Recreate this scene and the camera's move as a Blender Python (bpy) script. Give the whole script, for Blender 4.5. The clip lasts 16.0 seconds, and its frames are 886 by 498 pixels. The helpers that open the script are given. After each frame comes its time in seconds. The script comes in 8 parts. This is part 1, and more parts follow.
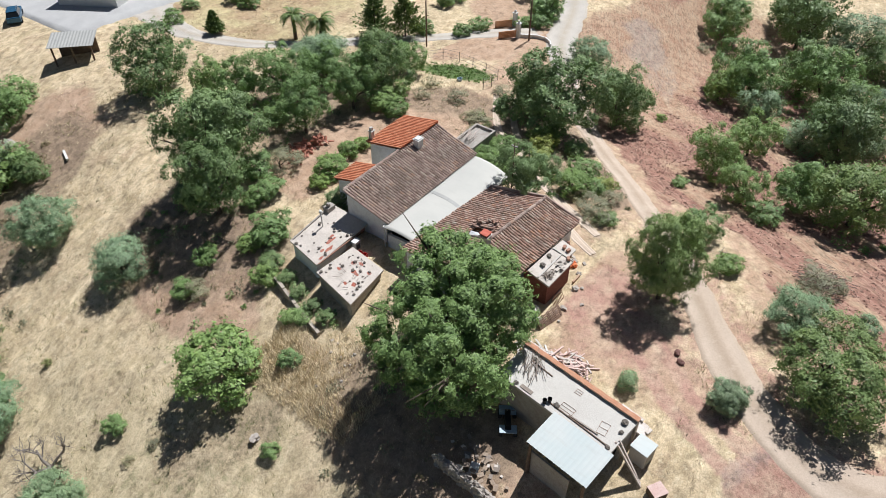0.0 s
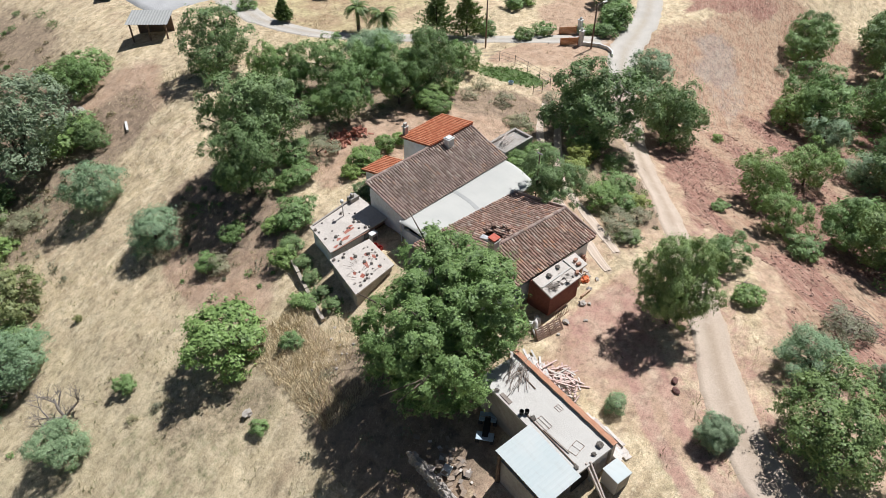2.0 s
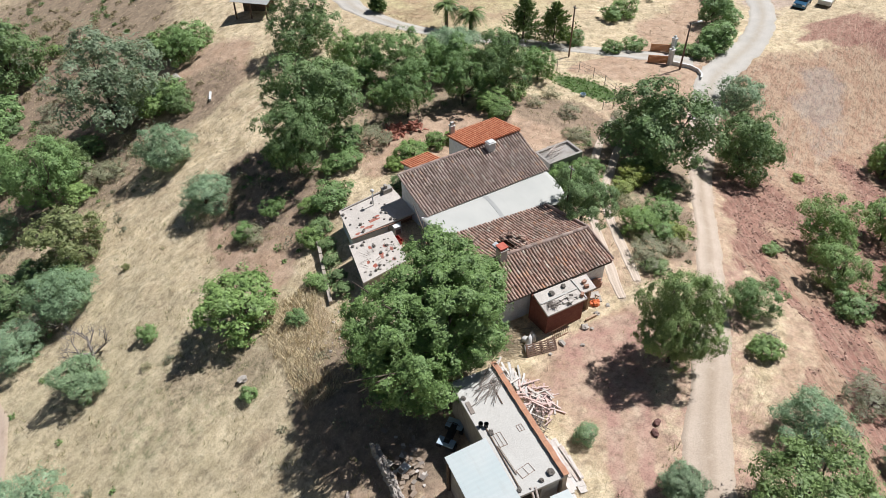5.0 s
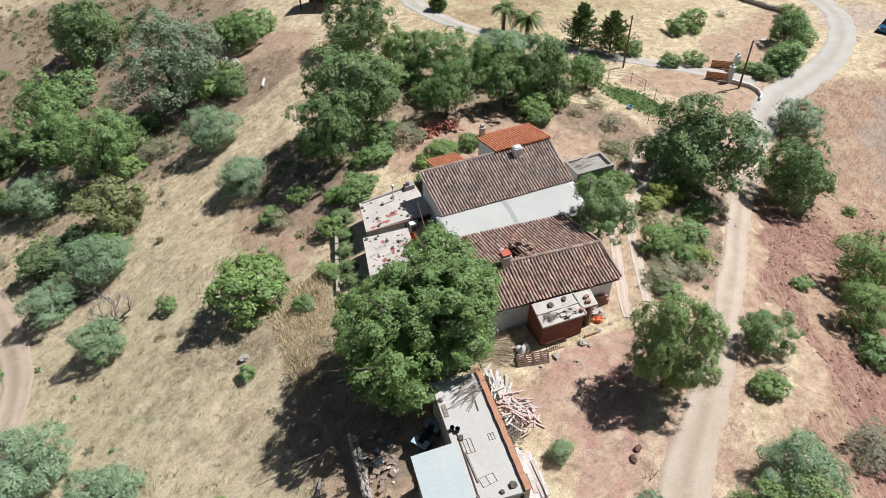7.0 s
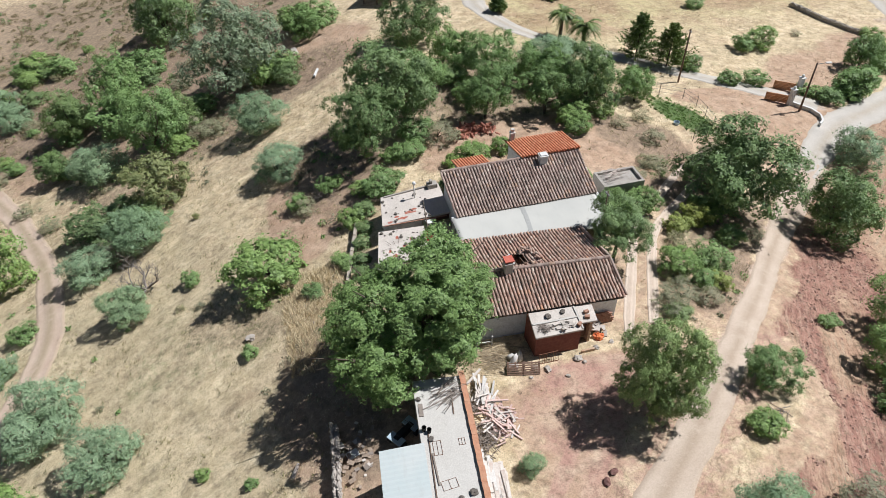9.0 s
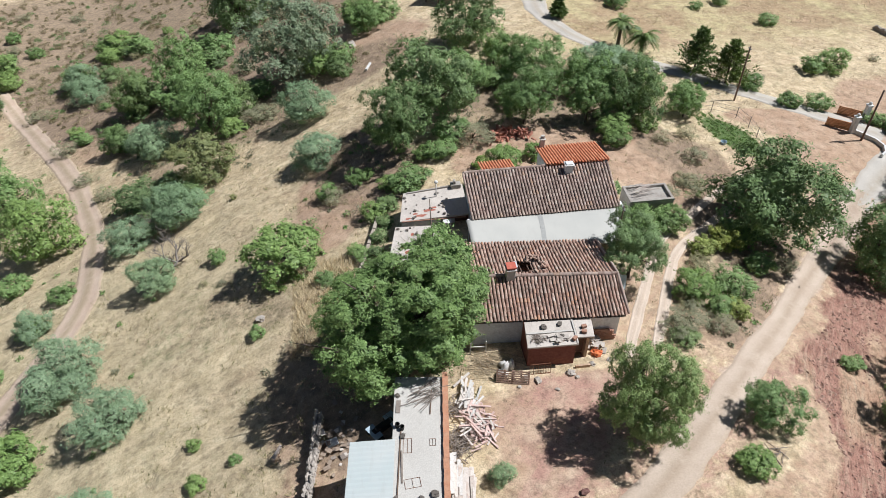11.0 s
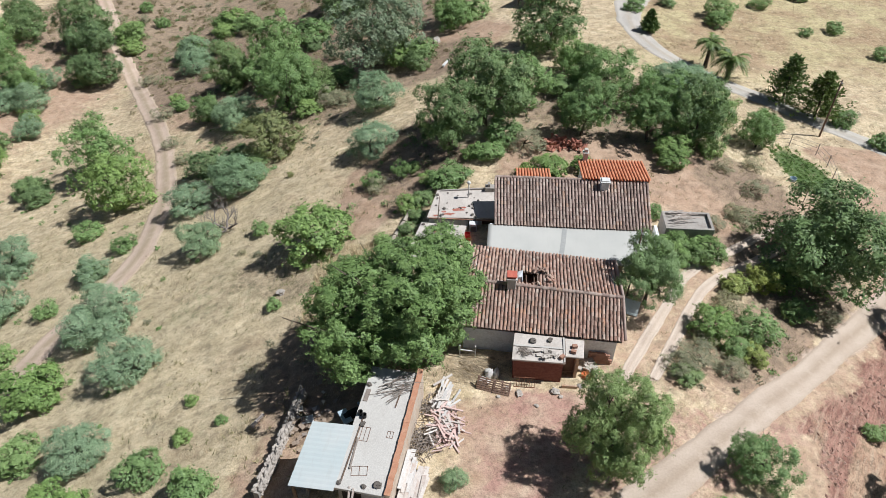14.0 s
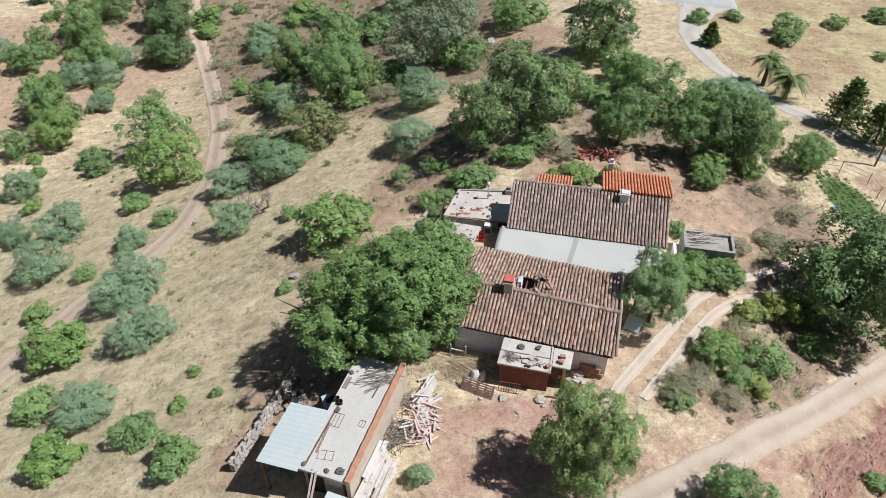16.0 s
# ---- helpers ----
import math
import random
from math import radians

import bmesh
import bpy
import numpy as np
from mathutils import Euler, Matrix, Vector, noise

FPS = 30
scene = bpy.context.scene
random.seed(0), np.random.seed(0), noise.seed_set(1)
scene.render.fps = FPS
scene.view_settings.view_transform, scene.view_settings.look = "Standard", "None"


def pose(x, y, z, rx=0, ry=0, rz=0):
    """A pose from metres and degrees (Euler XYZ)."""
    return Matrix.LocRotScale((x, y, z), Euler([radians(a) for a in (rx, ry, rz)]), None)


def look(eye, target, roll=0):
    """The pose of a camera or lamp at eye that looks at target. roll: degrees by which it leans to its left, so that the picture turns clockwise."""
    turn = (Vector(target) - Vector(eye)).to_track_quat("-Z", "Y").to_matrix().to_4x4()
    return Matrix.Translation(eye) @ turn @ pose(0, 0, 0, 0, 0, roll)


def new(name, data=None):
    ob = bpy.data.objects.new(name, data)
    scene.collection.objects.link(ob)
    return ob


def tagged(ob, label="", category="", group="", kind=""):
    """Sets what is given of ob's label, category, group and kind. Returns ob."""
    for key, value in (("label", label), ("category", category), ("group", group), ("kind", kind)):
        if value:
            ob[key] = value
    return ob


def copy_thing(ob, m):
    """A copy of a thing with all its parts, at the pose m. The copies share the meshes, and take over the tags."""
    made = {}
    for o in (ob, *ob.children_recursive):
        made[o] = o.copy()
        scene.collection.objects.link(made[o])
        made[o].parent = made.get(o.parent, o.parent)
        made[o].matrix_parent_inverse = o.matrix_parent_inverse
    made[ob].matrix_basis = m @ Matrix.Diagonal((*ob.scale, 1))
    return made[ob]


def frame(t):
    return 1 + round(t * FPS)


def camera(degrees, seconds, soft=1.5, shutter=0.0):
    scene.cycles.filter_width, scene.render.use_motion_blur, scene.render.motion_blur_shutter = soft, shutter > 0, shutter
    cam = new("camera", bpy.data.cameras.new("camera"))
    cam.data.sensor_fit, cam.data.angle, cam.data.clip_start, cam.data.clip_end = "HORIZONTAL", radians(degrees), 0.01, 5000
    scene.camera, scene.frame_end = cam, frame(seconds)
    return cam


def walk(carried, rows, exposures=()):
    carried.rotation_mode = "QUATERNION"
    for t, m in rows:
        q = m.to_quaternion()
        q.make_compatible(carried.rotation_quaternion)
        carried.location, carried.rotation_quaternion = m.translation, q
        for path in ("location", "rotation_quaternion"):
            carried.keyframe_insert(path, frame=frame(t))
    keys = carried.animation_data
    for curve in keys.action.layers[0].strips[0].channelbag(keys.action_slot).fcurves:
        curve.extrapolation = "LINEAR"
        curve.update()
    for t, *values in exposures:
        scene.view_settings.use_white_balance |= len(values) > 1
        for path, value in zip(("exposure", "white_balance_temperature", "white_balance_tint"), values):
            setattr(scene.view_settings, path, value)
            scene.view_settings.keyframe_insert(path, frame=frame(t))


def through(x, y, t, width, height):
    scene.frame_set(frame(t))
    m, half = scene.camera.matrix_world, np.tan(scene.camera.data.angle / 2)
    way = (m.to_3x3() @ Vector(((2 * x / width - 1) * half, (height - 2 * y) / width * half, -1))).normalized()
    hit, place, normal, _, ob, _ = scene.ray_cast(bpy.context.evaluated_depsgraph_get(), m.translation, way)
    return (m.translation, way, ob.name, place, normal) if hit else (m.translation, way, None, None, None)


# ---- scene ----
cam = camera(64.2, 16.0, soft=0.75)
# seconds, x, y, z, yaw, pitch: a level orbit round the farmhouse
ORBIT = [
    (0.0, 8.540, -1.797, 35.678, -52.560, -42.155),
    (0.5, 9.271, -2.734, 35.663, -50.352, -42.138),
    (1.0, 10.037, -3.633, 35.648, -48.175, -42.122),
    (1.5, 10.837, -4.495, 35.632, -46.025, -42.105),
    (2.0, 11.668, -5.319, 35.617, -43.900, -42.089),
    (2.5, 12.527, -6.106, 35.602, -41.797, -42.072),
    (3.0, 13.412, -6.855, 35.587, -39.714, -42.056),
    (3.5, 14.320, -7.566, 35.571, -37.649, -42.039),
    (4.0, 15.249, -8.239, 35.556, -35.599, -42.023),
    (4.5, 16.197, -8.875, 35.541, -33.562, -42.006),
    (5.0, 17.162, -9.473, 35.526, -31.538, -41.990),
    (5.5, 18.142, -10.033, 35.510, -29.523, -41.973),
    (6.0, 19.136, -10.556, 35.495, -27.517, -41.957),
    (6.5, 20.141, -11.042, 35.480, -25.519, -41.940),
    (7.0, 21.157, -11.491, 35.464, -23.526, -41.924),
    (7.5, 22.182, -11.903, 35.449, -21.539, -41.907),
    (8.0, 23.215, -12.279, 35.434, -19.555, -41.891),
    (8.5, 24.255, -12.619, 35.419, -17.575, -41.874),
    (9.0, 25.301, -12.923, 35.403, -15.598, -41.858),
    (9.5, 26.351, -13.192, 35.388, -13.623, -41.841),
    (10.0, 27.406, -13.426, 35.373, -11.651, -41.825),
    (10.5, 28.464, -13.626, 35.358, -9.680, -41.808),
    (11.0, 29.526, -13.791, 35.342, -7.711, -41.792),
    (11.5, 30.590, -13.924, 35.327, -5.745, -41.775),
    (12.0, 31.657, -14.023, 35.312, -3.781, -41.759),
    (12.5, 32.727, -14.091, 35.297, -1.820, -41.742),
    (13.0, 33.799, -14.126, 35.281, 0.138, -41.726),
    (13.5, 34.874, -14.131, 35.266, 2.091, -41.709),
    (14.0, 35.952, -14.106, 35.251, 4.038, -41.693),
    (14.5, 37.033, -14.052, 35.236, 5.979, -41.676),
    (15.0, 38.118, -13.969, 35.220, 7.913, -41.660),
    (15.5, 39.208, -13.858, 35.205, 9.837, -41.643),
    (16.0, 40.304, -13.720, 35.190, 11.751, -41.627),
]
walk(cam, [(t, pose(x, y, z, 90 + p, 0, w)) for t, x, y, z, w, p in ORBIT], exposures=[(0.0, 0.22, 6310, 10.6), (8.0, 0.17, 6290, 10.6), (16.0, 0.09, 6190, 9.6)])

# ---- light ----
SUN_TO = Vector((1.0, 0.06, 1.5)).normalized()
world = bpy.data.worlds.new("sky")
scene.world = world
world.use_nodes = True
wn = world.node_tree
sky = wn.nodes.new("ShaderNodeTexSky")
sky.sky_type = "NISHITA"
sky.sun_disc = False
sky.sun_elevation = math.asin(SUN_TO.z)
sky.sun_rotation = math.atan2(SUN_TO.x, SUN_TO.y)
sky.altitude = 150
wn.links.new(sky.outputs[0], wn.nodes["Background"].inputs[0])
wn.nodes["Background"].inputs[1].default_value = 0.032
sun_data = bpy.data.lights.new("sun", "SUN")
sun_data.energy, sun_data.angle, sun_data.color = 5.0, radians(0.53), (1.0, 0.985, 0.965)
sun = new("sun", sun_data)
sun.matrix_world = look((80, 20, 120), Vector((80, 20, 120)) - SUN_TO)

# ---- material helpers ----
class Nodes:
    """A thin wrapper round one material's node tree."""

    def __init__(self, name, rough=0.9, spec=0.3, metal=0.0):
        self.m = bpy.data.materials.new(name)
        self.m.use_nodes = True
        self.t = self.m.node_tree
        self.b = self.t.nodes["Principled BSDF"]
        self.b.inputs["Roughness"].default_value = rough
        self.b.inputs["Specular IOR Level"].default_value = spec
        self.b.inputs["Metallic"].default_value = metal
        self.tc = None

    def coord(self, kind="Object"):
        if self.tc is None:
            self.tc = self.t.nodes.new("ShaderNodeTexCoord")
        return self.tc.outputs[kind]

    def place(self):
        g = self.t.nodes.new("ShaderNodeNewGeometry")
        return g.outputs["Position"]

    def link(self, a, b):
        self.t.links.new(a, b)

    def noise(self, scale, detail=4.0, rough=0.6, vec=None, stretch=None, distort=0.0):
        n = self.t.nodes.new("ShaderNodeTexNoise")
        n.inputs["Scale"].default_value = scale
        n.inputs["Detail"].default_value = detail
        n.inputs["Roughness"].default_value = rough
        n.inputs["Distortion"].default_value = distort
        v = vec if vec is not None else self.place()
        if stretch:
            mp = self.t.nodes.new("ShaderNodeMapping")
            mp.inputs["Scale"].default_value = stretch
            self.link(v, mp.inputs[0])
            v = mp.outputs[0]
        self.link(v, n.inputs["Vector"])
        return n.outputs["Fac"]

    def streak(self, scale, detail, rough, turn, long, wide):
        """Noise drawn out along a direction over the ground."""
        mp = self.t.nodes.new("ShaderNodeMapping")
        mp.vector_type = "TEXTURE"
        mp.inputs["Rotation"].default_value = (0, 0, radians(turn))
        mp.inputs["Scale"].default_value = (long, wide, 1.0)
        self.link(self.place(), mp.inputs[0])
        return self.noise(scale, detail, rough, vec=mp.outputs[0])

    def voronoi(self, scale, feature="F1", out="Distance", vec=None):
        n = self.t.nodes.new("ShaderNodeTexVoronoi")
        n.feature = feature
        n.inputs["Scale"].default_value = scale
        self.link(vec if vec is not None else self.place(), n.inputs["Vector"])
        return n.outputs[out]

    def ramp(self, fac, stops):
        r = self.t.nodes.new("ShaderNodeValToRGB")
        e = r.color_ramp.elements
        while len(e) < len(stops):
            e.new(0.5)
        for k, (p, c) in zip(e, stops):
            k.position = p
            k.color = (c, c, c, 1) if isinstance(c, (int, float)) else (*c, 1)
        self.link(fac, r.inputs[0])
        return r.outputs[0]

    def mix(self, fac, a, b, mode="MIX"):
        n = self.t.nodes.new("ShaderNodeMix")
        n.data_type, n.blend_type = "RGBA", mode
        for v, s in ((fac, n.inputs[0]), (a, n.inputs[6]), (b, n.inputs[7])):
            if isinstance(v, (int, float)):
                s.default_value = v
            elif isinstance(v, tuple):
                s.default_value = (*v, 1)
            else:
                self.link(v, s)
        return n.outputs[2]

    def math(self, op, a, b=0.0):
        n = self.t.nodes.new("ShaderNodeMath")
        n.operation = op
        n.use_clamp = True
        for v, s in ((a, n.inputs[0]), (b, n.inputs[1])):
            if isinstance(v, (int, float)):
                s.default_value = v
            else:
                self.link(v, s)
        return n.outputs[0]

    def attr(self, name):
        n = self.t.nodes.new("ShaderNodeAttribute")
        n.attribute_name = name
        return n.outputs["Fac"]

    def island(self):
        return self.t.nodes.new("ShaderNodeNewGeometry").outputs["Random Per Island"]

    def piece(self):
        return self.t.nodes.new("ShaderNodeObjectInfo").outputs["Random"]

    def color(self, c):
        if isinstance(c, tuple):
            self.b.inputs["Base Color"].default_value = (*c, 1)
        else:
            self.link(c, self.b.inputs["Base Color"])
        return self

    def bump(self, h, strength=0.5, dist=0.05):
        n = self.t.nodes.new("ShaderNodeBump")
        n.inputs["Strength"].default_value = strength
        n.inputs["Distance"].default_value = dist
        self.link(h, n.inputs["Height"])
        self.link(n.outputs[0], self.b.inputs["Normal"])
        return self


def speckled(name, a, b, stain, scale=1.5, fine=14.0, amount=0.5, rough=0.9, bump=0.3, metal=0.0, spec=0.3):
    """Two tones at a coarse and a fine scale, with stains of a third tone."""
    n = Nodes(name, rough, spec, metal)
    base = n.mix(n.ramp(n.noise(scale, 5), [(0.35, 0.0), (0.65, 1.0)]), a, b)
    base = n.mix(n.math("MULTIPLY", n.ramp(n.noise(scale * 2.3, 6, 0.7), [(0.5, 0.0), (0.72, 1.0)]), amount), base, stain)
    f = n.noise(fine, 3)
    base = n.mix(0.35, base, n.ramp(f, [(0.25, 0.25), (0.75, 1.0)]), "MULTIPLY")
    n.color(base)
    n.bump(f, bump, 0.03)
    return n.m


def sheet(name, a, b):
    """Painted sheet metal: plain, with broad soft stains and faint runs down the slope."""
    n = Nodes(name, 0.62, 0.25)
    c = n.mix(n.ramp(n.noise(0.35, 4), [(0.35, 0.0), (0.65, 1.0)]), a, b)
    c = n.mix(n.ramp(n.noise(1.6, 5, 0.7, stretch=(3.0, 0.5, 1.0)), [(0.52, 0.0), (0.75, 0.3)]), c, (0.40, 0.39, 0.36))
    n.color(c)
    return n.m


# ---- materials ----
def tile_material(name, by_island, new_tiles=False, warm=0.0):
    n = Nodes(name, 0.85, 0.25)
    blend = lambda a, b: tuple((1 - warm) * p + warm * q for p, q in zip(a, b))
    r = n.island() if by_island else n.piece()
    if new_tiles:
        c = n.ramp(r, [(0.0, (0.56, 0.20, 0.105)), (0.5, (0.63, 0.25, 0.135)), (1.0, (0.69, 0.31, 0.18))])
        c = n.mix(n.ramp(n.noise(2.2), [(0.5, 0.0), (0.8, 0.5)]), c, (0.46, 0.20, 0.12))
    else:
        c = n.ramp(r, [(0.0, blend((0.24, 0.165, 0.14), (0.26, 0.145, 0.11))), (0.3, blend((0.335, 0.235, 0.20), (0.38, 0.215, 0.16))), (0.6, blend((0.43, 0.315, 0.27), (0.47, 0.285, 0.215))), (0.84, blend((0.50, 0.395, 0.34), (0.55, 0.40, 0.32))), (0.94, blend((0.45, 0.275, 0.19), (0.53, 0.26, 0.15))), (1.0, blend((0.58, 0.49, 0.42), (0.64, 0.54, 0.46)))])
        c = n.mix(n.ramp(n.noise(0.7, 5), [(0.45, 0.0), (0.68, 0.6)]), c, (0.20, 0.165, 0.14))
        c = n.mix(n.ramp(n.noise(7.0, 5, 0.7), [(0.5, 0.0), (0.66, 0.65)]), c, (0.50, 0.43, 0.36))
    c = n.mix(0.4, c, n.ramp(n.noise(22.0, 3), [(0.25, 0.35), (0.7, 1.0)]), "MULTIPLY")
    n.color(c)
    n.bump(n.noise(26.0, 3), 0.4, 0.02)
    return n.m


TILE_PIECE = tile_material("weathered_clay_piece", False)
TILE_JOINED = tile_material("weathered_clay_joined", True)
WARM_PIECE = tile_material("patched_clay_piece", False, warm=0.8)
WARM_JOINED = tile_material("patched_clay_joined", True, warm=0.8)
RED_TILE = tile_material("new_clay_piece", False, True)
RED_JOINED = tile_material("new_clay_joined", True, True)
TILE_BED = speckled("tile_channel", (0.20, 0.145, 0.115), (0.26, 0.19, 0.15), (0.13, 0.10, 0.08), 2.0)
WHITEWASH = speckled("whitewash", (0.84, 0.86, 0.88), (0.78, 0.80, 0.83), (0.46, 0.44, 0.42), 0.9, 9.0, 0.45)
RENDER_GREY = speckled("grey_render", (0.45, 0.42, 0.38), (0.36, 0.33, 0.30), (0.24, 0.20, 0.17), 1.1, 10.0, 0.6)
SLAB = speckled("roof_screed", (0.66, 0.60, 0.54), (0.56, 0.51, 0.46), (0.40, 0.34, 0.29), 0.8, 11.0, 0.45)
CONCRETE = speckled("old_concrete", (0.60, 0.58, 0.54), (0.56, 0.535, 0.495), (0.45, 0.41, 0.37), 0.45, 16.0, 0.3)
RED_PAINT = speckled("red_patch", (0.36, 0.10, 0.07), (0.45, 0.17, 0.12), (0.55, 0.42, 0.36), 3.0, 20.0, 0.8)
BRICK_WALL = speckled("brick_red", (0.22, 0.075, 0.058), (0.29, 0.115, 0.085), (0.17, 0.08, 0.065), 5.0, 25.0, 0.5)
RAW_BRICK = speckled("raw_brick", (0.38, 0.19, 0.13), (0.44, 0.26, 0.19), (0.36, 0.28, 0.23), 4.0, 22.0, 0.5)
ORANGE_RENDER = speckled("ochre_render", (0.50, 0.34, 0.23), (0.56, 0.43, 0.32), (0.42, 0.20, 0.11), 1.3, 12.0, 0.7)
CREAM_RENDER = speckled("cream_render", (0.60, 0.50, 0.40), (0.66, 0.57, 0.47), (0.55, 0.28, 0.15), 1.1, 10.0, 0.6)
COPING_BRICK = speckled("coping_brick", (0.50, 0.235, 0.14), (0.56, 0.31, 0.20), (0.36, 0.19, 0.13), 3.0, 18.0, 0.5)
PALLET_WOOD = speckled("brown_pallet", (0.27, 0.175, 0.13), (0.34, 0.23, 0.175), (0.17, 0.11, 0.085), 3.0, 24.0, 0.6)
DUSTY_BOARD = speckled("whitish_board", (0.72, 0.67, 0.62), (0.64, 0.58, 0.53), (0.52, 0.40, 0.35), 2.5, 20.0, 0.5)
RUBBLE = speckled("brown_rubble", (0.33, 0.255, 0.195), (0.42, 0.335, 0.265), (0.22, 0.165, 0.125), 3.0, 18.0, 0.5)
BEIGE_RENDER = speckled("beige_render", (0.50, 0.44, 0.37), (0.42, 0.36, 0.30), (0.27, 0.22, 0.18), 1.4, 12.0, 0.6)
SHEET_WHITE = sheet("white_sheet", (0.50, 0.495, 0.46), (0.455, 0.455, 0.425))
SHEET_GREY = speckled("patched_sheet", (0.43, 0.43, 0.41), (0.39, 0.395, 0.38), (0.33, 0.325, 0.31), 0.9, 6.0, 0.3, 0.5, 0.06, 0.0, 0.4)
TIN = sheet("pale_tin", (0.47, 0.53, 0.53), (0.53, 0.56, 0.55))
RUST = speckled("rust", (0.20, 0.09, 0.05), (0.27, 0.13, 0.075), (0.12, 0.07, 0.05), 6.0, 30.0, 0.6, 0.8)
STEEL = speckled("grey_steel", (0.28, 0.28, 0.27), (0.22, 0.22, 0.22), (0.18, 0.13, 0.10), 3.0, 20.0, 0.4, 0.5, 0.1, 0.6)
WOOD_PALE = speckled("peeled_wood", (0.54, 0.46, 0.41), (0.64, 0.58, 0.52), (0.50, 0.30, 0.24), 3.0, 24.0, 0.8)
WOOD_PINK = speckled("pinkish_board", (0.62, 0.43, 0.385), (0.70, 0.545, 0.50), (0.48, 0.30, 0.26), 3.0, 24.0, 0.6)
WOOD_DARK = speckled("weathered_wood", (0.15, 0.10, 0.075), (0.21, 0.15, 0.11), (0.10, 0.07, 0.055), 3.0, 24.0, 0.6)
WOOD_GREY = speckled("grey_stick", (0.26, 0.22, 0.19), (0.33, 0.28, 0.24), (0.17, 0.13, 0.11), 4.0, 30.0, 0.6)
BARK = speckled("bark", (0.11, 0.085, 0.065), (0.16, 0.125, 0.10), (0.07, 0.055, 0.045), 4.0, 18.0, 0.6)
DEAD_BARK = speckled("dead_bark", (0.23, 0.20, 0.18), (0.32, 0.28, 0.25), (0.13, 0.11, 0.10), 4.0, 18.0, 0.6)
STONE = speckled("field_stone", (0.52, 0.47, 0.42), (0.40, 0.36, 0.32), (0.27, 0.22, 0.19), 2.5, 16.0, 0.6)
DARK_STONE = speckled("dark_stone", (0.13, 0.115, 0.10), (0.19, 0.165, 0.145), (0.09, 0.08, 0.07), 3.0, 18.0, 0.5)
RED_STONE = speckled("red_boulder", (0.17, 0.085, 0.075), (0.23, 0.12, 0.10), (0.30, 0.22, 0.19), 3.0, 18.0, 0.5)
WHITE_PAINT = speckled("white_paint", (0.76, 0.76, 0.74), (0.70, 0.70, 0.69), (0.50, 0.46, 0.41), 1.5, 12.0, 0.35, 0.6)
# near-black, for the sheets that stand in for shade and the pickup's bed
DARK = speckled("dark_inside", (0.035, 0.03, 0.027), (0.05, 0.043, 0.038), (0.02, 0.018, 0.016), 2.0, 10.0, 0.4)
BLACK_RUBBER = speckled("rubber", (0.025, 0.025, 0.026), (0.035, 0.034, 0.033), (0.06, 0.055, 0.05), 4.0, 20.0, 0.4, 0.7)
DOOR_BROWN = speckled("brown_door", (0.15, 0.075, 0.05), (0.19, 0.10, 0.07), (0.10, 0.055, 0.04), 3.0, 20.0, 0.4, 0.6)
RED_PLASTIC = speckled("red_plastic", (0.55, 0.05, 0.045), (0.50, 0.045, 0.04), (0.38, 0.05, 0.04), 3.0, 20.0, 0.3, 0.45)
ORANGE_PLASTIC = speckled("orange_plastic", (0.75, 0.22, 0.08), (0.68, 0.18, 0.07), (0.45, 0.14, 0.07), 3.0, 20.0, 0.3, 0.5)
SACK = speckled("white_sack", (0.62, 0.60, 0.57), (0.70, 0.68, 0.66), (0.42, 0.37, 0.32), 4.0, 20.0, 0.4)
BLUE_PLASTIC = speckled("pale_blue_plastic", (0.42, 0.55, 0.64), (0.50, 0.61, 0.68), (0.30, 0.35, 0.38), 4.0, 20.0, 0.3, 0.45)
RED_CAP = speckled("red_cap", (0.52, 0.12, 0.085), (0.58, 0.17, 0.12), (0.40, 0.16, 0.12), 3.0, 20.0, 0.4)
CAR_BLUE = speckled("blue_car_paint", (0.03, 0.12, 0.22), (0.035, 0.13, 0.24), (0.05, 0.12, 0.2), 1.0, 10.0, 0.2, 0.25, 0.02, 0.3, 0.6)
CAR_GLASS = speckled("car_glass", (0.02, 0.025, 0.03), (0.025, 0.03, 0.035), (0.03, 0.03, 0.03), 1.0, 5.0, 0.2, 0.1, 0.0, 0.0, 0.6)
GATE_ORANGE = speckled("orange_gate", (0.52, 0.24, 0.11), (0.57, 0.29, 0.14), (0.42, 0.19, 0.10), 2.0, 15.0, 0.4, 0.6)


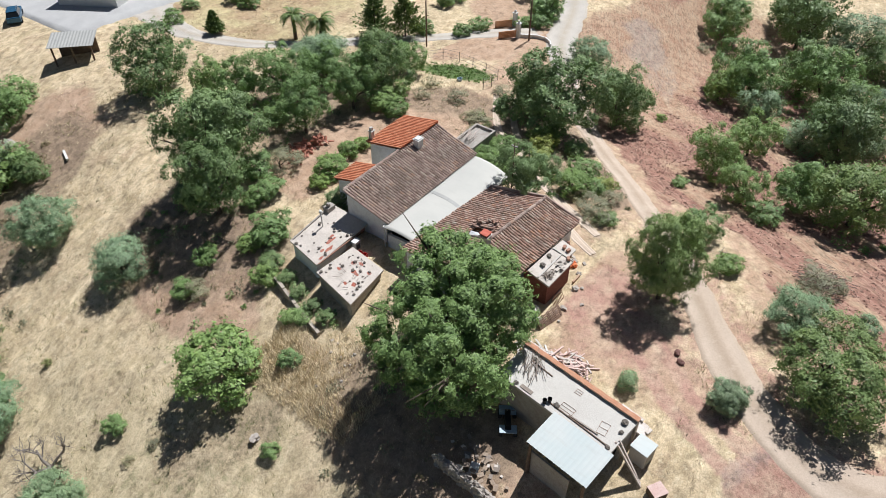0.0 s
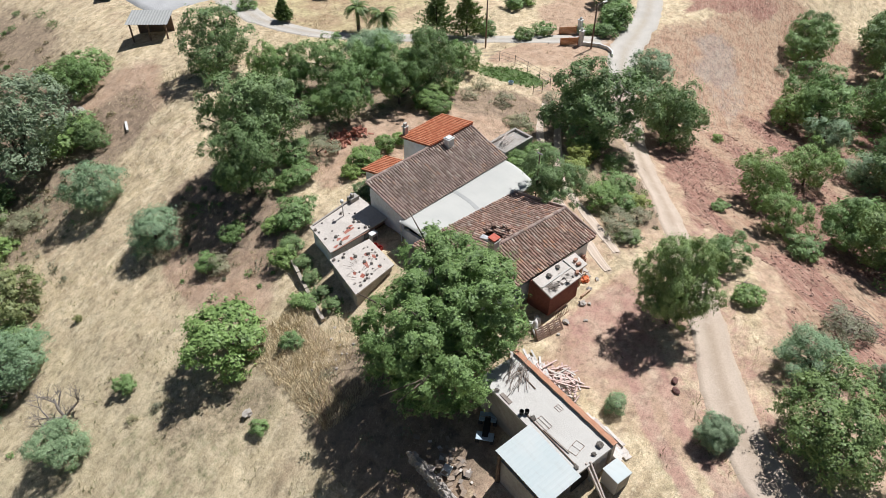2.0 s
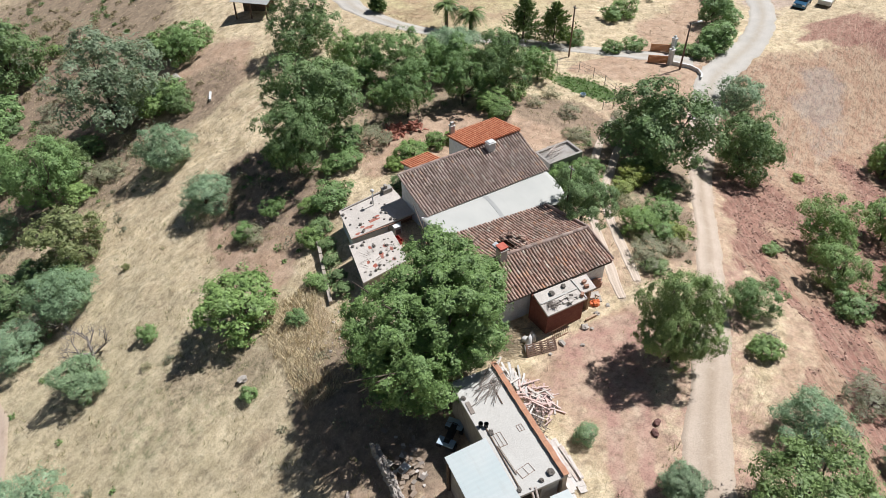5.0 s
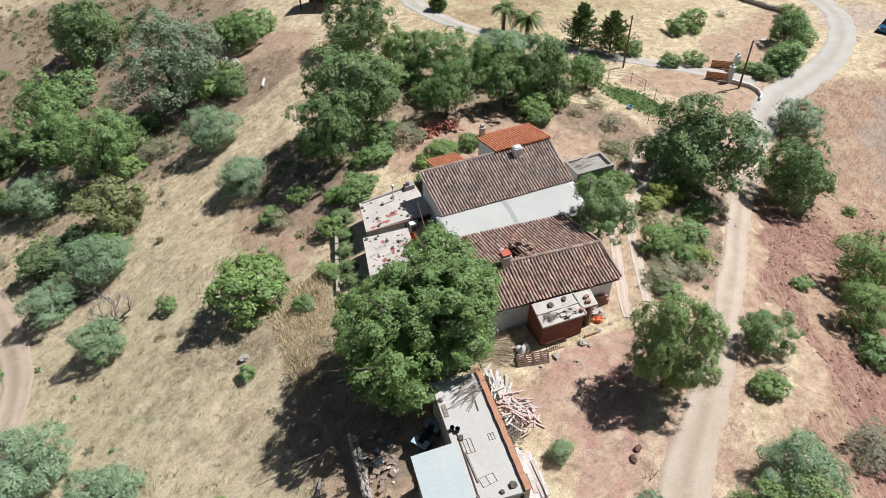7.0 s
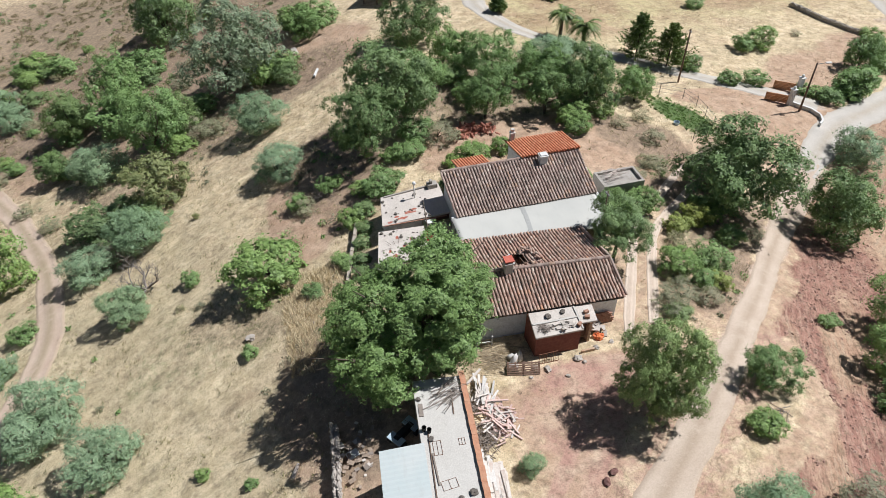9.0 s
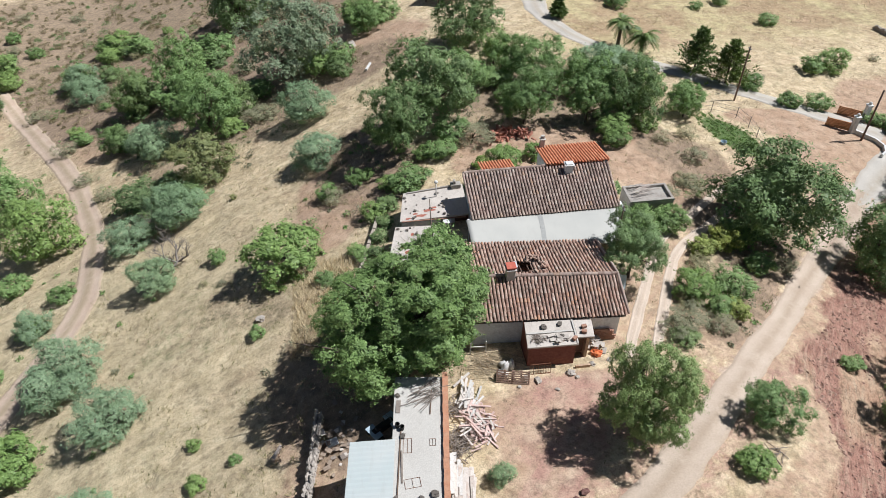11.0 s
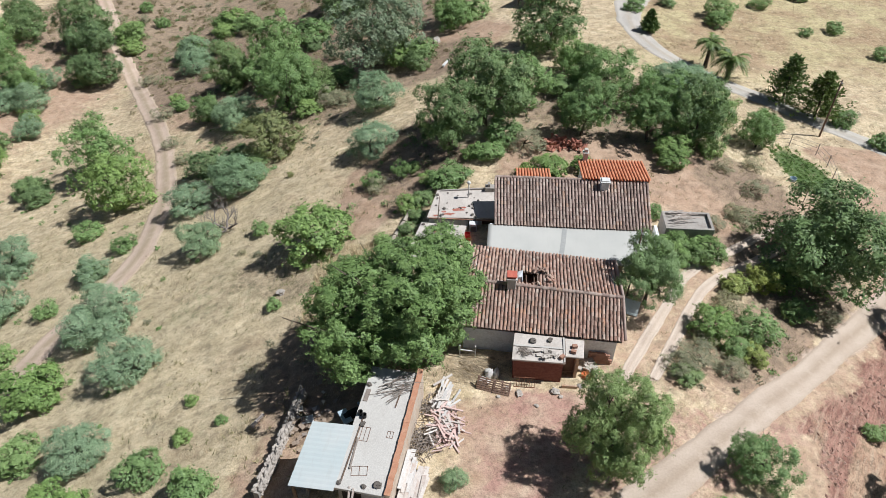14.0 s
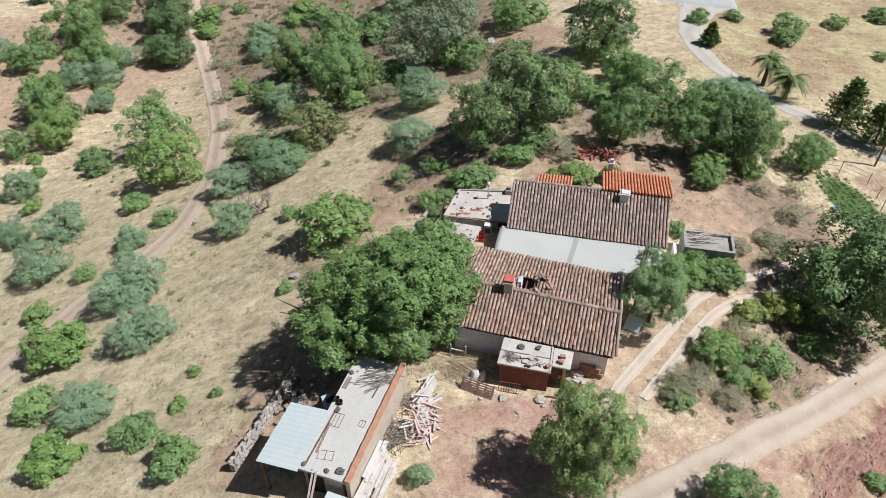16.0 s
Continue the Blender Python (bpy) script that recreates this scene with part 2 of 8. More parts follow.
def leaf_material(name, dark, mid, light, through=0.13):
    n = Nodes(name, 0.5, 0.28)
    m, t = n.m, n.t
    dark, mid, light = (tuple(k * v for k, v in zip((2.85, 3.08, 2.72), c)) for c in (dark, mid, light))
    blend = lambda a, b, f: tuple((1 - f) * p + f * q for p, q in zip(a, b))
    c = n.ramp(n.island(), [(0.0, blend(dark, mid, 0.35)), (0.5, mid), (0.9, blend(mid, light, 0.25)), (1.0, blend(mid, light, 0.55))])
    c = n.mix(n.ramp(n.noise(1.1, 4, 0.7), [(0.40, 0.0), (0.64, 0.6)]), c, dark)
    c = n.mix(n.ramp(n.noise(0.8, 3, 0.6, stretch=(1.0, 1.0, 1.7)), [(0.52, 0.0), (0.70, 0.4)]), c, blend(mid, light, 0.6))
    v = n.ramp(n.piece(), [(0.0, (0.74, 0.77, 0.79)), (0.35, (0.86, 0.90, 0.84)), (0.7, (0.96, 0.96, 0.96)), (1.0, (1.0, 0.97, 0.80))])
    c = n.mix(1.0, c, v, "MULTIPLY")
    n.color(c)
    tr = t.nodes.new("ShaderNodeBsdfTranslucent")
    n.link(n.mix(1.0, c, (0.8, 0.9, 0.6), "MULTIPLY"), tr.inputs[0])
    mx = t.nodes.new("ShaderNodeMixShader")
    mx.inputs[0].default_value = through
    n.link(n.b.outputs[0], mx.inputs[1])
    n.link(tr.outputs[0], mx.inputs[2])
    n.link(mx.outputs[0], t.nodes["Material Output"].inputs[0])
    return m


LEAF = {
    "carob": leaf_material("carob_leaf", (0.042, 0.060, 0.028), (0.074, 0.101, 0.045), (0.16, 0.19, 0.098)),
    "almond": leaf_material("almond_leaf", (0.053, 0.080, 0.034), (0.092, 0.128, 0.051), (0.18, 0.22, 0.11)),
    "yard": leaf_material("yard_tree_leaf", (0.058, 0.080, 0.040), (0.099, 0.128, 0.062), (0.19, 0.22, 0.125)),
    "big": leaf_material("big_tree_leaf", (0.038, 0.060, 0.025), (0.075, 0.109, 0.043), (0.160, 0.203, 0.092)),
    "oak": leaf_material("oak_leaf", (0.058, 0.072, 0.050), (0.092, 0.108, 0.076), (0.165, 0.18, 0.135)),
    "olive": leaf_material("olive_leaf", (0.060, 0.083, 0.055), (0.102, 0.132, 0.088), (0.19, 0.222, 0.16)),
    "fig": leaf_material("fig_leaf", (0.048, 0.070, 0.026), (0.092, 0.125, 0.044), (0.19, 0.235, 0.10)),
    "shrub": leaf_material("shrub_leaf", (0.055, 0.080, 0.034), (0.092, 0.126, 0.053), (0.17, 0.21, 0.10)),
    "lentisk": leaf_material("lentisk_leaf", (0.05, 0.07, 0.034), (0.085, 0.108, 0.052), (0.15, 0.175, 0.09)),
    "yellow": leaf_material("yellowing_leaf", (0.075, 0.082, 0.040), (0.118, 0.118, 0.056), (0.20, 0.175, 0.085)),
    "dry": leaf_material("dry_leaf", (0.080, 0.072, 0.054), (0.120, 0.108, 0.078), (0.185, 0.162, 0.115), 0.15),
    "golden": leaf_material("golden_leaf", (0.070, 0.080, 0.028), (0.120, 0.130, 0.042), (0.21, 0.20, 0.075)),
    "rust": leaf_material("rusty_scrub_leaf", (0.085, 0.066, 0.046), (0.130, 0.098, 0.068), (0.185, 0.142, 0.095), 0.1),
    "conifer": leaf_material("conifer_leaf", (0.035, 0.05, 0.02), (0.06, 0.08, 0.03), (0.10, 0.125, 0.05)),
    "palm": leaf_material("palm_leaf", (0.04, 0.056, 0.022), (0.068, 0.088, 0.034), (0.12, 0.14, 0.06)),
}

# ---- mesh helpers ----
class M:
    """Collects vertices and faces of one mesh; o is subtracted from every place."""

    def __init__(self, o=(0, 0, 0)):
        self.v, self.f, self.o = [], [], Vector(o)

    def add(self, verts, faces):
        k = len(self.v)
        self.v += [Vector(p) - self.o for p in verts]
        self.f += [tuple(k + i for i in q) for q in faces]
        return self

    def box(self, x0, x1, y0, y1, z0, z1, m=None):
        c = [Vector((x, y, z)) for z in (z0, z1) for x, y in ((x0, y0), (x1, y0), (x1, y1), (x0, y1))]
        if m is not None:
            c = [m @ p for p in c]
        return self.add(c, [(3, 2, 1, 0), (4, 5, 6, 7), (0, 1, 5, 4), (1, 2, 6, 5), (2, 3, 7, 6), (3, 0, 4, 7)])

    def prism(self, bottom, top):
        n = len(bottom)
        return self.add(list(bottom) + list(top), [tuple(range(n))[::-1], tuple(range(n, 2 * n))] + [(i, (i + 1) % n, n + (i + 1) % n, n + i) for i in range(n)])

    def tube(self, pts, radii, seg=7, caps=True):
        pts = [Vector(p) for p in pts]
        rings = []
        for i, p in enumerate(pts):
            d = (pts[min(i + 1, len(pts) - 1)] - pts[max(i - 1, 0)]).normalized()
            a = d.orthogonal().normalized() if i == 0 else (a - d * a.dot(d)).normalized()
            b = d.cross(a)
            rings.append([p + (a * math.cos(2 * math.pi * k / seg) + b * math.sin(2 * math.pi * k / seg)) * radii[i] for k in range(seg)])
        f = []
        for i in range(len(pts) - 1):
            for k in range(seg):
                f.append((i * seg + k, i * seg + (k + 1) % seg, (i + 1) * seg + (k + 1) % seg, (i + 1) * seg + k))
        if caps:
            f += [tuple(range(seg))[::-1], tuple(range((len(pts) - 1) * seg, len(pts) * seg))]
        return self.add([p for r in rings for p in r], f)

    def lump(self, c, r, seed=0, rough=0.25, flat=1.0):
        """An uneven stone: a low ball with noise."""
        vs, fs = [], []
        for i in range(6):
            th = math.pi * i / 5
            for k in range(8):
                ph = 2 * math.pi * k / 8
                d = Vector((math.sin(th) * math.cos(ph), math.sin(th) * math.sin(ph), math.cos(th)))
                w = 1 + rough * noise.noise(d * 1.7 + Vector((seed * 3.7, seed, 0))) * 2
                vs.append(Vector(c) + Vector((d.x * w * r[0], d.y * w * r[1], d.z * w * r[2] * flat)))
        for i in range(5):
            for k in range(8):
                fs.append((i * 8 + k, (i + 1) * 8 + k, (i + 1) * 8 + (k + 1) % 8, i * 8 + (k + 1) % 8))
        return self.add(vs, fs)

    def mesh(self, name, mat, smooth=False):
        me = bpy.data.meshes.new(name)
        me.from_pydata(self.v, [], self.f)
        me.materials.append(mat)
        if smooth:
            me.polygons.foreach_set("use_smooth", [True] * len(me.polygons))
        me.update()
        return me


def part(name, m, mat, parent, label="", bevel=0.0, smooth=False):
    ob = new(name, m if isinstance(m, bpy.types.Mesh) else m.mesh(name, mat, smooth))
    ob.parent = parent
    if bevel:
        b = ob.modifiers.new("edge", "BEVEL")
        b.width, b.segments, b.limit_method = bevel, 2, "ANGLE"
    if label:
        ob["label"] = label
    return ob


def thing(name, at, label, category, group="", kind="", turn=0.0):
    ob = new(name)
    ob.matrix_basis = pose(*at, 0, 0, turn)
    ob.empty_display_size = 0.2
    return tagged(ob, label, category, group, kind)


def solid(name, m, mat, at, label, category, group="", kind="", turn=0.0, bevel=0.0, smooth=False):
    """A thing that is one mesh."""
    ob = new(name, m if isinstance(m, bpy.types.Mesh) else m.mesh(name, mat, smooth))
    ob.matrix_basis = pose(*at, 0, 0, turn)
    if bevel:
        b = ob.modifiers.new("edge", "BEVEL")
        b.width, b.segments, b.limit_method = bevel, 2, "ANGLE"
    return tagged(ob, label, category, group, kind)


# ---- ground ----
def sp(x, w=2.0):
    return w * np.log1p(np.exp(np.clip(x / w, -30, 30)))


def relief(x, y):
    """The hill: a crest that runs north, falling west into a valley and more gently east."""
    u = x - (40 + 0.1 * (y - 10))
    crest = 2 - 0.05 * (np.clip(y, -60, 140) - 5)
    s = np.clip((y - 20) / 18, 0, 1)
    east = 0.25 - 0.15 * s * s * (3 - 2 * s)
    west_run = sp(-(u + 8))
    east_run = sp(u - 8)
    west_run = 95 * np.tanh(west_run / 95)
    east_run = 70 * np.tanh(east_run / 70)
    return crest - 0.33 * west_run - east * east_run


def gz(x, y):
    return float(relief(np.float64(x), np.float64(y)))


def value_noise(x, y, cell, seed):
    """Smooth random heights on a grid of that cell size, from -1 to 1."""
    rng = np.random.RandomState(seed)
    tab = rng.rand(256, 256) * 2 - 1
    u, v = x / cell, y / cell
    i, j = np.floor(u).astype(int), np.floor(v).astype(int)
    a, b = u - i, v - j
    a, b = a * a * (3 - 2 * a), b * b * (3 - 2 * b)
    g = lambda p, q: tab[p % 256, q % 256]
    return (g(i, j) * (1 - a) + g(i + 1, j) * a) * (1 - b) + (g(i, j + 1) * (1 - a) + g(i + 1, j + 1) * a) * b


def away(x, y, line):
    """How far each place is from a polyline."""
    d = np.full(x.shape, 1e9)
    for (x0, y0), (x1, y1) in zip(line, line[1:]):
        dx, dy = x1 - x0, y1 - y0
        k = np.clip(((x - x0) * dx + (y - y0) * dy) / (dx * dx + dy * dy), 0, 1)
        d = np.minimum(d, np.hypot(x - x0 - k * dx, y - y0 - k * dy))
    return d


def blob(x, y, cx, cy, rx, ry, turn=0.0, soft=0.35):
    c, s = math.cos(radians(turn)), math.sin(radians(turn))
    a, b = ((x - cx) * c + (y - cy) * s) / rx, ((y - cy) * c - (x - cx) * s) / ry
    return np.clip((1 - np.hypot(a, b)) / soft, 0, 1)


def plot(x, y):
    """The freshly tilled dark red plot beside the lane."""
    d = np.full(x.shape, 9.0)
    ring = [(107.5, 42.4), (98.0, 37.6), (110.0, 31.1), (115.5, 35.8)]
    for (x0, y0), (x1, y1) in zip(ring, ring[1:] + ring[:1]):
        d = np.minimum(d, ((x1 - x0) * (y - y0) - (y1 - y0) * (x - x0)) / math.hypot(x1 - x0, y1 - y0))
    return np.clip(d + 0.5, 0, 1)


MAIN_ROAD = [(42, -24), (37.5, -13), (35.6, -6.5), (37.4, -2.4), (40.6, 1.3), (43.8, 3.9), (49.6, 8.9), (53.4, 12.4), (57, 15.6), (60, 18.6), (63.2, 21.6), (73.4, 30.9)]
LANE = [(71.6, 29.2), (79, 34.6), (85.9, 37.4), (94.5, 41.3), (103, 47.5), (109, 56), (118, 80)]
DRIVE = [(80, 38.6), (77.3, 41.2), (70.8, 46.9), (64, 52.6), (57.4, 58.6), (54.6, 62.5), (52.8, 69), (53.8, 77), (56.5, 84)]
WEST_TRACK = [(-3, 4), (-1.5, 11), (-0.5, 16), (0.8, 20.5), (2.6, 25.5), (3.9, 29.3), (4.3, 33.5), (3.5, 38.5), (2.3, 43.3), (-0.4, 50), (-5, 59.3), (-14.8, 75.3), (-24, 89.8), (-30.5, 100), (-36.3, 111), (-60, 150)]
YARD = [(41.8, 8.6), (38.6, 5.4), (36.0, 2.2), (34.0, -1.6), (35.2, -6.0)]
RUT_A = [(44.6, 12.3), (45.4, 14), (46.9, 16.7), (48.5, 19.5), (50.5, 23), (53.1, 25.5), (55, 27), (58.5, 30), (63, 33)]
RUT_B = [(46.6, 13), (47.5, 14.6), (48.9, 17.2), (50.4, 20), (51.9, 22.3), (54.4, 24.6), (56.5, 26.2), (59.5, 28.6), (64, 31.4)]

axis = lambda lo, hi, step, far: np.concatenate([lo - (np.geomspace(step, far, 42)[::-1]), np.arange(lo, hi, step), hi + np.geomspace(0.001 + step * 0.5, far, 42)])
gx, gy = axis(-8.0, 80.0, 0.4, 1500.0), axis(-12.0, 66.0, 0.4, 1500.0)
GX, GY = np.meshgrid(gx, gy, indexing="ij")
GZ = relief(GX, GY)
near_road = np.minimum.reduce([away(GX, GY, l) for l in (MAIN_ROAD, LANE, DRIVE, WEST_TRACK)])
ruts = np.minimum(away(GX, GY, RUT_A), away(GX, GY, RUT_B))
wild = np.clip((near_road - 1.2) / 2.0, 0.15, 1) * np.clip(1 - blob(GX, GY, 40, 5, 9, 10), 0.25, 1)
far_fade = np.clip(1 - np.hypot(GX - 35, GY - 25) / 160, 0, 1)
GZ = GZ + far_fade * (wild * (0.10 * value_noise(GX, GY, 1.1, 1) + 0.05 * value_noise(GX, GY, 0.45, 2)) + 0.22 * value_noise(GX, GY, 6.0, 3))
GZ = GZ - 0.05 * np.clip(1 - ruts / 0.45, 0, 1)
# low hills further off, so that the distance is not a bare slope
GZ = GZ + 10 * value_noise(GX, GY, 130.0, 4) * np.clip((np.hypot(GX - 35, GY - 25) - 150) / 250, 0, 1)


def lift(x, y):
    """The ground's height at a place, bumps included."""
    i, j = int(np.searchsorted(gx, x)) - 1, int(np.searchsorted(gy, y)) - 1
    a, b = (x - gx[i]) / (gx[i + 1] - gx[i]), (y - gy[j]) / (gy[j + 1] - gy[j])
    return float((GZ[i, j] * (1 - a) + GZ[i + 1, j] * a) * (1 - b) + (GZ[i, j + 1] * (1 - a) + GZ[i + 1, j + 1] * a) * b)


def grid_mesh(name, X, Y, Z, mat, layers):
    n, k = X.shape
    me = bpy.data.meshes.new(name)
    idx = np.arange(n * k).reshape(n, k)
    faces = np.stack([idx[:-1, :-1], idx[1:, :-1], idx[1:, 1:], idx[:-1, 1:]], -1).reshape(-1, 4)
    me.vertices.add(n * k)
    me.vertices.foreach_set("co", np.stack([X, Y, Z], -1).astype(np.float32).ravel())
    me.loops.add(faces.size)
    me.loops.foreach_set("vertex_index", faces.astype(np.int32).ravel())
    me.polygons.add(len(faces))
    me.polygons.foreach_set("loop_start", np.arange(0, faces.size, 4, dtype=np.int32))
    me.update(calc_edges=True)
    me.polygons.foreach_set("use_smooth", np.ones(len(faces), bool))
    for key, val in layers.items():
        at = me.attributes.new(key, "FLOAT", "POINT")
        at.data.foreach_set("value", np.asarray(val, np.float32).ravel())
    me.materials.append(mat)
    return me


wob = 0.9 * value_noise(GX, GY, 3.0, 7) + 0.5 * value_noise(GX, GY, 1.0, 8)
WX, WY = GX + wob + 2.2 * value_noise(GX, GY, 6.5, 17), GY + 0.9 * value_noise(GX, GY, 2.6, 9) + 2.2 * value_noise(GX, GY, 6.0, 18)
yard_way = away(GX, GY, YARD)
east_side = (WX - 47.8) - 0.72 * (WY + 4)
red = np.maximum.reduce([
    0.3 * blob(WX, WY, 41.0, 7.4, 2.6, 3.0, -30, 0.8), 0.45 * blob(WX, WY, 34.0, -3.4, 3.0, 3.0),
    np.clip((east_side + 2.5) / 2, 0, 1) * np.clip((26 - WY) / 9, 0, 1) * np.clip(0.72 + 0.85 * value_noise(0.16 * (0.53 * GX + 0.85 * GY), 0.85 * GX - 0.53 * GY, 1.2, 21) + 0.45 * value_noise(WX, WY, 6.0, 22), 0, 1) * np.clip((46 - east_side) / 10, 0, 1),
    0.95 * plot(GX, GY)])
pink = np.maximum.reduce([0.5 * blob(WX, WY, 36.8, 7.6, 4.0, 5.5), 0.85 * blob(WX, WY, 40.8, 7.4, 4.0, 5.2, -30, 0.7), 0.55 * np.clip(1.3 - (away(GX, GY, MAIN_ROAD) - 1) / 2.6, 0, 1) * np.clip((16 - GY) / 6, 0, 1), 0.7 * blob(WX, WY, 40.0, 10.6, 5.5, 2.4), 1.0 * blob(WX, WY, 34.0, -3.4, 3.6, 3.4), 0.95 * np.clip(1.3 - np.abs(yard_way - 0.8) / 0.55, 0, 1)])
field = np.clip((east_side + 2.2) / 2.0, 0, 1) * np.clip((38 - WY) / 4, 0, 1) * np.clip((125 - WX) / 10, 0, 1)
# dark brush; beside the great tree and bank trees it also paints in shade
brush_shade = np.maximum.reduce([np.clip(1.25 * blob(WX, WY, 6, 96, 34, 36), 0, 1), 0.9 * blob(WX, WY, -18, 112, 40, 34), 0.8 * blob(WX, WY, 26, 62, 10, 7), 0.95 * blob(WX, WY, 26.0, 14.5, 5.5, 8.0), 0.62 * blob(WX, WY, 29.5, 39, 6.0, 9), 0.95 * blob(WX, WY, 16, 61, 11, 11), 0.8 * blob(WX, WY, 47, 47, 14, 6), 0.95 * blob(WX, WY, 58.5, 26, 5.5, 8), 0.75 * blob(WX, WY, 57, 36, 5.5, 6.5), 0.5 * blob(WX, WY, 53.0, 18.5, 3.0, 8, -38), 0.7 * blob(WX, WY, 54, 17, 3.0, 9, -38), 0.7 * blob(WX, WY, 48, 45, 10, 5), 0.5 * blob(WX, WY, 20, 24, 5, 4), 0.55 * blob(WX, WY, 9, 46, 5, 11)])
soil = np.maximum.reduce([
    0.55 * np.clip(1 - (ruts - 1.3) / 1.6, 0, 1) * np.clip((GY - 11.5) / 2, 0, 1),
    0.7 * blob(WX, WY, 36.5, 7.5, 5, 7), 
    0.6 * np.clip((east_side + 7) / 3, 0, 1) * np.clip((3 - east_side) / 2, 0, 1) * np.clip((44 - GY) / 5, 0, 1), 0.7 * blob(WX, WY, 84, 44, 30, 6, 30),
    0.95 * blob(WX, WY, 44, 37, 8.5, 6.5), 0.9 * blob(WX, WY, 54, 33.5, 8.5, 7.5), 0.7 * blob(WX, WY, 26, 36, 4, 9), 0.75 * blob(WX, WY, 41, 10.4, 8, 2.8),
    0.7 * blob(WX, WY, 27.5, 13, 5, 6), 0.55 * blob(WX, WY, 51, 14, 4, 8), 0.75 * blob(WX, WY, 31, 66, 9, 9), 0.8 * blob(WX, WY, 69, 41, 5, 3.0),
    1.0 * blob(WX, WY, 8, 80, 26, 24), 0.8 * blob(WX, WY, 29, 39, 6, 8), 0.9 * blob(WX, WY, 54, 17, 3.5, 9, -38), 0.7 * blob(WX, WY, -45, 80, 30, 30), 0.6 * blob(WX, WY, 24, 8, 4, 5)])
track = np.maximum(np.clip(1 - (near_road - 0.4 + 0.35 * wob) / 0.9, 0, 1), np.clip(0.9 - (ruts + 0.10 * wob) / 0.5, 0, 1))
track = np.maximum(track, blob(WX, WY, 108.5, 49.0, 8, 5, 20))
green = np.maximum(0.95 * blob(GX, GY, 64.2, 38.9, 5.0, 2.3, -72, 0.4), 0.35 * blob(WX, WY, 18, 24, 8, 6))
gravel = np.maximum.reduce([0.9 * blob(WX, WY, 91, 30.6, 8, 3.2, 25), 0.5 * blob(WX, WY, 33.7, -1.4, 2.0, 1.6), 0.45 * blob(WX, WY, 86, 25, 9, 3.0, 30)])
gold = np.clip((GY - 0.25 * GX - 36) / 10, 0, 1) * np.clip((GX - 50) / 6, 0, 1)


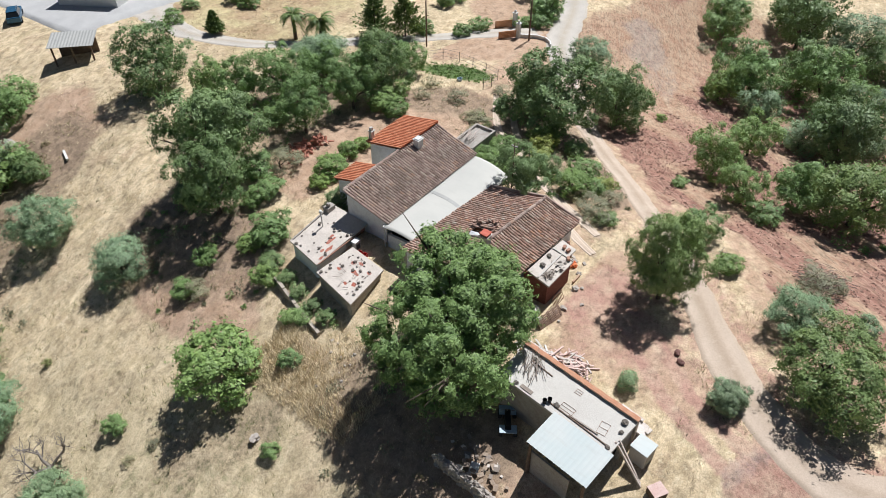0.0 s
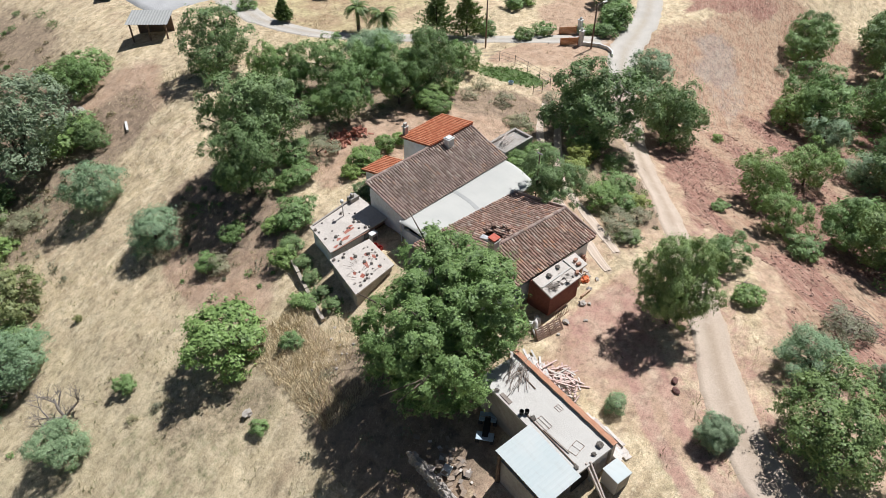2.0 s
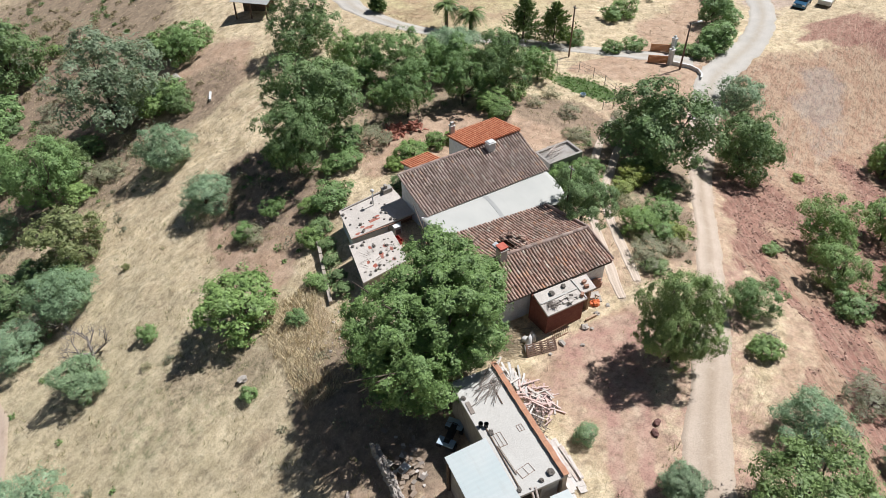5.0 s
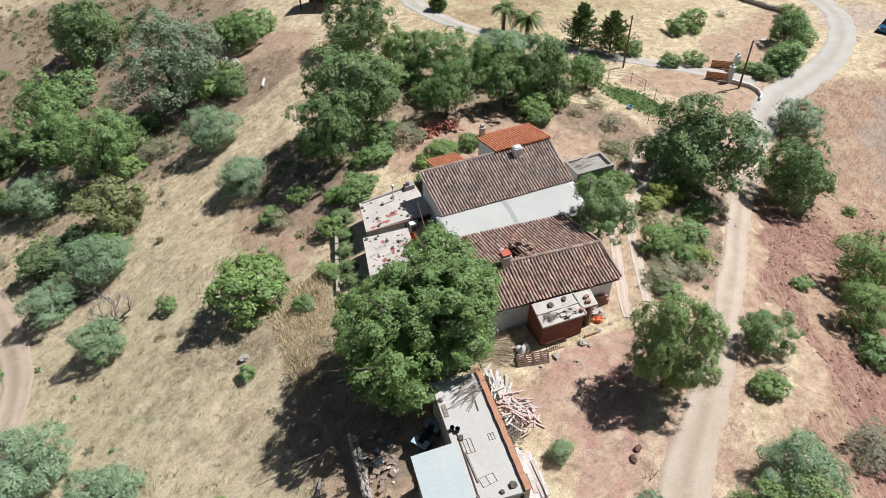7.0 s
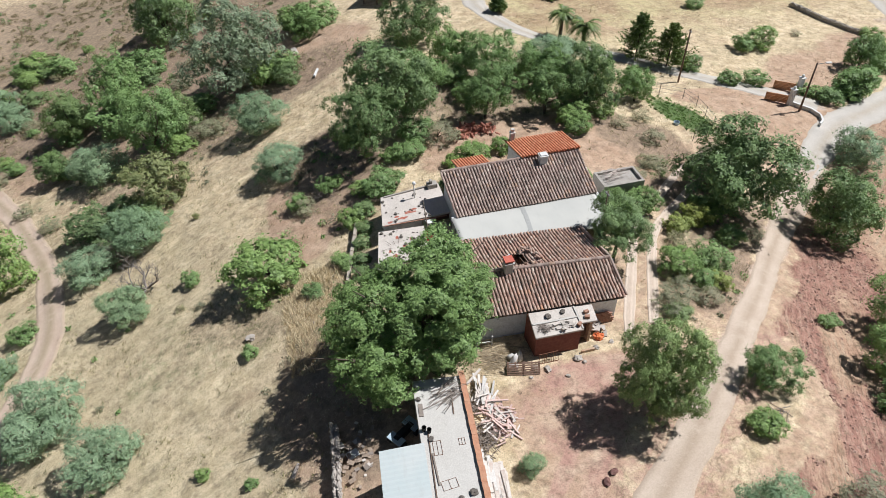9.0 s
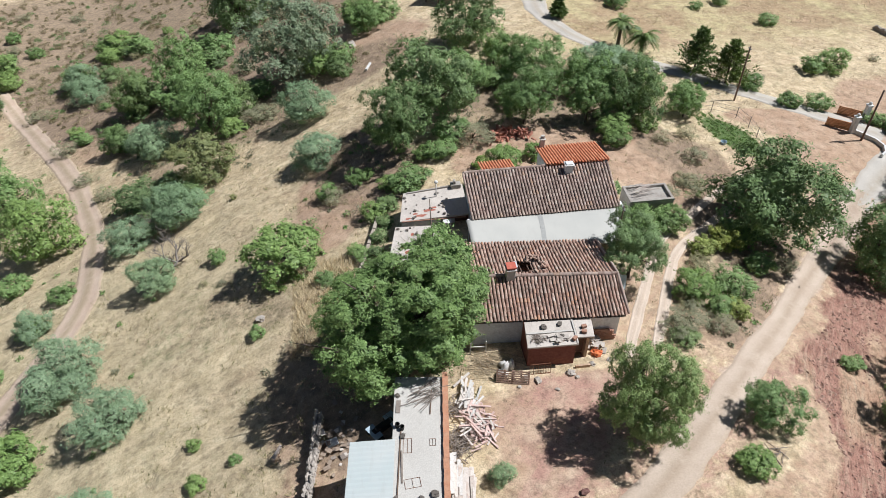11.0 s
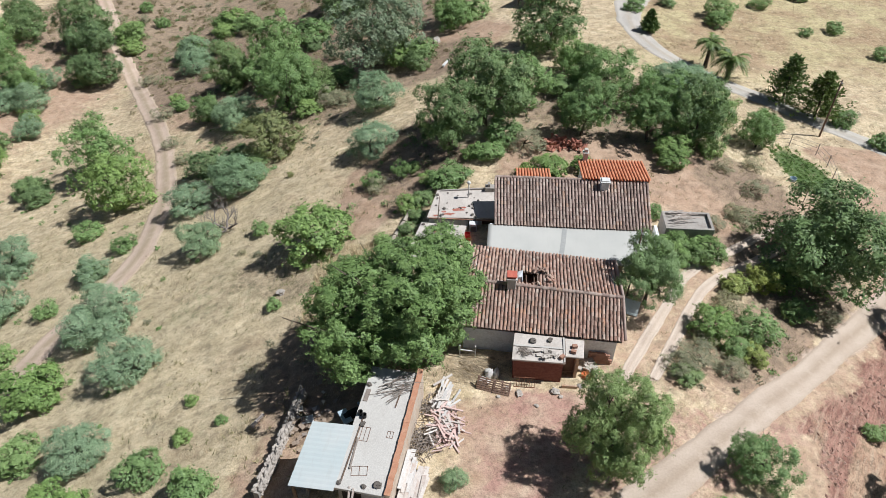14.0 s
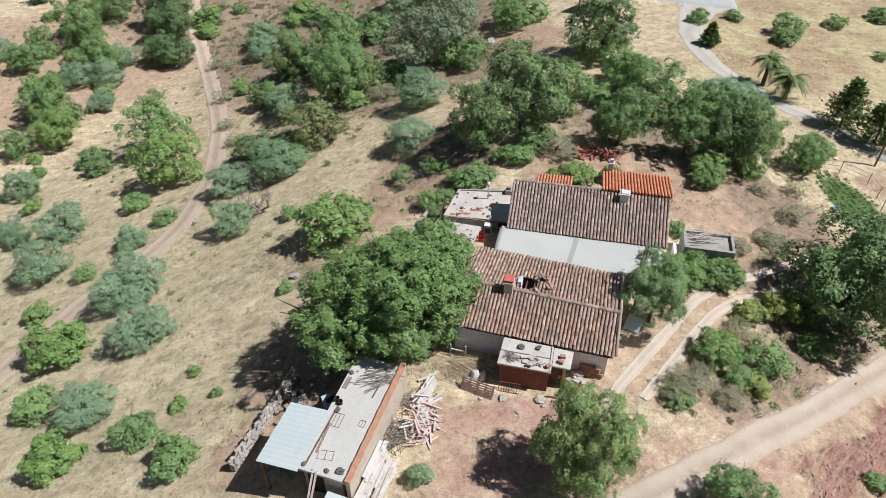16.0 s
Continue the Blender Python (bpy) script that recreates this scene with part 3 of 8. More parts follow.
def ground_material():
    n = Nodes("dry_ground", 0.95, 0.15)
    big, mid, fine = n.noise(0.13, 4), n.noise(0.9, 5, 0.65), n.noise(7.0, 4, 0.7)
    blade = n.noise(5.0, 4, 0.75, stretch=(3.2, 1.0, 1.0), distort=1.2)
    straw = n.mix(n.ramp(mid, [(0.42, 0.0), (0.58, 1.0)]), (0.55, 0.44, 0.285), (0.72, 0.59, 0.405))
    straw = n.mix(n.ramp(n.noise(0.6, 5, 0.7, stretch=(1.0, 1.5, 1.0)), [(0.54, 0.0), (0.64, 0.8)]), straw, (0.77, 0.655, 0.465))
    straw = n.mix(n.ramp(big, [(0.44, 0.0), (0.60, 0.5)]), straw, (0.50, 0.405, 0.275))
    straw = n.mix(n.math("MULTIPLY", n.ramp(n.noise(0.35, 5, 0.7), [(0.55, 0.0), (0.72, 1.0)]), 0.55), straw, (0.34, 0.315, 0.19))
    grown = n.mix(n.ramp(n.noise(0.16, 5, 0.65), [(0.42, 0.0), (0.58, 1.0)]), n.mix(mid, (0.35, 0.25, 0.155), (0.45, 0.34, 0.215)), n.mix(mid, (0.46, 0.40, 0.22), (0.58, 0.49, 0.30)))
    straw = n.mix(n.attr("gold"), straw, grown)
    straw = n.mix(0.55, straw, n.ramp(blade, [(0.30, 0.45), (0.48, 0.85), (0.62, 1.05)]), "MULTIPLY")
    earth = n.mix(n.ramp(mid, [(0.35, 0.0), (0.65, 1.0)]), (0.42, 0.285, 0.195), (0.53, 0.385, 0.28))
    earth = n.mix(n.ramp(n.noise(2.4, 5, 0.7), [(0.55, 0.0), (0.72, 0.55)]), earth, (0.30, 0.21, 0.16))
    tilled = n.mix(n.ramp(n.noise(0.5, 5, 0.7), [(0.4, 0.0), (0.6, 1.0)]), (0.46, 0.325, 0.225), (0.36, 0.225, 0.155))
    furrow = n.mix(n.attr("upper"), n.streak(1.6, 5, 0.72, 58, 5.0, 0.5), n.streak(1.6, 5, 0.72, 31, 5.0, 0.6))
    tilled = n.mix(n.ramp(furrow, [(0.5, 0.0), (0.66, 0.7)]), tilled, (0.45, 0.36, 0.265))
    clods = n.mix(n.attr("upper"), n.streak(3.2, 6, 0.8, 58, 2.2, 0.55), n.streak(3.2, 6, 0.8, 31, 2.2, 0.6))
    clods = n.ramp(clods, [(0.38, 0.42), (0.49, 1.0), (0.62, 1.22)])
    tilled = n.mix(0.75, tilled, clods, "MULTIPLY")
    redsoil = n.mix(n.ramp(n.noise(1.1, 5, 0.7), [(0.38, 0.0), (0.62, 1.0)]), (0.245, 0.120, 0.095), (0.36, 0.205, 0.16))
    redsoil = n.mix(n.ramp(furrow, [(0.48, 0.0), (0.66, 0.75)]), redsoil, (0.46, 0.31, 0.235))
    redsoil = n.mix(0.75, redsoil, clods, "MULTIPLY")
    path = n.mix(n.ramp(mid, [(0.35, 0.0), (0.65, 1.0)]), (0.46, 0.355, 0.28), (0.54, 0.435, 0.355))
    ragged = n.math("MULTIPLY", n.ramp(n.noise(1.6, 6, 0.75), [(0.3, 0.0), (0.7, 1.0)]), 1.0)

    def edge(name, lo=0.30, hi=0.62):
        s = n.math("MULTIPLY", n.math("ADD", n.math("MULTIPLY", n.attr(name), 1.0), 0.0), 1.0)
        e = n.t.nodes.new("ShaderNodeMath")
        e.operation = "MULTIPLY_ADD"
        n.link(ragged, e.inputs[0])
        e.inputs[1].default_value = 0.45
        n.link(s, e.inputs[2])
        f = n.math("MULTIPLY", n.ramp(e.outputs[0], [(lo + 0.22, 0.0), (hi + 0.25, 1.0)]), n.ramp(s, [(0.0, 0.0), (0.12, 1.0)]))
        return f

    c = n.mix(n.ramp(n.noise(0.28, 6, 0.7), [(0.56, 0.0), (0.68, 0.45)]), straw, earth)
    tuft = n.ramp(n.streak(0.75, 6, 0.72, 20, 2.2, 0.8), [(0.36, 0.0), (0.62, 1.0)])
    c = n.mix(1.0, c, n.mix(tuft, (0.84, 0.82, 0.80), (1.14, 1.14, 1.12)), "MULTIPLY")
    c = n.mix(n.ramp(n.noise(0.21, 6, 0.72), [(0.54, 0.0), (0.66, 0.5)]), c, (0.40, 0.275, 0.19))
    c = n.mix(n.ramp(n.noise(3.3, 5, 0.72), [(0.55, 0.0), (0.66, 0.55)]), c, (0.80, 0.70, 0.50))
    c = n.mix(n.math("MULTIPLY", n.attr("west"), 0.45), c, n.mix(tuft, (0.40, 0.355, 0.225), (0.58, 0.51, 0.34)))
    c = n.mix(edge("soil"), c, earth)
    # brown brush and litter, with some tree shade put into the colour
    c = n.mix(n.math("MULTIPLY", edge("brush_shade"), 0.85), c, n.mix(n.ramp(n.noise(1.3, 6, 0.75), [(0.4, 0.0), (0.62, 1.0)]), (0.22, 0.165, 0.122), (0.38, 0.285, 0.20)))
    c = n.mix(edge("field"), c, tilled)
    rosy = n.mix(n.ramp(n.noise(0.55, 6, 0.7), [(0.36, 0.0), (0.56, 1.0)]), (0.54, 0.41, 0.305), (0.43, 0.25, 0.205))
    c = n.mix(n.math("MULTIPLY", edge("pink"), 0.85), c, rosy)
    c = n.mix(n.math("MULTIPLY", edge("red"), 0.9), c, redsoil)
    c = n.mix(n.math("MULTIPLY", edge("gravel"), 0.34), c, n.mix(fine, (0.24, 0.235, 0.235), (0.37, 0.36, 0.355)))
    c = n.mix(edge("green", 0.35, 0.7), c, n.mix(mid, (0.067, 0.122, 0.041), (0.142, 0.194, 0.070)))
    c = n.mix(edge("track"), c, path)
    c = n.mix(0.35, c, n.ramp(fine, [(0.36, 0.45), (0.52, 1.0)]), "MULTIPLY")
    c = n.mix(0.3, c, n.ramp(n.noise(14.0, 3, 0.7), [(0.38, 0.5), (0.5, 1.0), (0.62, 1.2)]), "MULTIPLY")
    c = n.mix(0.5, c, n.ramp(n.noise(1.2, 5, 0.68), [(0.36, 0.42), (0.48, 1.0)]), "MULTIPLY")
    c = n.mix(n.math("MULTIPLY", n.ramp(n.noise(2.2, 5, 0.7), [(0.55, 0.0), (0.66, 1.0)]), 0.6), c, (0.21, 0.165, 0.11))
    n.color(c)
    h = n.mix(0.5, blade, fine)
    n.bump(h, 0.45, 0.10)
    return n.m


GROUND_MAT = ground_material()
ground = new("ground", grid_mesh("ground", GX, GY, GZ, GROUND_MAT, dict(red=red, field=field, soil=soil, track=track, green=green, gold=gold, brush_shade=brush_shade, pink=pink, gravel=gravel, upper=np.clip((GX - 58) / 18, 0, 1), west=np.clip((30 - GX) / 16, 0, 1) * np.clip((50 - GY) / 16, 0, 1))))
tagged(ground, "dry straw-coloured hillside with bare red earth patches", "ground", kind="structure")


def clod_field(count, seed):
    """Loose clods and stones strewn over the ploughed red earth, as one heap of uncounted pieces."""
    rng = np.random.RandomState(seed)
    x, y = 44 + 46 * rng.rand(count * 4), -12 + 38 * rng.rand(count * 4)
    i, j = np.searchsorted(gx, x), np.searchsorted(gy, y)
    keep = np.where((red[i, j] > 0.25 + 0.4 * rng.rand(count * 4)) & (near_road[i, j] > 2.4))[0][:count]
    x, y = x[keep], y[keep]
    z = np.array([lift(a, b) for a, b in zip(x, y)])
    n = len(x)
    r = 0.045 + 0.12 * rng.rand(n) ** 3
    axes = np.array([(1, 0, 0), (0, 1, 0), (-1, 0, 0), (0, -1, 0), (0, 0, 1), (0, 0, -0.6)])
    size = r[:, None, None] * (0.6 + 0.8 * rng.rand(n, 6, 1))
    turn = rng.rand(n) * 6.28
    v = axes[None] * size * np.array([1.3, 1.0, 0.75])
    co, si = np.cos(turn)[:, None], np.sin(turn)[:, None]
    p = np.stack([x[:, None] + v[..., 0] * co - v[..., 1] * si, y[:, None] + v[..., 0] * si + v[..., 1] * co, z[:, None] + v[..., 2] + 0.01], -1)
    tri = np.array([(0, 1, 4), (1, 2, 4), (2, 3, 4), (3, 0, 4), (1, 0, 5), (2, 1, 5), (3, 2, 5), (0, 3, 5)])
    f = (np.arange(n)[:, None, None] * 6 + tri[None]).reshape(-1, 3)
    me = bpy.data.meshes.new("clods")
    me.from_pydata(p.reshape(-1, 3).tolist(), [], f.tolist())
    me.materials.append(RED_CLOD)
    return tagged(new("clods", me), "loose reddish clods strewn over ploughed earth", "clods", kind="stuff")


RED_CLOD = speckled("red_clod", (0.33, 0.185, 0.145), (0.47, 0.32, 0.25), (0.22, 0.11, 0.09), 1.5, 14.0, 0.5)
clod_field(9000, 31)


def track_material(name, a, b, c):
    n = Nodes(name, 0.95, 0.15)
    k = n.mix(n.ramp(n.noise(0.5, 5), [(0.35, 0.0), (0.65, 1.0)]), a, b)
    k = n.mix(n.math("MULTIPLY", n.ramp(n.attr("middle"), [(0.0, 0.0), (1.0, 1.0)]), n.ramp(n.noise(1.3, 6, 0.7), [(0.28, 0.1), (0.5, 0.95)])), k, c)
    k = n.mix(0.35, k, n.ramp(n.noise(9.0, 4, 0.7), [(0.25, 0.5), (0.6, 1.0)]), "MULTIPLY")
    n.color(k)
    n.bump(n.noise(14.0, 4), 0.5, 0.04)
    return n.m


def roadway(name, line, widths, mat, label, seed):
    """A strip laid over the ground, whose ragged edges dip under it."""
    pts = [Vector((*p, 0)) for p in line]
    path, w = [], []
    for i in range(len(pts) - 1):
        p0, p1, p2, p3 = pts[max(i - 1, 0)], pts[i], pts[i + 1], pts[min(i + 2, len(pts) - 1)]
        steps = max(2, int((p2 - p1).length / 0.5))
        for s in range(steps):
            t = s / steps
            path.append(0.5 * (2 * p1 + (p2 - p0) * t + (2 * p0 - 5 * p1 + 4 * p2 - p3) * t * t + (3 * p1 - p0 - 3 * p2 + p3) * t ** 3))
            w.append(widths[i] * (1 - t) + widths[i + 1] * t)
    n = len(path)
    across = np.linspace(-1, 1, 13)
    X, Y, Z, mid = (np.zeros((n, 13)) for _ in range(4))
    for i, p in enumerate(path):
        d = (path[min(i + 1, n - 1)] - path[max(i - 1, 0)]).normalized()
        s = Vector((-d.y, d.x, 0))
        for k, a in enumerate(across):
            e = w[i] * (1 + 0.16 * noise.noise((p.x * 0.5, p.y * 0.5, seed + (a > 0) * 9)) + 0.10 * noise.noise((p.x * 1.7, p.y * 1.7, seed + (a > 0) * 9)))
            q = p + s * a * e
            rut = 0.045 * math.exp(-((abs(a) - 0.5) / 0.16) ** 2)
            X[i, k], Y[i, k] = q.x, q.y
            Z[i, k] = lift(q.x, q.y) + 0.075 - rut - 0.16 * max(0, abs(a) - 0.8) / 0.2
            mid[i, k] = max(0.9 * math.exp(-(a / 0.27) ** 2), math.exp(-((abs(a) - 1) / 0.2) ** 2))
    me = grid_mesh(name, X, Y, Z, mat, dict(middle=mid))
    me.flip_normals()
    return tagged(new(name, me), label, "road", kind="structure")


DIRT_TRACK = track_material("pale_dirt", (0.49, 0.395, 0.315), (0.55, 0.455, 0.37), (0.395, 0.31, 0.235))
GRAVEL_LANE = track_material("pale_gravel", (0.462, 0.433, 0.393), (0.533, 0.498, 0.449), (0.429, 0.374, 0.306))
roadway("dirt_road", MAIN_ROAD, [1.5, 1.5, 1.6, 1.5, 1.4, 1.3, 1.15, 1.05, 1.0, 1.0, 1.1, 2.0], DIRT_TRACK, "pale dirt road with two worn wheel lines", 1)
RUT_DIRT = track_material("pale_rut_dirt", (0.55, 0.45, 0.365), (0.62, 0.52, 0.43), (0.50, 0.40, 0.32))
for name, line in (("wheel_rut_1", RUT_A), ("wheel_rut_2", RUT_B)):
    roadway(name, line, [0.30, 0.42, 0.45, 0.42, 0.40, 0.40, 0.42, 0.40, 0.3], RUT_DIRT, "pale worn wheel rut along the house track", 6)
roadway("gravel_lane", LANE, [1.3, 2.1, 2.0, 1.9, 1.9, 2.0, 2.0], GRAVEL_LANE, "wide pale gravel lane climbing past the gate", 2)
roadway("driveway", DRIVE, [1.5, 1.5, 1.3, 1.3, 1.3, 1.4, 1.5, 2.2, 4.5], GRAVEL_LANE, "pale gravel driveway leading to the upper yard", 3)
PINK_TRACK = track_material("pinkish_dirt", (0.539, 0.409, 0.321), (0.616, 0.491, 0.391), (0.396, 0.316, 0.214))
roadway("west_track", WEST_TRACK, [1.45] * 8 + [1.35] * 4 + [1.4] * 4, PINK_TRACK, "dirt track winding down through the olive valley", 4)

# ---- trees and bushes ----
def crown_mesh(name, mat, seed, lobes, leaves, leaf, shape=(1, 1, 0.85), lobe_r=(0.32, 0.5), spread=0.62, aspect=0.55, outward=1.1, droop=0.0, skirt=-0.5, cleft=0.0, spots=15, bough_n=7, even=0.62):
    """A crown of unit radius made of single leaves on many overlapping clumps, with gaps between them."""
    rng = np.random.RandomState(seed)
    unit = lambda v: v / np.linalg.norm(v, axis=-1, keepdims=True)
    c = unit(rng.normal(size=(lobes, 3)))
    # a few broad boughs bulge out and others fall short
    bough = unit(rng.normal(size=(bough_n, 3)) * np.array([1, 1, 0.7]))
    bulge = np.max(c @ bough.T, axis=1)
    c *= (rng.rand(lobes, 1) ** 0.4) * spread * (even + (1.06 - even) * np.clip(bulge, 0, 1) ** 3)[:, None]
    c[:, 2] = np.maximum(c[:, 2], skirt)
    if cleft:
        low = np.arange(lobes) % 9 < 4
        c[:, 0] = c[:, 0] * 0.62 + np.where(low, -cleft, cleft * 0.85)
        c[:, 1] += np.where(low, -0.08, 0.10)
        c[:, 2] += np.where(low, -0.14, 0.03)
    lr = lobe_r[0] + (lobe_r[1] - lobe_r[0]) * rng.rand(lobes)
    n = int(leaves * 2.4)
    k = rng.choice(lobes, n, p=lr ** 2 / (lr ** 2).sum())
    # twigs: leaves gather round fixed spots of each clump, more of them on its upper and outer side
    twig = unit(rng.normal(size=(lobes, spots, 3)) + 0.55 * unit(c + 1e-6)[:, None, :] + np.array([0, 0, 0.35]))
    s = twig[k, rng.randint(0, spots, n)]
    d = unit(unit(rng.normal(size=(n, 3))) * 0.38 + s)
    along = np.abs((d * s).sum(1))
    p = c[k] + d * (lr[k] * (0.60 + 0.46 * rng.rand(n) ** 0.5) * (0.70 + 0.36 * along ** 6))[:, None]
    sprig = rng.rand(n) < 0.10
    p = np.where(sprig[:, None], c[k] + (s * 0.9 + d * 0.25) * (lr[k] * (0.95 + 0.42 * rng.rand(n)))[:, None], p)
    inner = np.zeros(n)
    for j in range(lobes):
        inner += np.linalg.norm(p - c[j], axis=1) < lr[j] * 0.66
    keep = np.where(inner < 1)[0][:leaves]
    p, d, s = p[keep], d[keep], s[keep]
    p = p / np.percentile(np.hypot(p[:, 0], p[:, 1]), 98.6)
    m = len(p)
    nrm = unit((d * 0.5 + s * 0.5) * outward + rng.normal(size=(m, 3)) * 0.36 + np.array([0, 0, 0.25]))
    t = rng.normal(size=(m, 3)) + np.array([0, 0, -droop * 3])
    t = unit(t - nrm * (t * nrm).sum(1)[:, None])
    b = np.cross(nrm, t)
    L = leaf * (0.55 + 0.9 * rng.rand(m))[:, None]
    q = np.stack([p - t * L + b * L * aspect, p - t * L - b * L * aspect, p + t * L + nrm * L * 0.1], 1) * np.array(shape)
    me = bpy.data.meshes.new(name)
    me.vertices.add(m * 3)
    me.vertices.foreach_set("co", q.astype(np.float32).ravel())
    me.loops.add(m * 3)
    me.loops.foreach_set("vertex_index", np.arange(m * 3, dtype=np.int32))
    me.polygons.add(m)
    me.polygons.foreach_set("loop_start", np.arange(0, m * 3, 3, dtype=np.int32))
    me.update(calc_edges=True)
    me.materials.append(mat)
    return me, c, lr


def tree(name, kind, seed, at, r, label, category, base, trunk_r, lobes, leaves, leaf, limbs=6, bark=None, **shape):
    """A thing of a trunk with limbs and a crown of leaves; base: height of the crown's middle in crown radii."""
    ob = thing(name, at, label, category)
    me, c, lr = crown_mesh("crown", LEAF[kind], seed, lobes, leaves, leaf, **shape)
    sz = shape.get("shape", (1, 1, 0.85))
    for v in (me,):
        v.transform(Matrix.Translation((0, 0, base)))
    rng = random.Random(seed)
    t = M()
    fork = Vector((rng.uniform(-0.08, 0.08), rng.uniform(-0.08, 0.08), base * 0.42))
    t.tube([(0, 0, -0.15), (fork.x * 0.3, fork.y * 0.3, fork.z * 0.4), fork], [trunk_r * 1.35, trunk_r, trunk_r * 0.85], 8)
    for j in range(min(limbs, lobes)):
        e = Vector((c[j][0] * sz[0], c[j][1] * sz[1], c[j][2] * sz[2] + base))
        mid = fork.lerp(e, 0.5) + Vector((rng.uniform(-0.07, 0.07), rng.uniform(-0.07, 0.07), rng.uniform(-0.02, 0.08)))
        t.tube([fork, mid, e], [trunk_r * 0.62, trunk_r * 0.4, trunk_r * 0.12], 6)
        for _ in range(2):
            f = e + Vector((rng.uniform(-0.3, 0.3), rng.uniform(-0.3, 0.3), rng.uniform(-0.1, 0.25)))
            t.tube([mid.lerp(e, 0.6), f], [trunk_r * 0.22, trunk_r * 0.06], 5)
    part("trunk", t, bark or BARK, ob, smooth=True)
    part("crown", me, None, ob)
    ob.scale = (r, r, r)
    return ob


KINDS = {
    # how many forms, then the crown's middle height, trunk, clumps, leaves and leaf size in crown radii
    "tallcarob": dict(variants=3, base=1.12, trunk_r=0.05, lobes=80, leaves=24000, leaf=0.023, shape=(1, 1, 1.0), spread=0.84, lobe_r=(0.13, 0.29)),
    "tallalmond": dict(variants=3, base=1.08, trunk_r=0.045, lobes=66, leaves=19000, leaf=0.025, shape=(1, 1, 0.98), spread=0.86, lobe_r=(0.12, 0.27), aspect=0.45),
    "carob": dict(variants=4, base=0.80, trunk_r=0.05, lobes=80, leaves=24000, leaf=0.023, shape=(1, 1, 0.86), spread=0.83, lobe_r=(0.13, 0.29)),
    "oak": dict(variants=2, base=0.74, trunk_r=0.05, lobes=110, leaves=30000, leaf=0.020, shape=(1, 1, 0.78), spread=0.84, lobe_r=(0.11, 0.25), aspect=0.5),
    "almond": dict(variants=4, base=0.84, trunk_r=0.045, lobes=64, leaves=18000, leaf=0.026, shape=(1, 1, 0.88), spread=0.85, lobe_r=(0.12, 0.28), aspect=0.45),
    "olive": dict(variants=4, base=0.60, trunk_r=0.05, lobes=46, leaves=16000, leaf=0.034, shape=(1, 1, 0.68), spread=0.76, lobe_r=(0.18, 0.36), aspect=0.32, droop=0.1, skirt=-0.7, spots=22),
    "fig": dict(variants=2, base=0.50, trunk_r=0.045, lobes=48, leaves=11000, leaf=0.031, shape=(1, 1, 0.62), spread=0.80, lobe_r=(0.17, 0.34), aspect=0.75, skirt=-0.7),
    "shrub": dict(variants=4, base=0.46, trunk_r=0.04, lobes=40, leaves=5200, leaf=0.050, shape=(1, 1, 0.60), spread=0.78, lobe_r=(0.18, 0.36), aspect=0.5, skirt=-0.7),
    "lentisk": dict(variants=2, base=0.42, trunk_r=0.04, lobes=50, leaves=8000, leaf=0.042, shape=(1, 1, 0.52), spread=0.82, lobe_r=(0.16, 0.30), skirt=-0.7),
    "yellow": dict(variants=1, base=0.75, trunk_r=0.05, lobes=60, leaves=11000, leaf=0.032, shape=(1, 1, 0.76), spread=0.82, lobe_r=(0.12, 0.26)),
    "golden": dict(variants=2, base=0.5, trunk_r=0.04, lobes=36, leaves=5200, leaf=0.046, shape=(1, 1, 0.68), spread=0.8, lobe_r=(0.16, 0.32), aspect=0.55, skirt=-0.7),
    "dry": dict(variants=2, base=0.36, trunk_r=0.03, lobes=26, leaves=2800, leaf=0.06, shape=(1, 1, 0.45), spread=0.78, lobe_r=(0.16, 0.3), aspect=0.2, skirt=-0.7),
}
WORDS = {
    "tallcarob": ("carob_tree", "tall dark green carob tree in the grove behind the house", "tree"),
    "tallalmond": ("almond_tree", "tall loose green almond tree in the grove", "tree"),
    "carob": ("carob_tree", "dark green broad-crowned carob tree on the dry slope", "tree"),
    "almond": ("almond_tree", "loose-crowned green almond tree with visible limbs", "tree"),
    "oak": ("holm_oak", "broad dense grey-green evergreen oak on the upper slope", "tree"),
    "olive": ("olive_tree", "rounded grey-green olive tree on dry grass", "tree"),
    "fig": ("fig_tree", "bright green broad-leaved fig bush", "tree"),
    "shrub": ("shrub", "low rounded green shrub on dry ground", "shrub"),
    "lentisk": ("mastic_bush", "low spreading dark green mastic bush", "shrub"),
    "yellow": ("pear_tree", "wild tree with yellowing olive-coloured leaves", "tree"),
    "golden": ("wild_bush", "yellow-green bush turning golden on the bank", "shrub"),
    "dry": ("dry_bush", "half-dry greyish brown bush", "shrub"),
}
built = {}


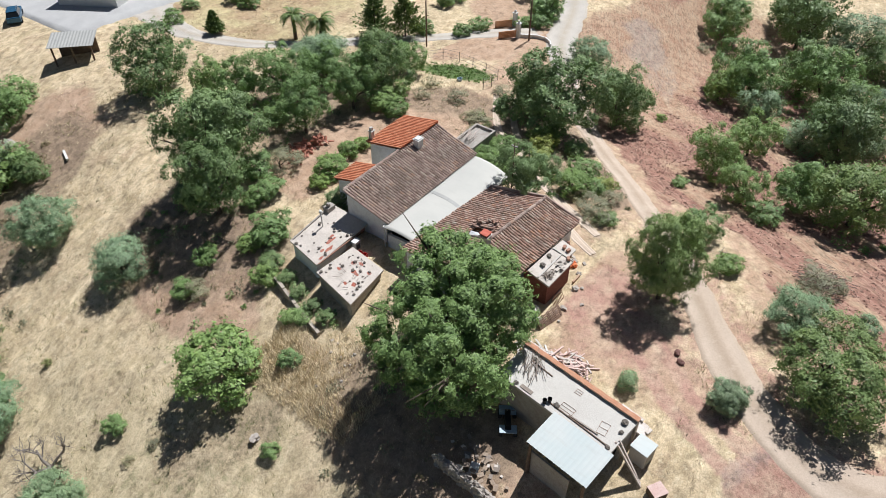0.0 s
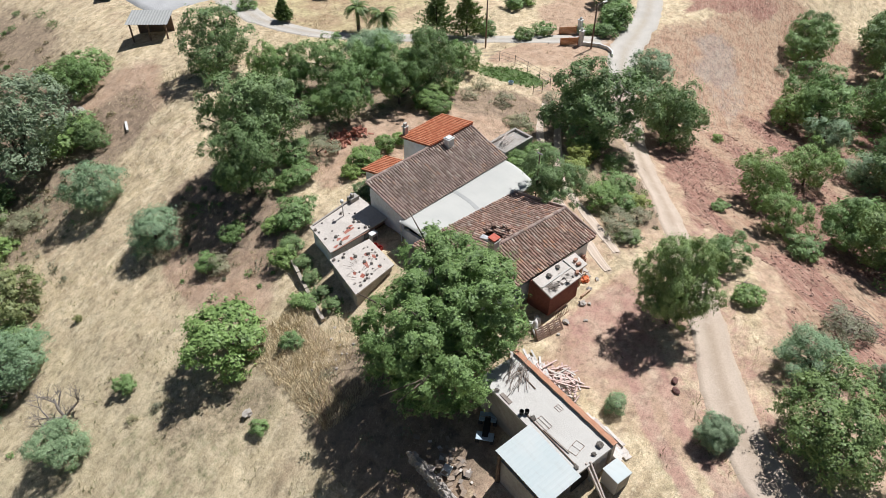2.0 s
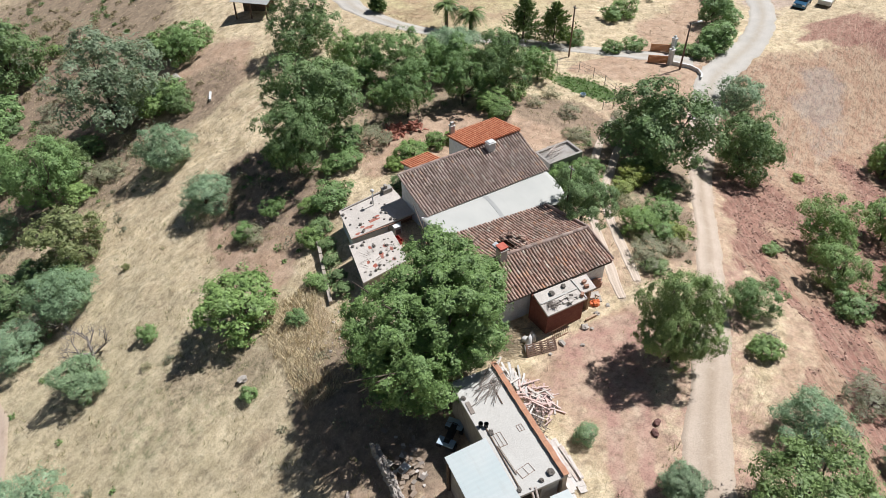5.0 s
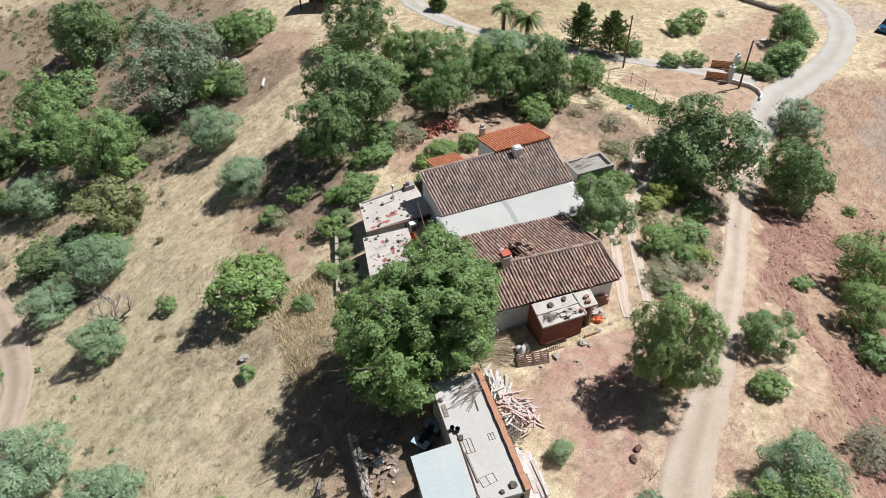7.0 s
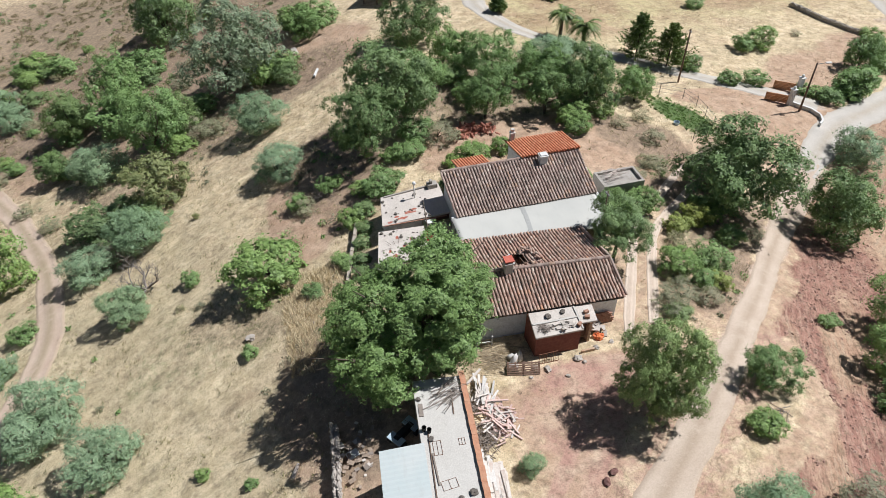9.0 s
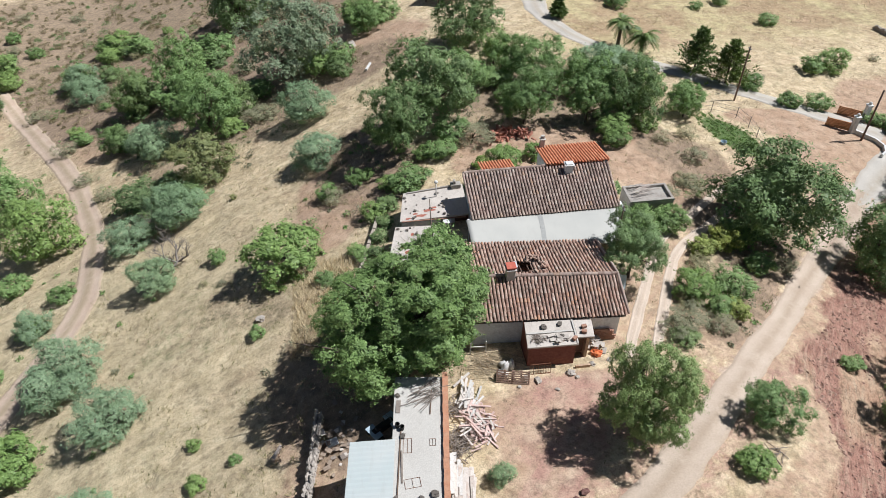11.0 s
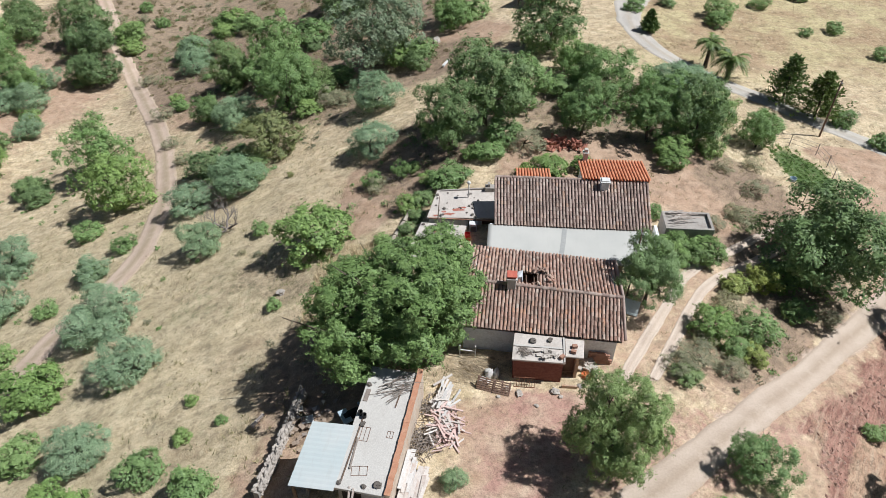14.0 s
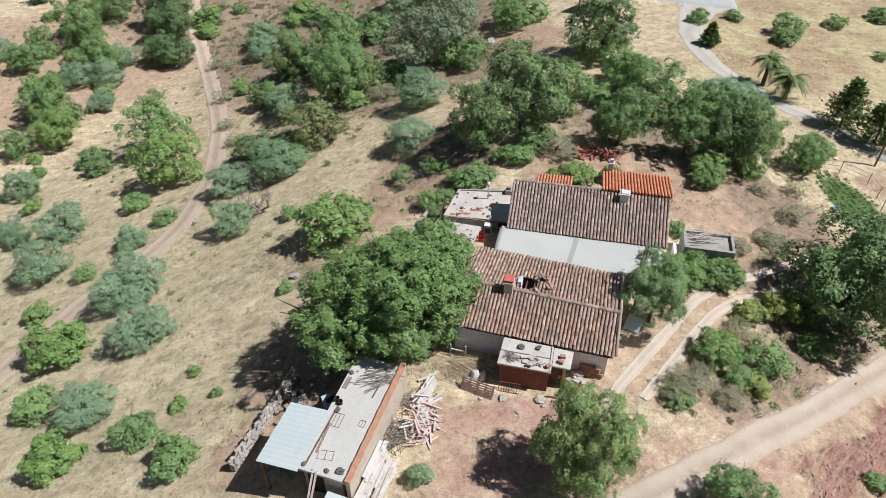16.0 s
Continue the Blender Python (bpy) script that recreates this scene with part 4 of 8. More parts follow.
def plant(kind, x, y, r, sink=0.05):
    k = dict(KINDS[kind])
    v = int(abs(math.sin(x * 12.9 + y * 78.2)) * 1000) % k.pop("variants")
    leafy = kind.replace("tall", "")
    turn = abs(math.sin(x * 7.3 + y * 3.1)) * 360
    z = lift(x, y) - sink * r
    far = x < 2 or x > 68 or y > 54
    if far:
        k["leaves"], k["leaf"] = int(k["leaves"] * 0.6), k["leaf"] * 1.24
        v += 10
    if (kind, v) not in built:
        n, label, cat = WORDS[kind]
        ob = tree(n, leafy, 17 * v + len(kind) * 5 + 3, (x, y, z), r, label, cat, **k)
        ob.matrix_basis = pose(x, y, z, 0, 0, turn) @ Matrix.Scale(r, 4)
        ob["group"] = WORDS[kind][0].replace("_", " ") + "s on the hillside"
        built[kind, v] = (ob, r)
        return ob
    src, r0 = built[kind, v]
    squash = 0.9 + 0.25 * abs(math.sin(x * 3.7 + y * 5.1))
    return copy_thing(src, pose(x, y, z, 0, 0, turn) @ Matrix.Diagonal((r / r0, r / r0 * 0.96, r / r0 * squash, 1)))


for x, y, r in ((-49.8, 83.1, 2.5), (-46.8, 74.3, 3.14), (-45.8, 89.5, 4.49), (-42.4, 84.7, 4.32), (-37.4, 75.1, 2.77), (-34.4, 62.8, 3.47), (-34.1, 77.0, 2.76), (-33.8, 77.0, 3.68), (-32.0, 60.5, 3.78), (-30.9, 51.4, 2.56), (-28.9, 61.8, 1.8), (-28.3, 56.9, 2.82)):
    plant("almond", x, y, r)
for x, y, r in ((-28.3, 68.0, 1.86), (-26.6, 54.5, 3.19), (-9.3, 52.3, 4.5), (-2.8, 42.6, 4.3), (7.5, 72.6, 4.39), (7.8, 69.1, 3.09), (12.7, 57.6, 4.03), (28.9, 36.4, 1.09), (31.4, 71.5, 2.5), (44.2, 54.6, 2.5), (45.6, 51.6, 2.7), (47.9, 47.9, 3.6)):
    plant("almond", x, y, r)
for x, y, r in ((51.3, 7.2, 1.95), (52.4, 46.4, 3.3), (56.6, 44.6, 2.8), (60.9, 6.8, 2.35), (60.8, 42.6, 2.1), (63.4, 2.8, 2.96), (65.0, 10.6, 2.9), (72.5, 9.5, 2.78), (72.6, 23.5, 2.46)):
    plant("almond", x, y, r)
for x, y, r in ((107.9, 24.0, 3.85),):
    plant("almond", x, y, r)
for x, y, r in ((-63.6, 102.4, 2.57), (-48.0, 103.2, 3.64), (-45.7, 98.5, 4.33), (-33.3, 96.0, 5.18), (-30.1, 92.0, 4.72), (-27.6, 82.1, 2.76), (-24.4, 81.7, 3.74), (0.7, 61.4, 2.09), (1.5, 70.8, 3.4), (12.7, 91.4, 5.25), (14.8, 61.3, 3.14), (27.6, 61.3, 1.97)):
    plant("carob", x, y, r)
for x, y, r in ((31.3, 74.0, 2.2), (42.6, 60.8, 4.3), (60.6, 25.1, 5.1), (63.2, 28.6, 3.0), (63.6, -1.2, 4.17), (68.6, 22.0, 3.4), (78.2, 2.5, 4.43), (81.8, 3.3, 3.39), (108.7, 4.2, 3.6), (111.3, 25.5, 3.13), (113.3, 15.4, 5.46), (120.5, 17.9, 4.98)):
    plant("carob", x, y, r)
for x, y, r in ((-15.8, 80.6, 1.88), (-7.3, 65.4, 1.81), (-2.0, 55.9, 1.62), (1.5, 50.9, 1.52), (9.9, 22.2, 0.4), (15.7, 29.2, 0.5), (17.3, 28.6, 0.5), (17.5, 57.8, 2.23), (19.0, 56.6, 1.94), (26.6, 35.4, 1.45), (39.4, 39.3, 2.22), (48.2, 14.0, 1.27)):
    plant("dry", x, y, r)
for x, y, r in ((51.3, -1.7, 2.02), (56.6, 30.5, 1.32), (60.5, 21.5, 1.0), (63.3, 32.3, 1.38), (71.7, 49.9, 1.46), (90.8, 56.5, 0.81), (101.3, 24.6, 1.24)):
    plant("dry", x, y, r)
for x, y, r in ((3.9, 15.3, 2.8), (11.6, 5.0, 2.02), (23.2, 27.8, 3.4), (29.5, 37.1, 0.9), (34.8, 37.7, 1.09), (39.5, 34.6, 1.05), (41.6, 35.1, 1.77), (44.3, 35.9, 1.14), (45.9, 35.8, 0.98), (48.6, 4.2, 1.25), (51.8, 37.0, 1.54), (52.0, 38.8, 1.85)):
    plant("fig", x, y, r)
for x, y, r in ((57.7, 24.0, 1.77), (74.6, 19.4, 0.75)):
    plant("fig", x, y, r)
for x, y, r in ((-18.5, 50.4, 2.36), (-15.7, 47.8, 2.23), (12.2, 43.9, 2.51), (32.7, 43.6, 1.46), (38.6, 31.4, 1.33), (48.6, 13.4, 1.05), (61.0, 30.5, 1.5)):
    plant("lentisk", x, y, r)
for x, y, r in ((11.4, 97.1, 4.39), (21.9, 66.2, 6.46)):
    plant("oak", x, y, r)
for x, y, r in ((-53.1, 77.8, 2.75), (-35.4, 72.7, 3.11), (-32.5, 80.5, 2.67), (-30.8, 73.6, 3.06), (-27.1, 65.8, 2.39), (-23.5, 43.3, 2.45), (-17.7, 33.7, 2.1), (-15.2, 32.8, 1.57), (-11.0, 87.6, 3.11), (-10.0, 33.6, 2.87), (-8.5, 81.9, 2.92), (-6.8, 26.3, 2.82)):
    plant("olive", x, y, r)
for x, y, r in ((1.0, 30.0, 1.71), (5.0, 59.2, 2.69), (5.8, 22.1, 3.33), (6.6, 56.8, 3.26), (7.6, 38.8, 2.71), (11.0, 9.1, 2.2), (11.2, 16.4, 2.54), (11.6, 31.2, 2.29), (11.6, 41.1, 2.99), (24.0, 52.5, 3.09), (25.0, 42.5, 2.62), (37.0, -0.1, 1.21)):
    plant("olive", x, y, r)
for x, y, r in ((45.4, -1.4, 2.25), (47.8, -4.9, 1.0), (54.6, 50.4, 3.57), (78.0, 30.0, 2.72), (78.8, 6.2, 2.8), (83.7, 0.1, 2.66), (84.1, 11.9, 2.72), (100.0, 1.4, 2.38), (112.5, 7.9, 4.86)):
    plant("olive", x, y, r)
for x, y, r in ((-56.3, 94.6, 1.69), (-48.9, 89.0, 2.17), (-47.8, 77.7, 2.82), (-46.9, 80.7, 2.28), (-27.8, 100.8, 2.53), (-27.7, 50.7, 1.18), (-27.0, 99.0, 3.28), (-24.9, 47.8, 1.28), (-24.6, 94.2, 2.7), (-23.5, 43.9, 1.57), (-19.3, 39.6, 1.39), (-12.6, 90.6, 2.99)):
    plant("shrub", x, y, r)
for x, y, r in ((-10.2, 100.2, 2.11), (-9.0, 96.5, 2.38), (-8.3, 100.2, 3.5), (-7.2, 70.6, 1.19), (-5.2, 67.2, 1.55), (-3.7, 96.1, 2.86), (-3.6, 37.8, 1.75), (-2.2, 19.9, 1.43), (-1.3, 25.5, 1.31), (-0.8, 66.3, 1.57), (0.7, 30.2, 1.51), (1.1, 74.0, 2.98)):
    plant("shrub", x, y, r)
for x, y, r in ((2.1, 34.2, 1.36), (2.5, 60.8, 1.83), (6.4, 9.2, 1.79), (8.2, 67.4, 3.95), (10.6, 82.1, 3.68), (15.4, 56.1, 1.96), (16.4, 7.1, 1.61), (16.6, 32.1, 0.97), (17.4, 12.8, 0.55), (17.7, 63.5, 2.36), (18.0, 9.6, 0.73), (19.6, 6.2, 0.9)):
    plant("shrub", x, y, r)
for x, y, r in ((20.3, 10.6, 0.5), (20.5, 5.2, 1.67), (20.9, 21.0, 0.7), (25.6, 64.5, 3.01), (25.7, 65.7, 2.03), (25.9, 24.4, 0.97), (26.2, 36.0, 1.1), (27.9, 65.1, 1.97), (28.5, 26.8, 0.91), (28.9, 26.0, 0.87), (30.0, 31.0, 1.23), (30.1, 75.9, 2.83)):
    plant("shrub", x, y, r)
for x, y, r in ((31.4, 34.4, 1.08), (33.0, 33.8, 2.02), (33.3, 74.3, 2.77), (36.3, 37.6, 1.61), (37.6, 40.2, 2.0), (43.4, 50.4, 2.31), (44.4, 45.5, 1.99), (50.1, 25.8, 1.22), (54.0, 74.0, 1.58), (55.9, 39.9, 1.28)):
    plant("shrub", x, y, r)
for x, y, r in ((58.8, 4.4, 1.6), (58.0, 21.0, 1.3), (58.5, 77.0, 1.35), (60.1, 11.9, 0.85), (62.4, 45.9, 1.83), (63.7, 71.7, 1.72), (64.6, 74.7, 2.29), (68.2, 2.7, 2.6), (71.0, 48.7, 1.41), (71.4, 80.3, 1.58), (73.4, 44.8, 1.53)):
    plant("shrub", x, y, r)
for x, y, r in ((74.9, 72.1, 0.99), (76.3, 44.3, 1.56), (78.1, 85.7, 2.06), (79.2, 74.1, 1.46), (80.5, 52.8, 1.71), (81.9, 39.3, 1.51), (82.5, 67.0, 1.52), (83.2, 53.4, 2.23), (85.7, 40.4, 2.61)):
    plant("shrub", x, y, r)
for x, y, r in ((39.2, 46.6, 3.0), (44.6, 41.6, 2.9), (50.4, 41.0, 2.8)):
    plant("tallalmond", x, y, r)
for x, y, r in ((32.9, 39.6, 3.3), (35.9, 43.4, 4.5), (54.6, 41.0, 3.3)):
    plant("tallcarob", x, y, r)
for x, y, r in ((13.6, 47.4, 3.7), (17.0, 41.4, 0.4)):
    plant("yellow", x, y, r)
for kind, x, y, r in (("lentisk", 7.1, 45.5, 2.9), ("lentisk", 9.6, 47.6, 1.9), ("carob", 40.5, -4.1, 3.5), ("olive", 35.1, 5.0, 0.8), ("oak", 37.1, -0.1, 1.3), ("almond", 91.6, 46.2, 2.9), ("shrub", 87.2, 42.4, 2.0), ("shrub", 90.0, 43.0, 1.9), ("shrub", 94.6, 46.0, 2.0), ("golden", 53.7, 22.4, 1.3), ("golden", 56.0, 23.2, 1.5), ("fig", 51.2, 17.5, 1.7), ("shrub", 54.3, 18.2, 1.6), ("dry", 53.0, 20.2, 1.4), ("dry", 49.9, 15.1, 1.75), ("dry", 51.6, 14.6, 1.2), ("golden", 53.4, 15.9, 1.1), ("dry", 50.3, 16.6, 1.0), ("shrub", 52.3, 16.1, 1.1), ("almond", 88.0, 14.5, 4.2), ("almond", 91.5, 17.0, 3.6), ("almond", 86.0, 17.0, 2.8), ("almond", 93.0, 7.5, 4.4), ("carob", 97.0, 10.5, 3.7), ("almond", 90.2, 4.6, 3.2)):
    plant(kind, x, y, r)

# the great tree that shades the lower house
great = tree("walnut_tree", "big", 5, (31.25, 14.8, lift(31.25, 14.8) - 0.1), 5.6, "huge spreading green tree beside the old house", "tree", 0.82, 0.06, 300, 175000, 0.0128, limbs=16, cleft=0.34, shape=(1.12, 1.0, 0.83), spread=0.86, lobe_r=(0.07, 0.17), aspect=0.5, even=0.78, spots=13)
yard_tree = tree("almond_tree", "yard", 9, (43.15, 6.7, lift(43.15, 6.7) - 0.1), 2.75, "tall loose-crowned almond tree casting shade over the red yard", "tree", 1.36, 0.05, 150, 84000, 0.0165, limbs=12, shape=(1, 1, 1.34), spread=0.84, lobe_r=(0.10, 0.22), aspect=0.42, even=0.8)


bush = tree("almond_tree", "yard", 23, (47.0, 19.6, lift(47.0, 19.6) - 0.1), 2.5, "light green almond tree between the house and the wheel ruts", "tree", 1.32, 0.05, 100, 56000, 0.018, limbs=12, shape=(1, 1.05, 1.05), spread=0.84, lobe_r=(0.10, 0.24), aspect=0.42)


def branch_out(m, p, d, length, r, depth, rng):
    e = p + d * length
    m.tube([p, p.lerp(e, 0.5) + Vector((rng.uniform(-1, 1), rng.uniform(-1, 1), rng.uniform(-1, 1))) * length * 0.08, e], [r, r * 0.8, r * 0.55], 5, caps=False)
    if depth:
        for _ in range(3 if depth > 1 else 2):
            n = (d + Vector((rng.uniform(-1, 1), rng.uniform(-1, 1), rng.uniform(-0.35, 0.75)))).normalized()
            branch_out(m, p.lerp(e, rng.uniform(0.55, 1.0)), n, length * rng.uniform(0.55, 0.8), r * 0.5, depth - 1, rng)


def dead_tree(x, y, h, seed, label):
    rng = random.Random(seed)
    m = M()
    for k in range(4):
        a = k * 1.6 + rng.uniform(-0.4, 0.4)
        branch_out(m, Vector((0, 0, -0.1)), Vector((math.cos(a), math.sin(a), rng.uniform(0.5, 1.1))).normalized(), h * 0.34, h * 0.026, 4, rng)
    ob = thing("dead_tree", (x, y, lift(x, y)), label, "tree")
    part("trunk", m, DEAD_BARK, ob, smooth=True)


dead_tree(12.6, 34.2, 4.6, 3, "bare leafless grey almond skeleton on the slope")
dead_tree(10.4, 40.0, 4.2, 8, "bleached dead shrub with many thin twigs")
dead_tree(28.4, 36.0, 1.6, 11, "small bare bush with dark twigs")


def palm(x, y, h, r, seed):
    rng = random.Random(seed)
    ob = thing("palm_tree", (x, y, lift(x, y)), "feathery fan palm with a thick short trunk beside the driveway", "tree", "palms by the driveway")
    t = M()
    t.tube([(0, 0, -0.1), (0.03, 0, h * 0.5), (0, 0.02, h)], [0.24, 0.2, 0.22], 9)
    part("trunk", t, BARK, ob, smooth=True)
    for i in range(34):
        a, up = rng.uniform(0, 2 * math.pi), rng.uniform(-0.35, 1.1)
        m = M()
        pts = [Vector((math.cos(a) * r * s * (1.0 - 0.15 * abs(up)), math.sin(a) * r * s * (1.0 - 0.15 * abs(up)), h + r * (up * s - 0.75 * s * s))) for s in (0, 0.25, 0.5, 0.75, 1.0)]
        m.tube(pts, [0.025, 0.02, 0.016, 0.012, 0.005], 4)
        side = Vector((-math.sin(a), math.cos(a), 0))
        for k in range(14):
            s = 0.18 + 0.82 * k / 14
            j = min(int(s * 4), 3)
            p = pts[j].lerp(pts[j + 1], s * 4 - j)
            for sg in (-1, 1):
                q = p + side * sg * r * 0.30 * (1.1 - s * 0.6) + (pts[j + 1] - pts[j]).normalized() * r * 0.16 - Vector((0, 0, 0.05 * r))
                w = (pts[j + 1] - pts[j]).normalized() * 0.06
                m.add([p - w, p + w, q], [(0, 1, 2)])
        part("frond", m, LEAF["palm"], ob)


palm(59.6, 58.9, 3.0, 1.7, 1)
palm(61.5, 56.6, 2.4, 2.0, 2)


def conifer(x, y, h, r, seed):
    rng = np.random.RandomState(seed)
    ob = thing("pine_tree", (x, y, lift(x, y)), "small dark upright conifer beside the driveway", "tree", "conifers by the driveway")
    t = M()
    t.tube([(0, 0, -0.1), (0, 0, h * 0.5), (0, 0, h)], [h * 0.022, h * 0.016, 0.01], 7)
    part("trunk", t, BARK, ob, smooth=True)
    m = M()
    for i in range(300):
        z = h * (0.06 + 0.94 * rng.rand() ** 1.15)
        a = rng.rand() * 2 * math.pi
        l = r * (1.2 - 1.05 * (z / h)) * (0.55 + 0.75 * rng.rand())
        d = Vector((math.cos(a), math.sin(a), 0.1 + 0.5 * rng.rand()))
        p = Vector((0, 0, z))
        for k in range(16):
            s = 0.2 + 0.8 * rng.rand()
            q = p + d * l * s
            e = (d + Vector(rng.normal(size=3) * 0.7)).normalized() * 0.30
            w = Vector(rng.normal(size=3)).cross(e).normalized() * 0.075
            m.add([q - w, q + w, q + e], [(0, 1, 2)])
    part("crown", m, LEAF["conifer"], ob)


conifer(66.0, 52.2, 5.0, 2.2, 1)
conifer(68.6, 49.8, 4.8, 2.3, 2)
conifer(54.6, 67.0, 2.6, 0.95, 3)

# ---- tiled roofs ----
def half_pipe(length, r0, r1, thick=0.0):
    """One clay barrel tile along +y, open side down, wide end at y = 0."""
    v, f = [], []
    for y, r in ((0, r0), (length, r1)):
        for k in range(6):
            a = math.pi * k / 5
            v.append((math.cos(a) * r, y, math.sin(a) * r * 0.85))
    f = [(k, k + 1, 7 + k, 6 + k) for k in range(5)]
    v += [(math.cos(math.pi * k / 5) * (r0 - 0.018), 0.0, math.sin(math.pi * k / 5) * (r0 - 0.018) * 0.85) for k in range(6)]
    f += [(12 + k, 12 + k + 1, k + 1, k) for k in range(5)]
    return v, f


def tile_roof(parent, name, e0, e1, r0, r1, cols, rows, piece_mat, join_mat, o, singles, label, seed, hole=None, sag=0.03, jitter=1.0, bed=None):
    """A barrel-tiled slope between the eave e0-e1 and the ridge r0-r1. The first tiles are pieces of their own, the rest is joined."""
    e0, e1, r0, r1 = (Vector(p) for p in (e0, e1, r0, r1))
    rng = random.Random(seed)

    def at(a, b):
        p = e0.lerp(e1, a).lerp(r0.lerp(r1, a), b)
        p.z -= sag * 4 * b * (1 - b) * (0.6 + 0.8 * abs(math.sin(a * 7 + seed))) + sag * 0.5 * noise.noise((a * 6, b * 3, seed))
        return p

    def gone(a, b):
        return hole is not None and hole[0] < a < hole[1] and hole[2] < b < hole[3]

    pitch = (e1 - e0).length / cols
    length = (r0 - e0).length
    run = length / rows
    # the channels between the cover tiles
    m = M(o)
    fine_rows = rows
    for i in range(cols):
        for j in range(fine_rows):
            a0, a1, b0, b1 = i / cols, (i + 1) / cols, j / fine_rows, (j + 1) / fine_rows
            if gone((a0 + a1) / 2, (b0 + b1) / 2):
                continue
            d = Vector((0, 0, 0.05))
            mid0, mid1 = at((a0 + a1) / 2, b0), at((a0 + a1) / 2, b1)
            m.add([at(a0, b0), mid0 - d, at(a1, b0), at(a0, b1), mid1 - d * 1.3, at(a1, b1)], [(0, 1, 4, 3), (1, 2, 5, 4)])
    # a layer of boards and reed underneath
    under = Vector((0, 0, 0.14))
    if hole is None:
        m.add([at(0, 0) - under, at(1, 0) - under, at(1, 1) - under, at(0, 1) - under], [(0, 3, 2, 1)])
    roof = part(name, m, bed or TILE_BED, parent, label)
    r_wide = pitch * 0.40
    v, f = half_pipe(run * 1.18, r_wide, r_wide * 0.84)
    shared = bpy.data.meshes.new("roof_tile")
    shared.from_pydata(v, [], f)
    shared.materials.append(piece_mat)
    rest = M(o)
    count = 0
    for j in range(rows):
        for i in range(cols + 1):
            a, b = i / cols, j / rows
            if gone(a, b + 0.5 / rows):
                continue
            p, q = at(a, b), at(a, min(1, b + 1.0 / rows))
            y = (q - p).normalized()
            x = (e1 - e0).normalized()
            z = x.cross(y).normalized()
            x = y.cross(z)
            rot = Matrix((x, y, z)).transposed().to_4x4()
            if z.z < 0:
                continue
            k = Matrix.Translation(p + z * (0.012 + 0.02) + y * rng.uniform(-0.02, 0.02) * jitter + x * rng.uniform(-0.012, 0.012) * jitter - y * 0.04) @ rot @ Euler((radians(-1.6 + rng.uniform(-1.2, 1.2) * jitter), radians(rng.uniform(-3, 3) * jitter), radians(rng.uniform(-2.2, 2.2) * jitter))).to_matrix().to_4x4()
            count += 1
            if count <= singles:
                ob = new("roof_tile", shared)
                ob.parent = roof
                ob.matrix_basis = Matrix.Translation(-Vector(o)) @ k
            else:
                rest.add([k @ Vector(w) for w in v], f)
    if rest.v:
        part("tile_field", rest, join_mat, roof)["kind"] = "stuff"
    return roof


def ridge_tiles(parent, p0, p1, o, mat, n, r=0.13):
    p0, p1 = Vector(p0), Vector(p1)
    y = (p1 - p0).normalized()
    x = Vector((-y.y, y.x, 0)).normalized()
    z = x.cross(y)
    z = z if z.z > 0 else -z
    rot = Matrix((y.cross(z), y, z)).transposed().to_4x4()
    bed = M(o)
    bed.tube([p0, p1], [r * 0.62, r * 0.62], 6)
    ridge = part("ridge", bed, RENDER_GREY, parent, "mortared ridge")
    v, f = half_pipe((p1 - p0).length / n * 1.12, r, r * 0.88)
    me = bpy.data.meshes.new("ridge_tile")
    me.from_pydata(v, [], f)
    me.materials.append(mat)
    for i in range(n):
        t = new("ridge_tile", me)
        t.parent = ridge
        t.matrix_basis = Matrix.Translation(p0.lerp(p1, i / n) + z * (0.03 + 0.012 * (i % 2)) - Vector(o)) @ rot
    return ridge


def wall(m, a, b, thick, z0, za, zb):
    """An upright wall from a to b (plan), its top running from za to zb; thick goes to the left of a-b."""
    a, b = Vector((*a, 0)), Vector((*b, 0))
    d = (b - a).normalized()
    s = Vector((-d.y, d.x, 0)) * thick
    up = lambda p, z: Vector((p.x, p.y, z))
    m.prism([up(a, z0), up(b, z0), up(b + s, z0), up(a + s, z0)], [up(a, za), up(b, zb), up(b + s, zb), up(a + s, za)])


# ---- farmhouse with the long brown roof ----
HO = (42.4, 27.0, 0.7)
house = thing("farmhouse", HO, "long low whitewashed farmhouse with a weathered barrel-tile roof", "house")
m = M(HO)
wall(m, (37.503, 25.254), (47.397, 25.254), 0.4, -0.6, 2.93, 2.93)
part("wall", m, WHITEWASH, house, "whitewashed south wall")
m = M(HO)
wall(m, (37.1, 29.05), (37.1, 25.25), 0.4, -0.8, 4.03, 2.95)
part("wall", m, WHITEWASH, house, "stained whitewashed gable wall")
m = M(HO)
wall(m, (47.8, 25.25), (47.8, 29.05), 0.4, -0.6, 2.95, 4.06)
part("wall", m, WHITEWASH, house, "whitewashed gable wall")
m = M(HO)
wall(m, (47.397, 29.046), (37.503, 29.046), 0.4, -0.8, 3.93, 3.93)
part("wall", m, WHITEWASH, house, "whitewashed back wall")
ridge_tiles(house, (36.9, 29.08, 4.17), (43.3, 29.14, 4.17), HO, TILE_PIECE, 16)
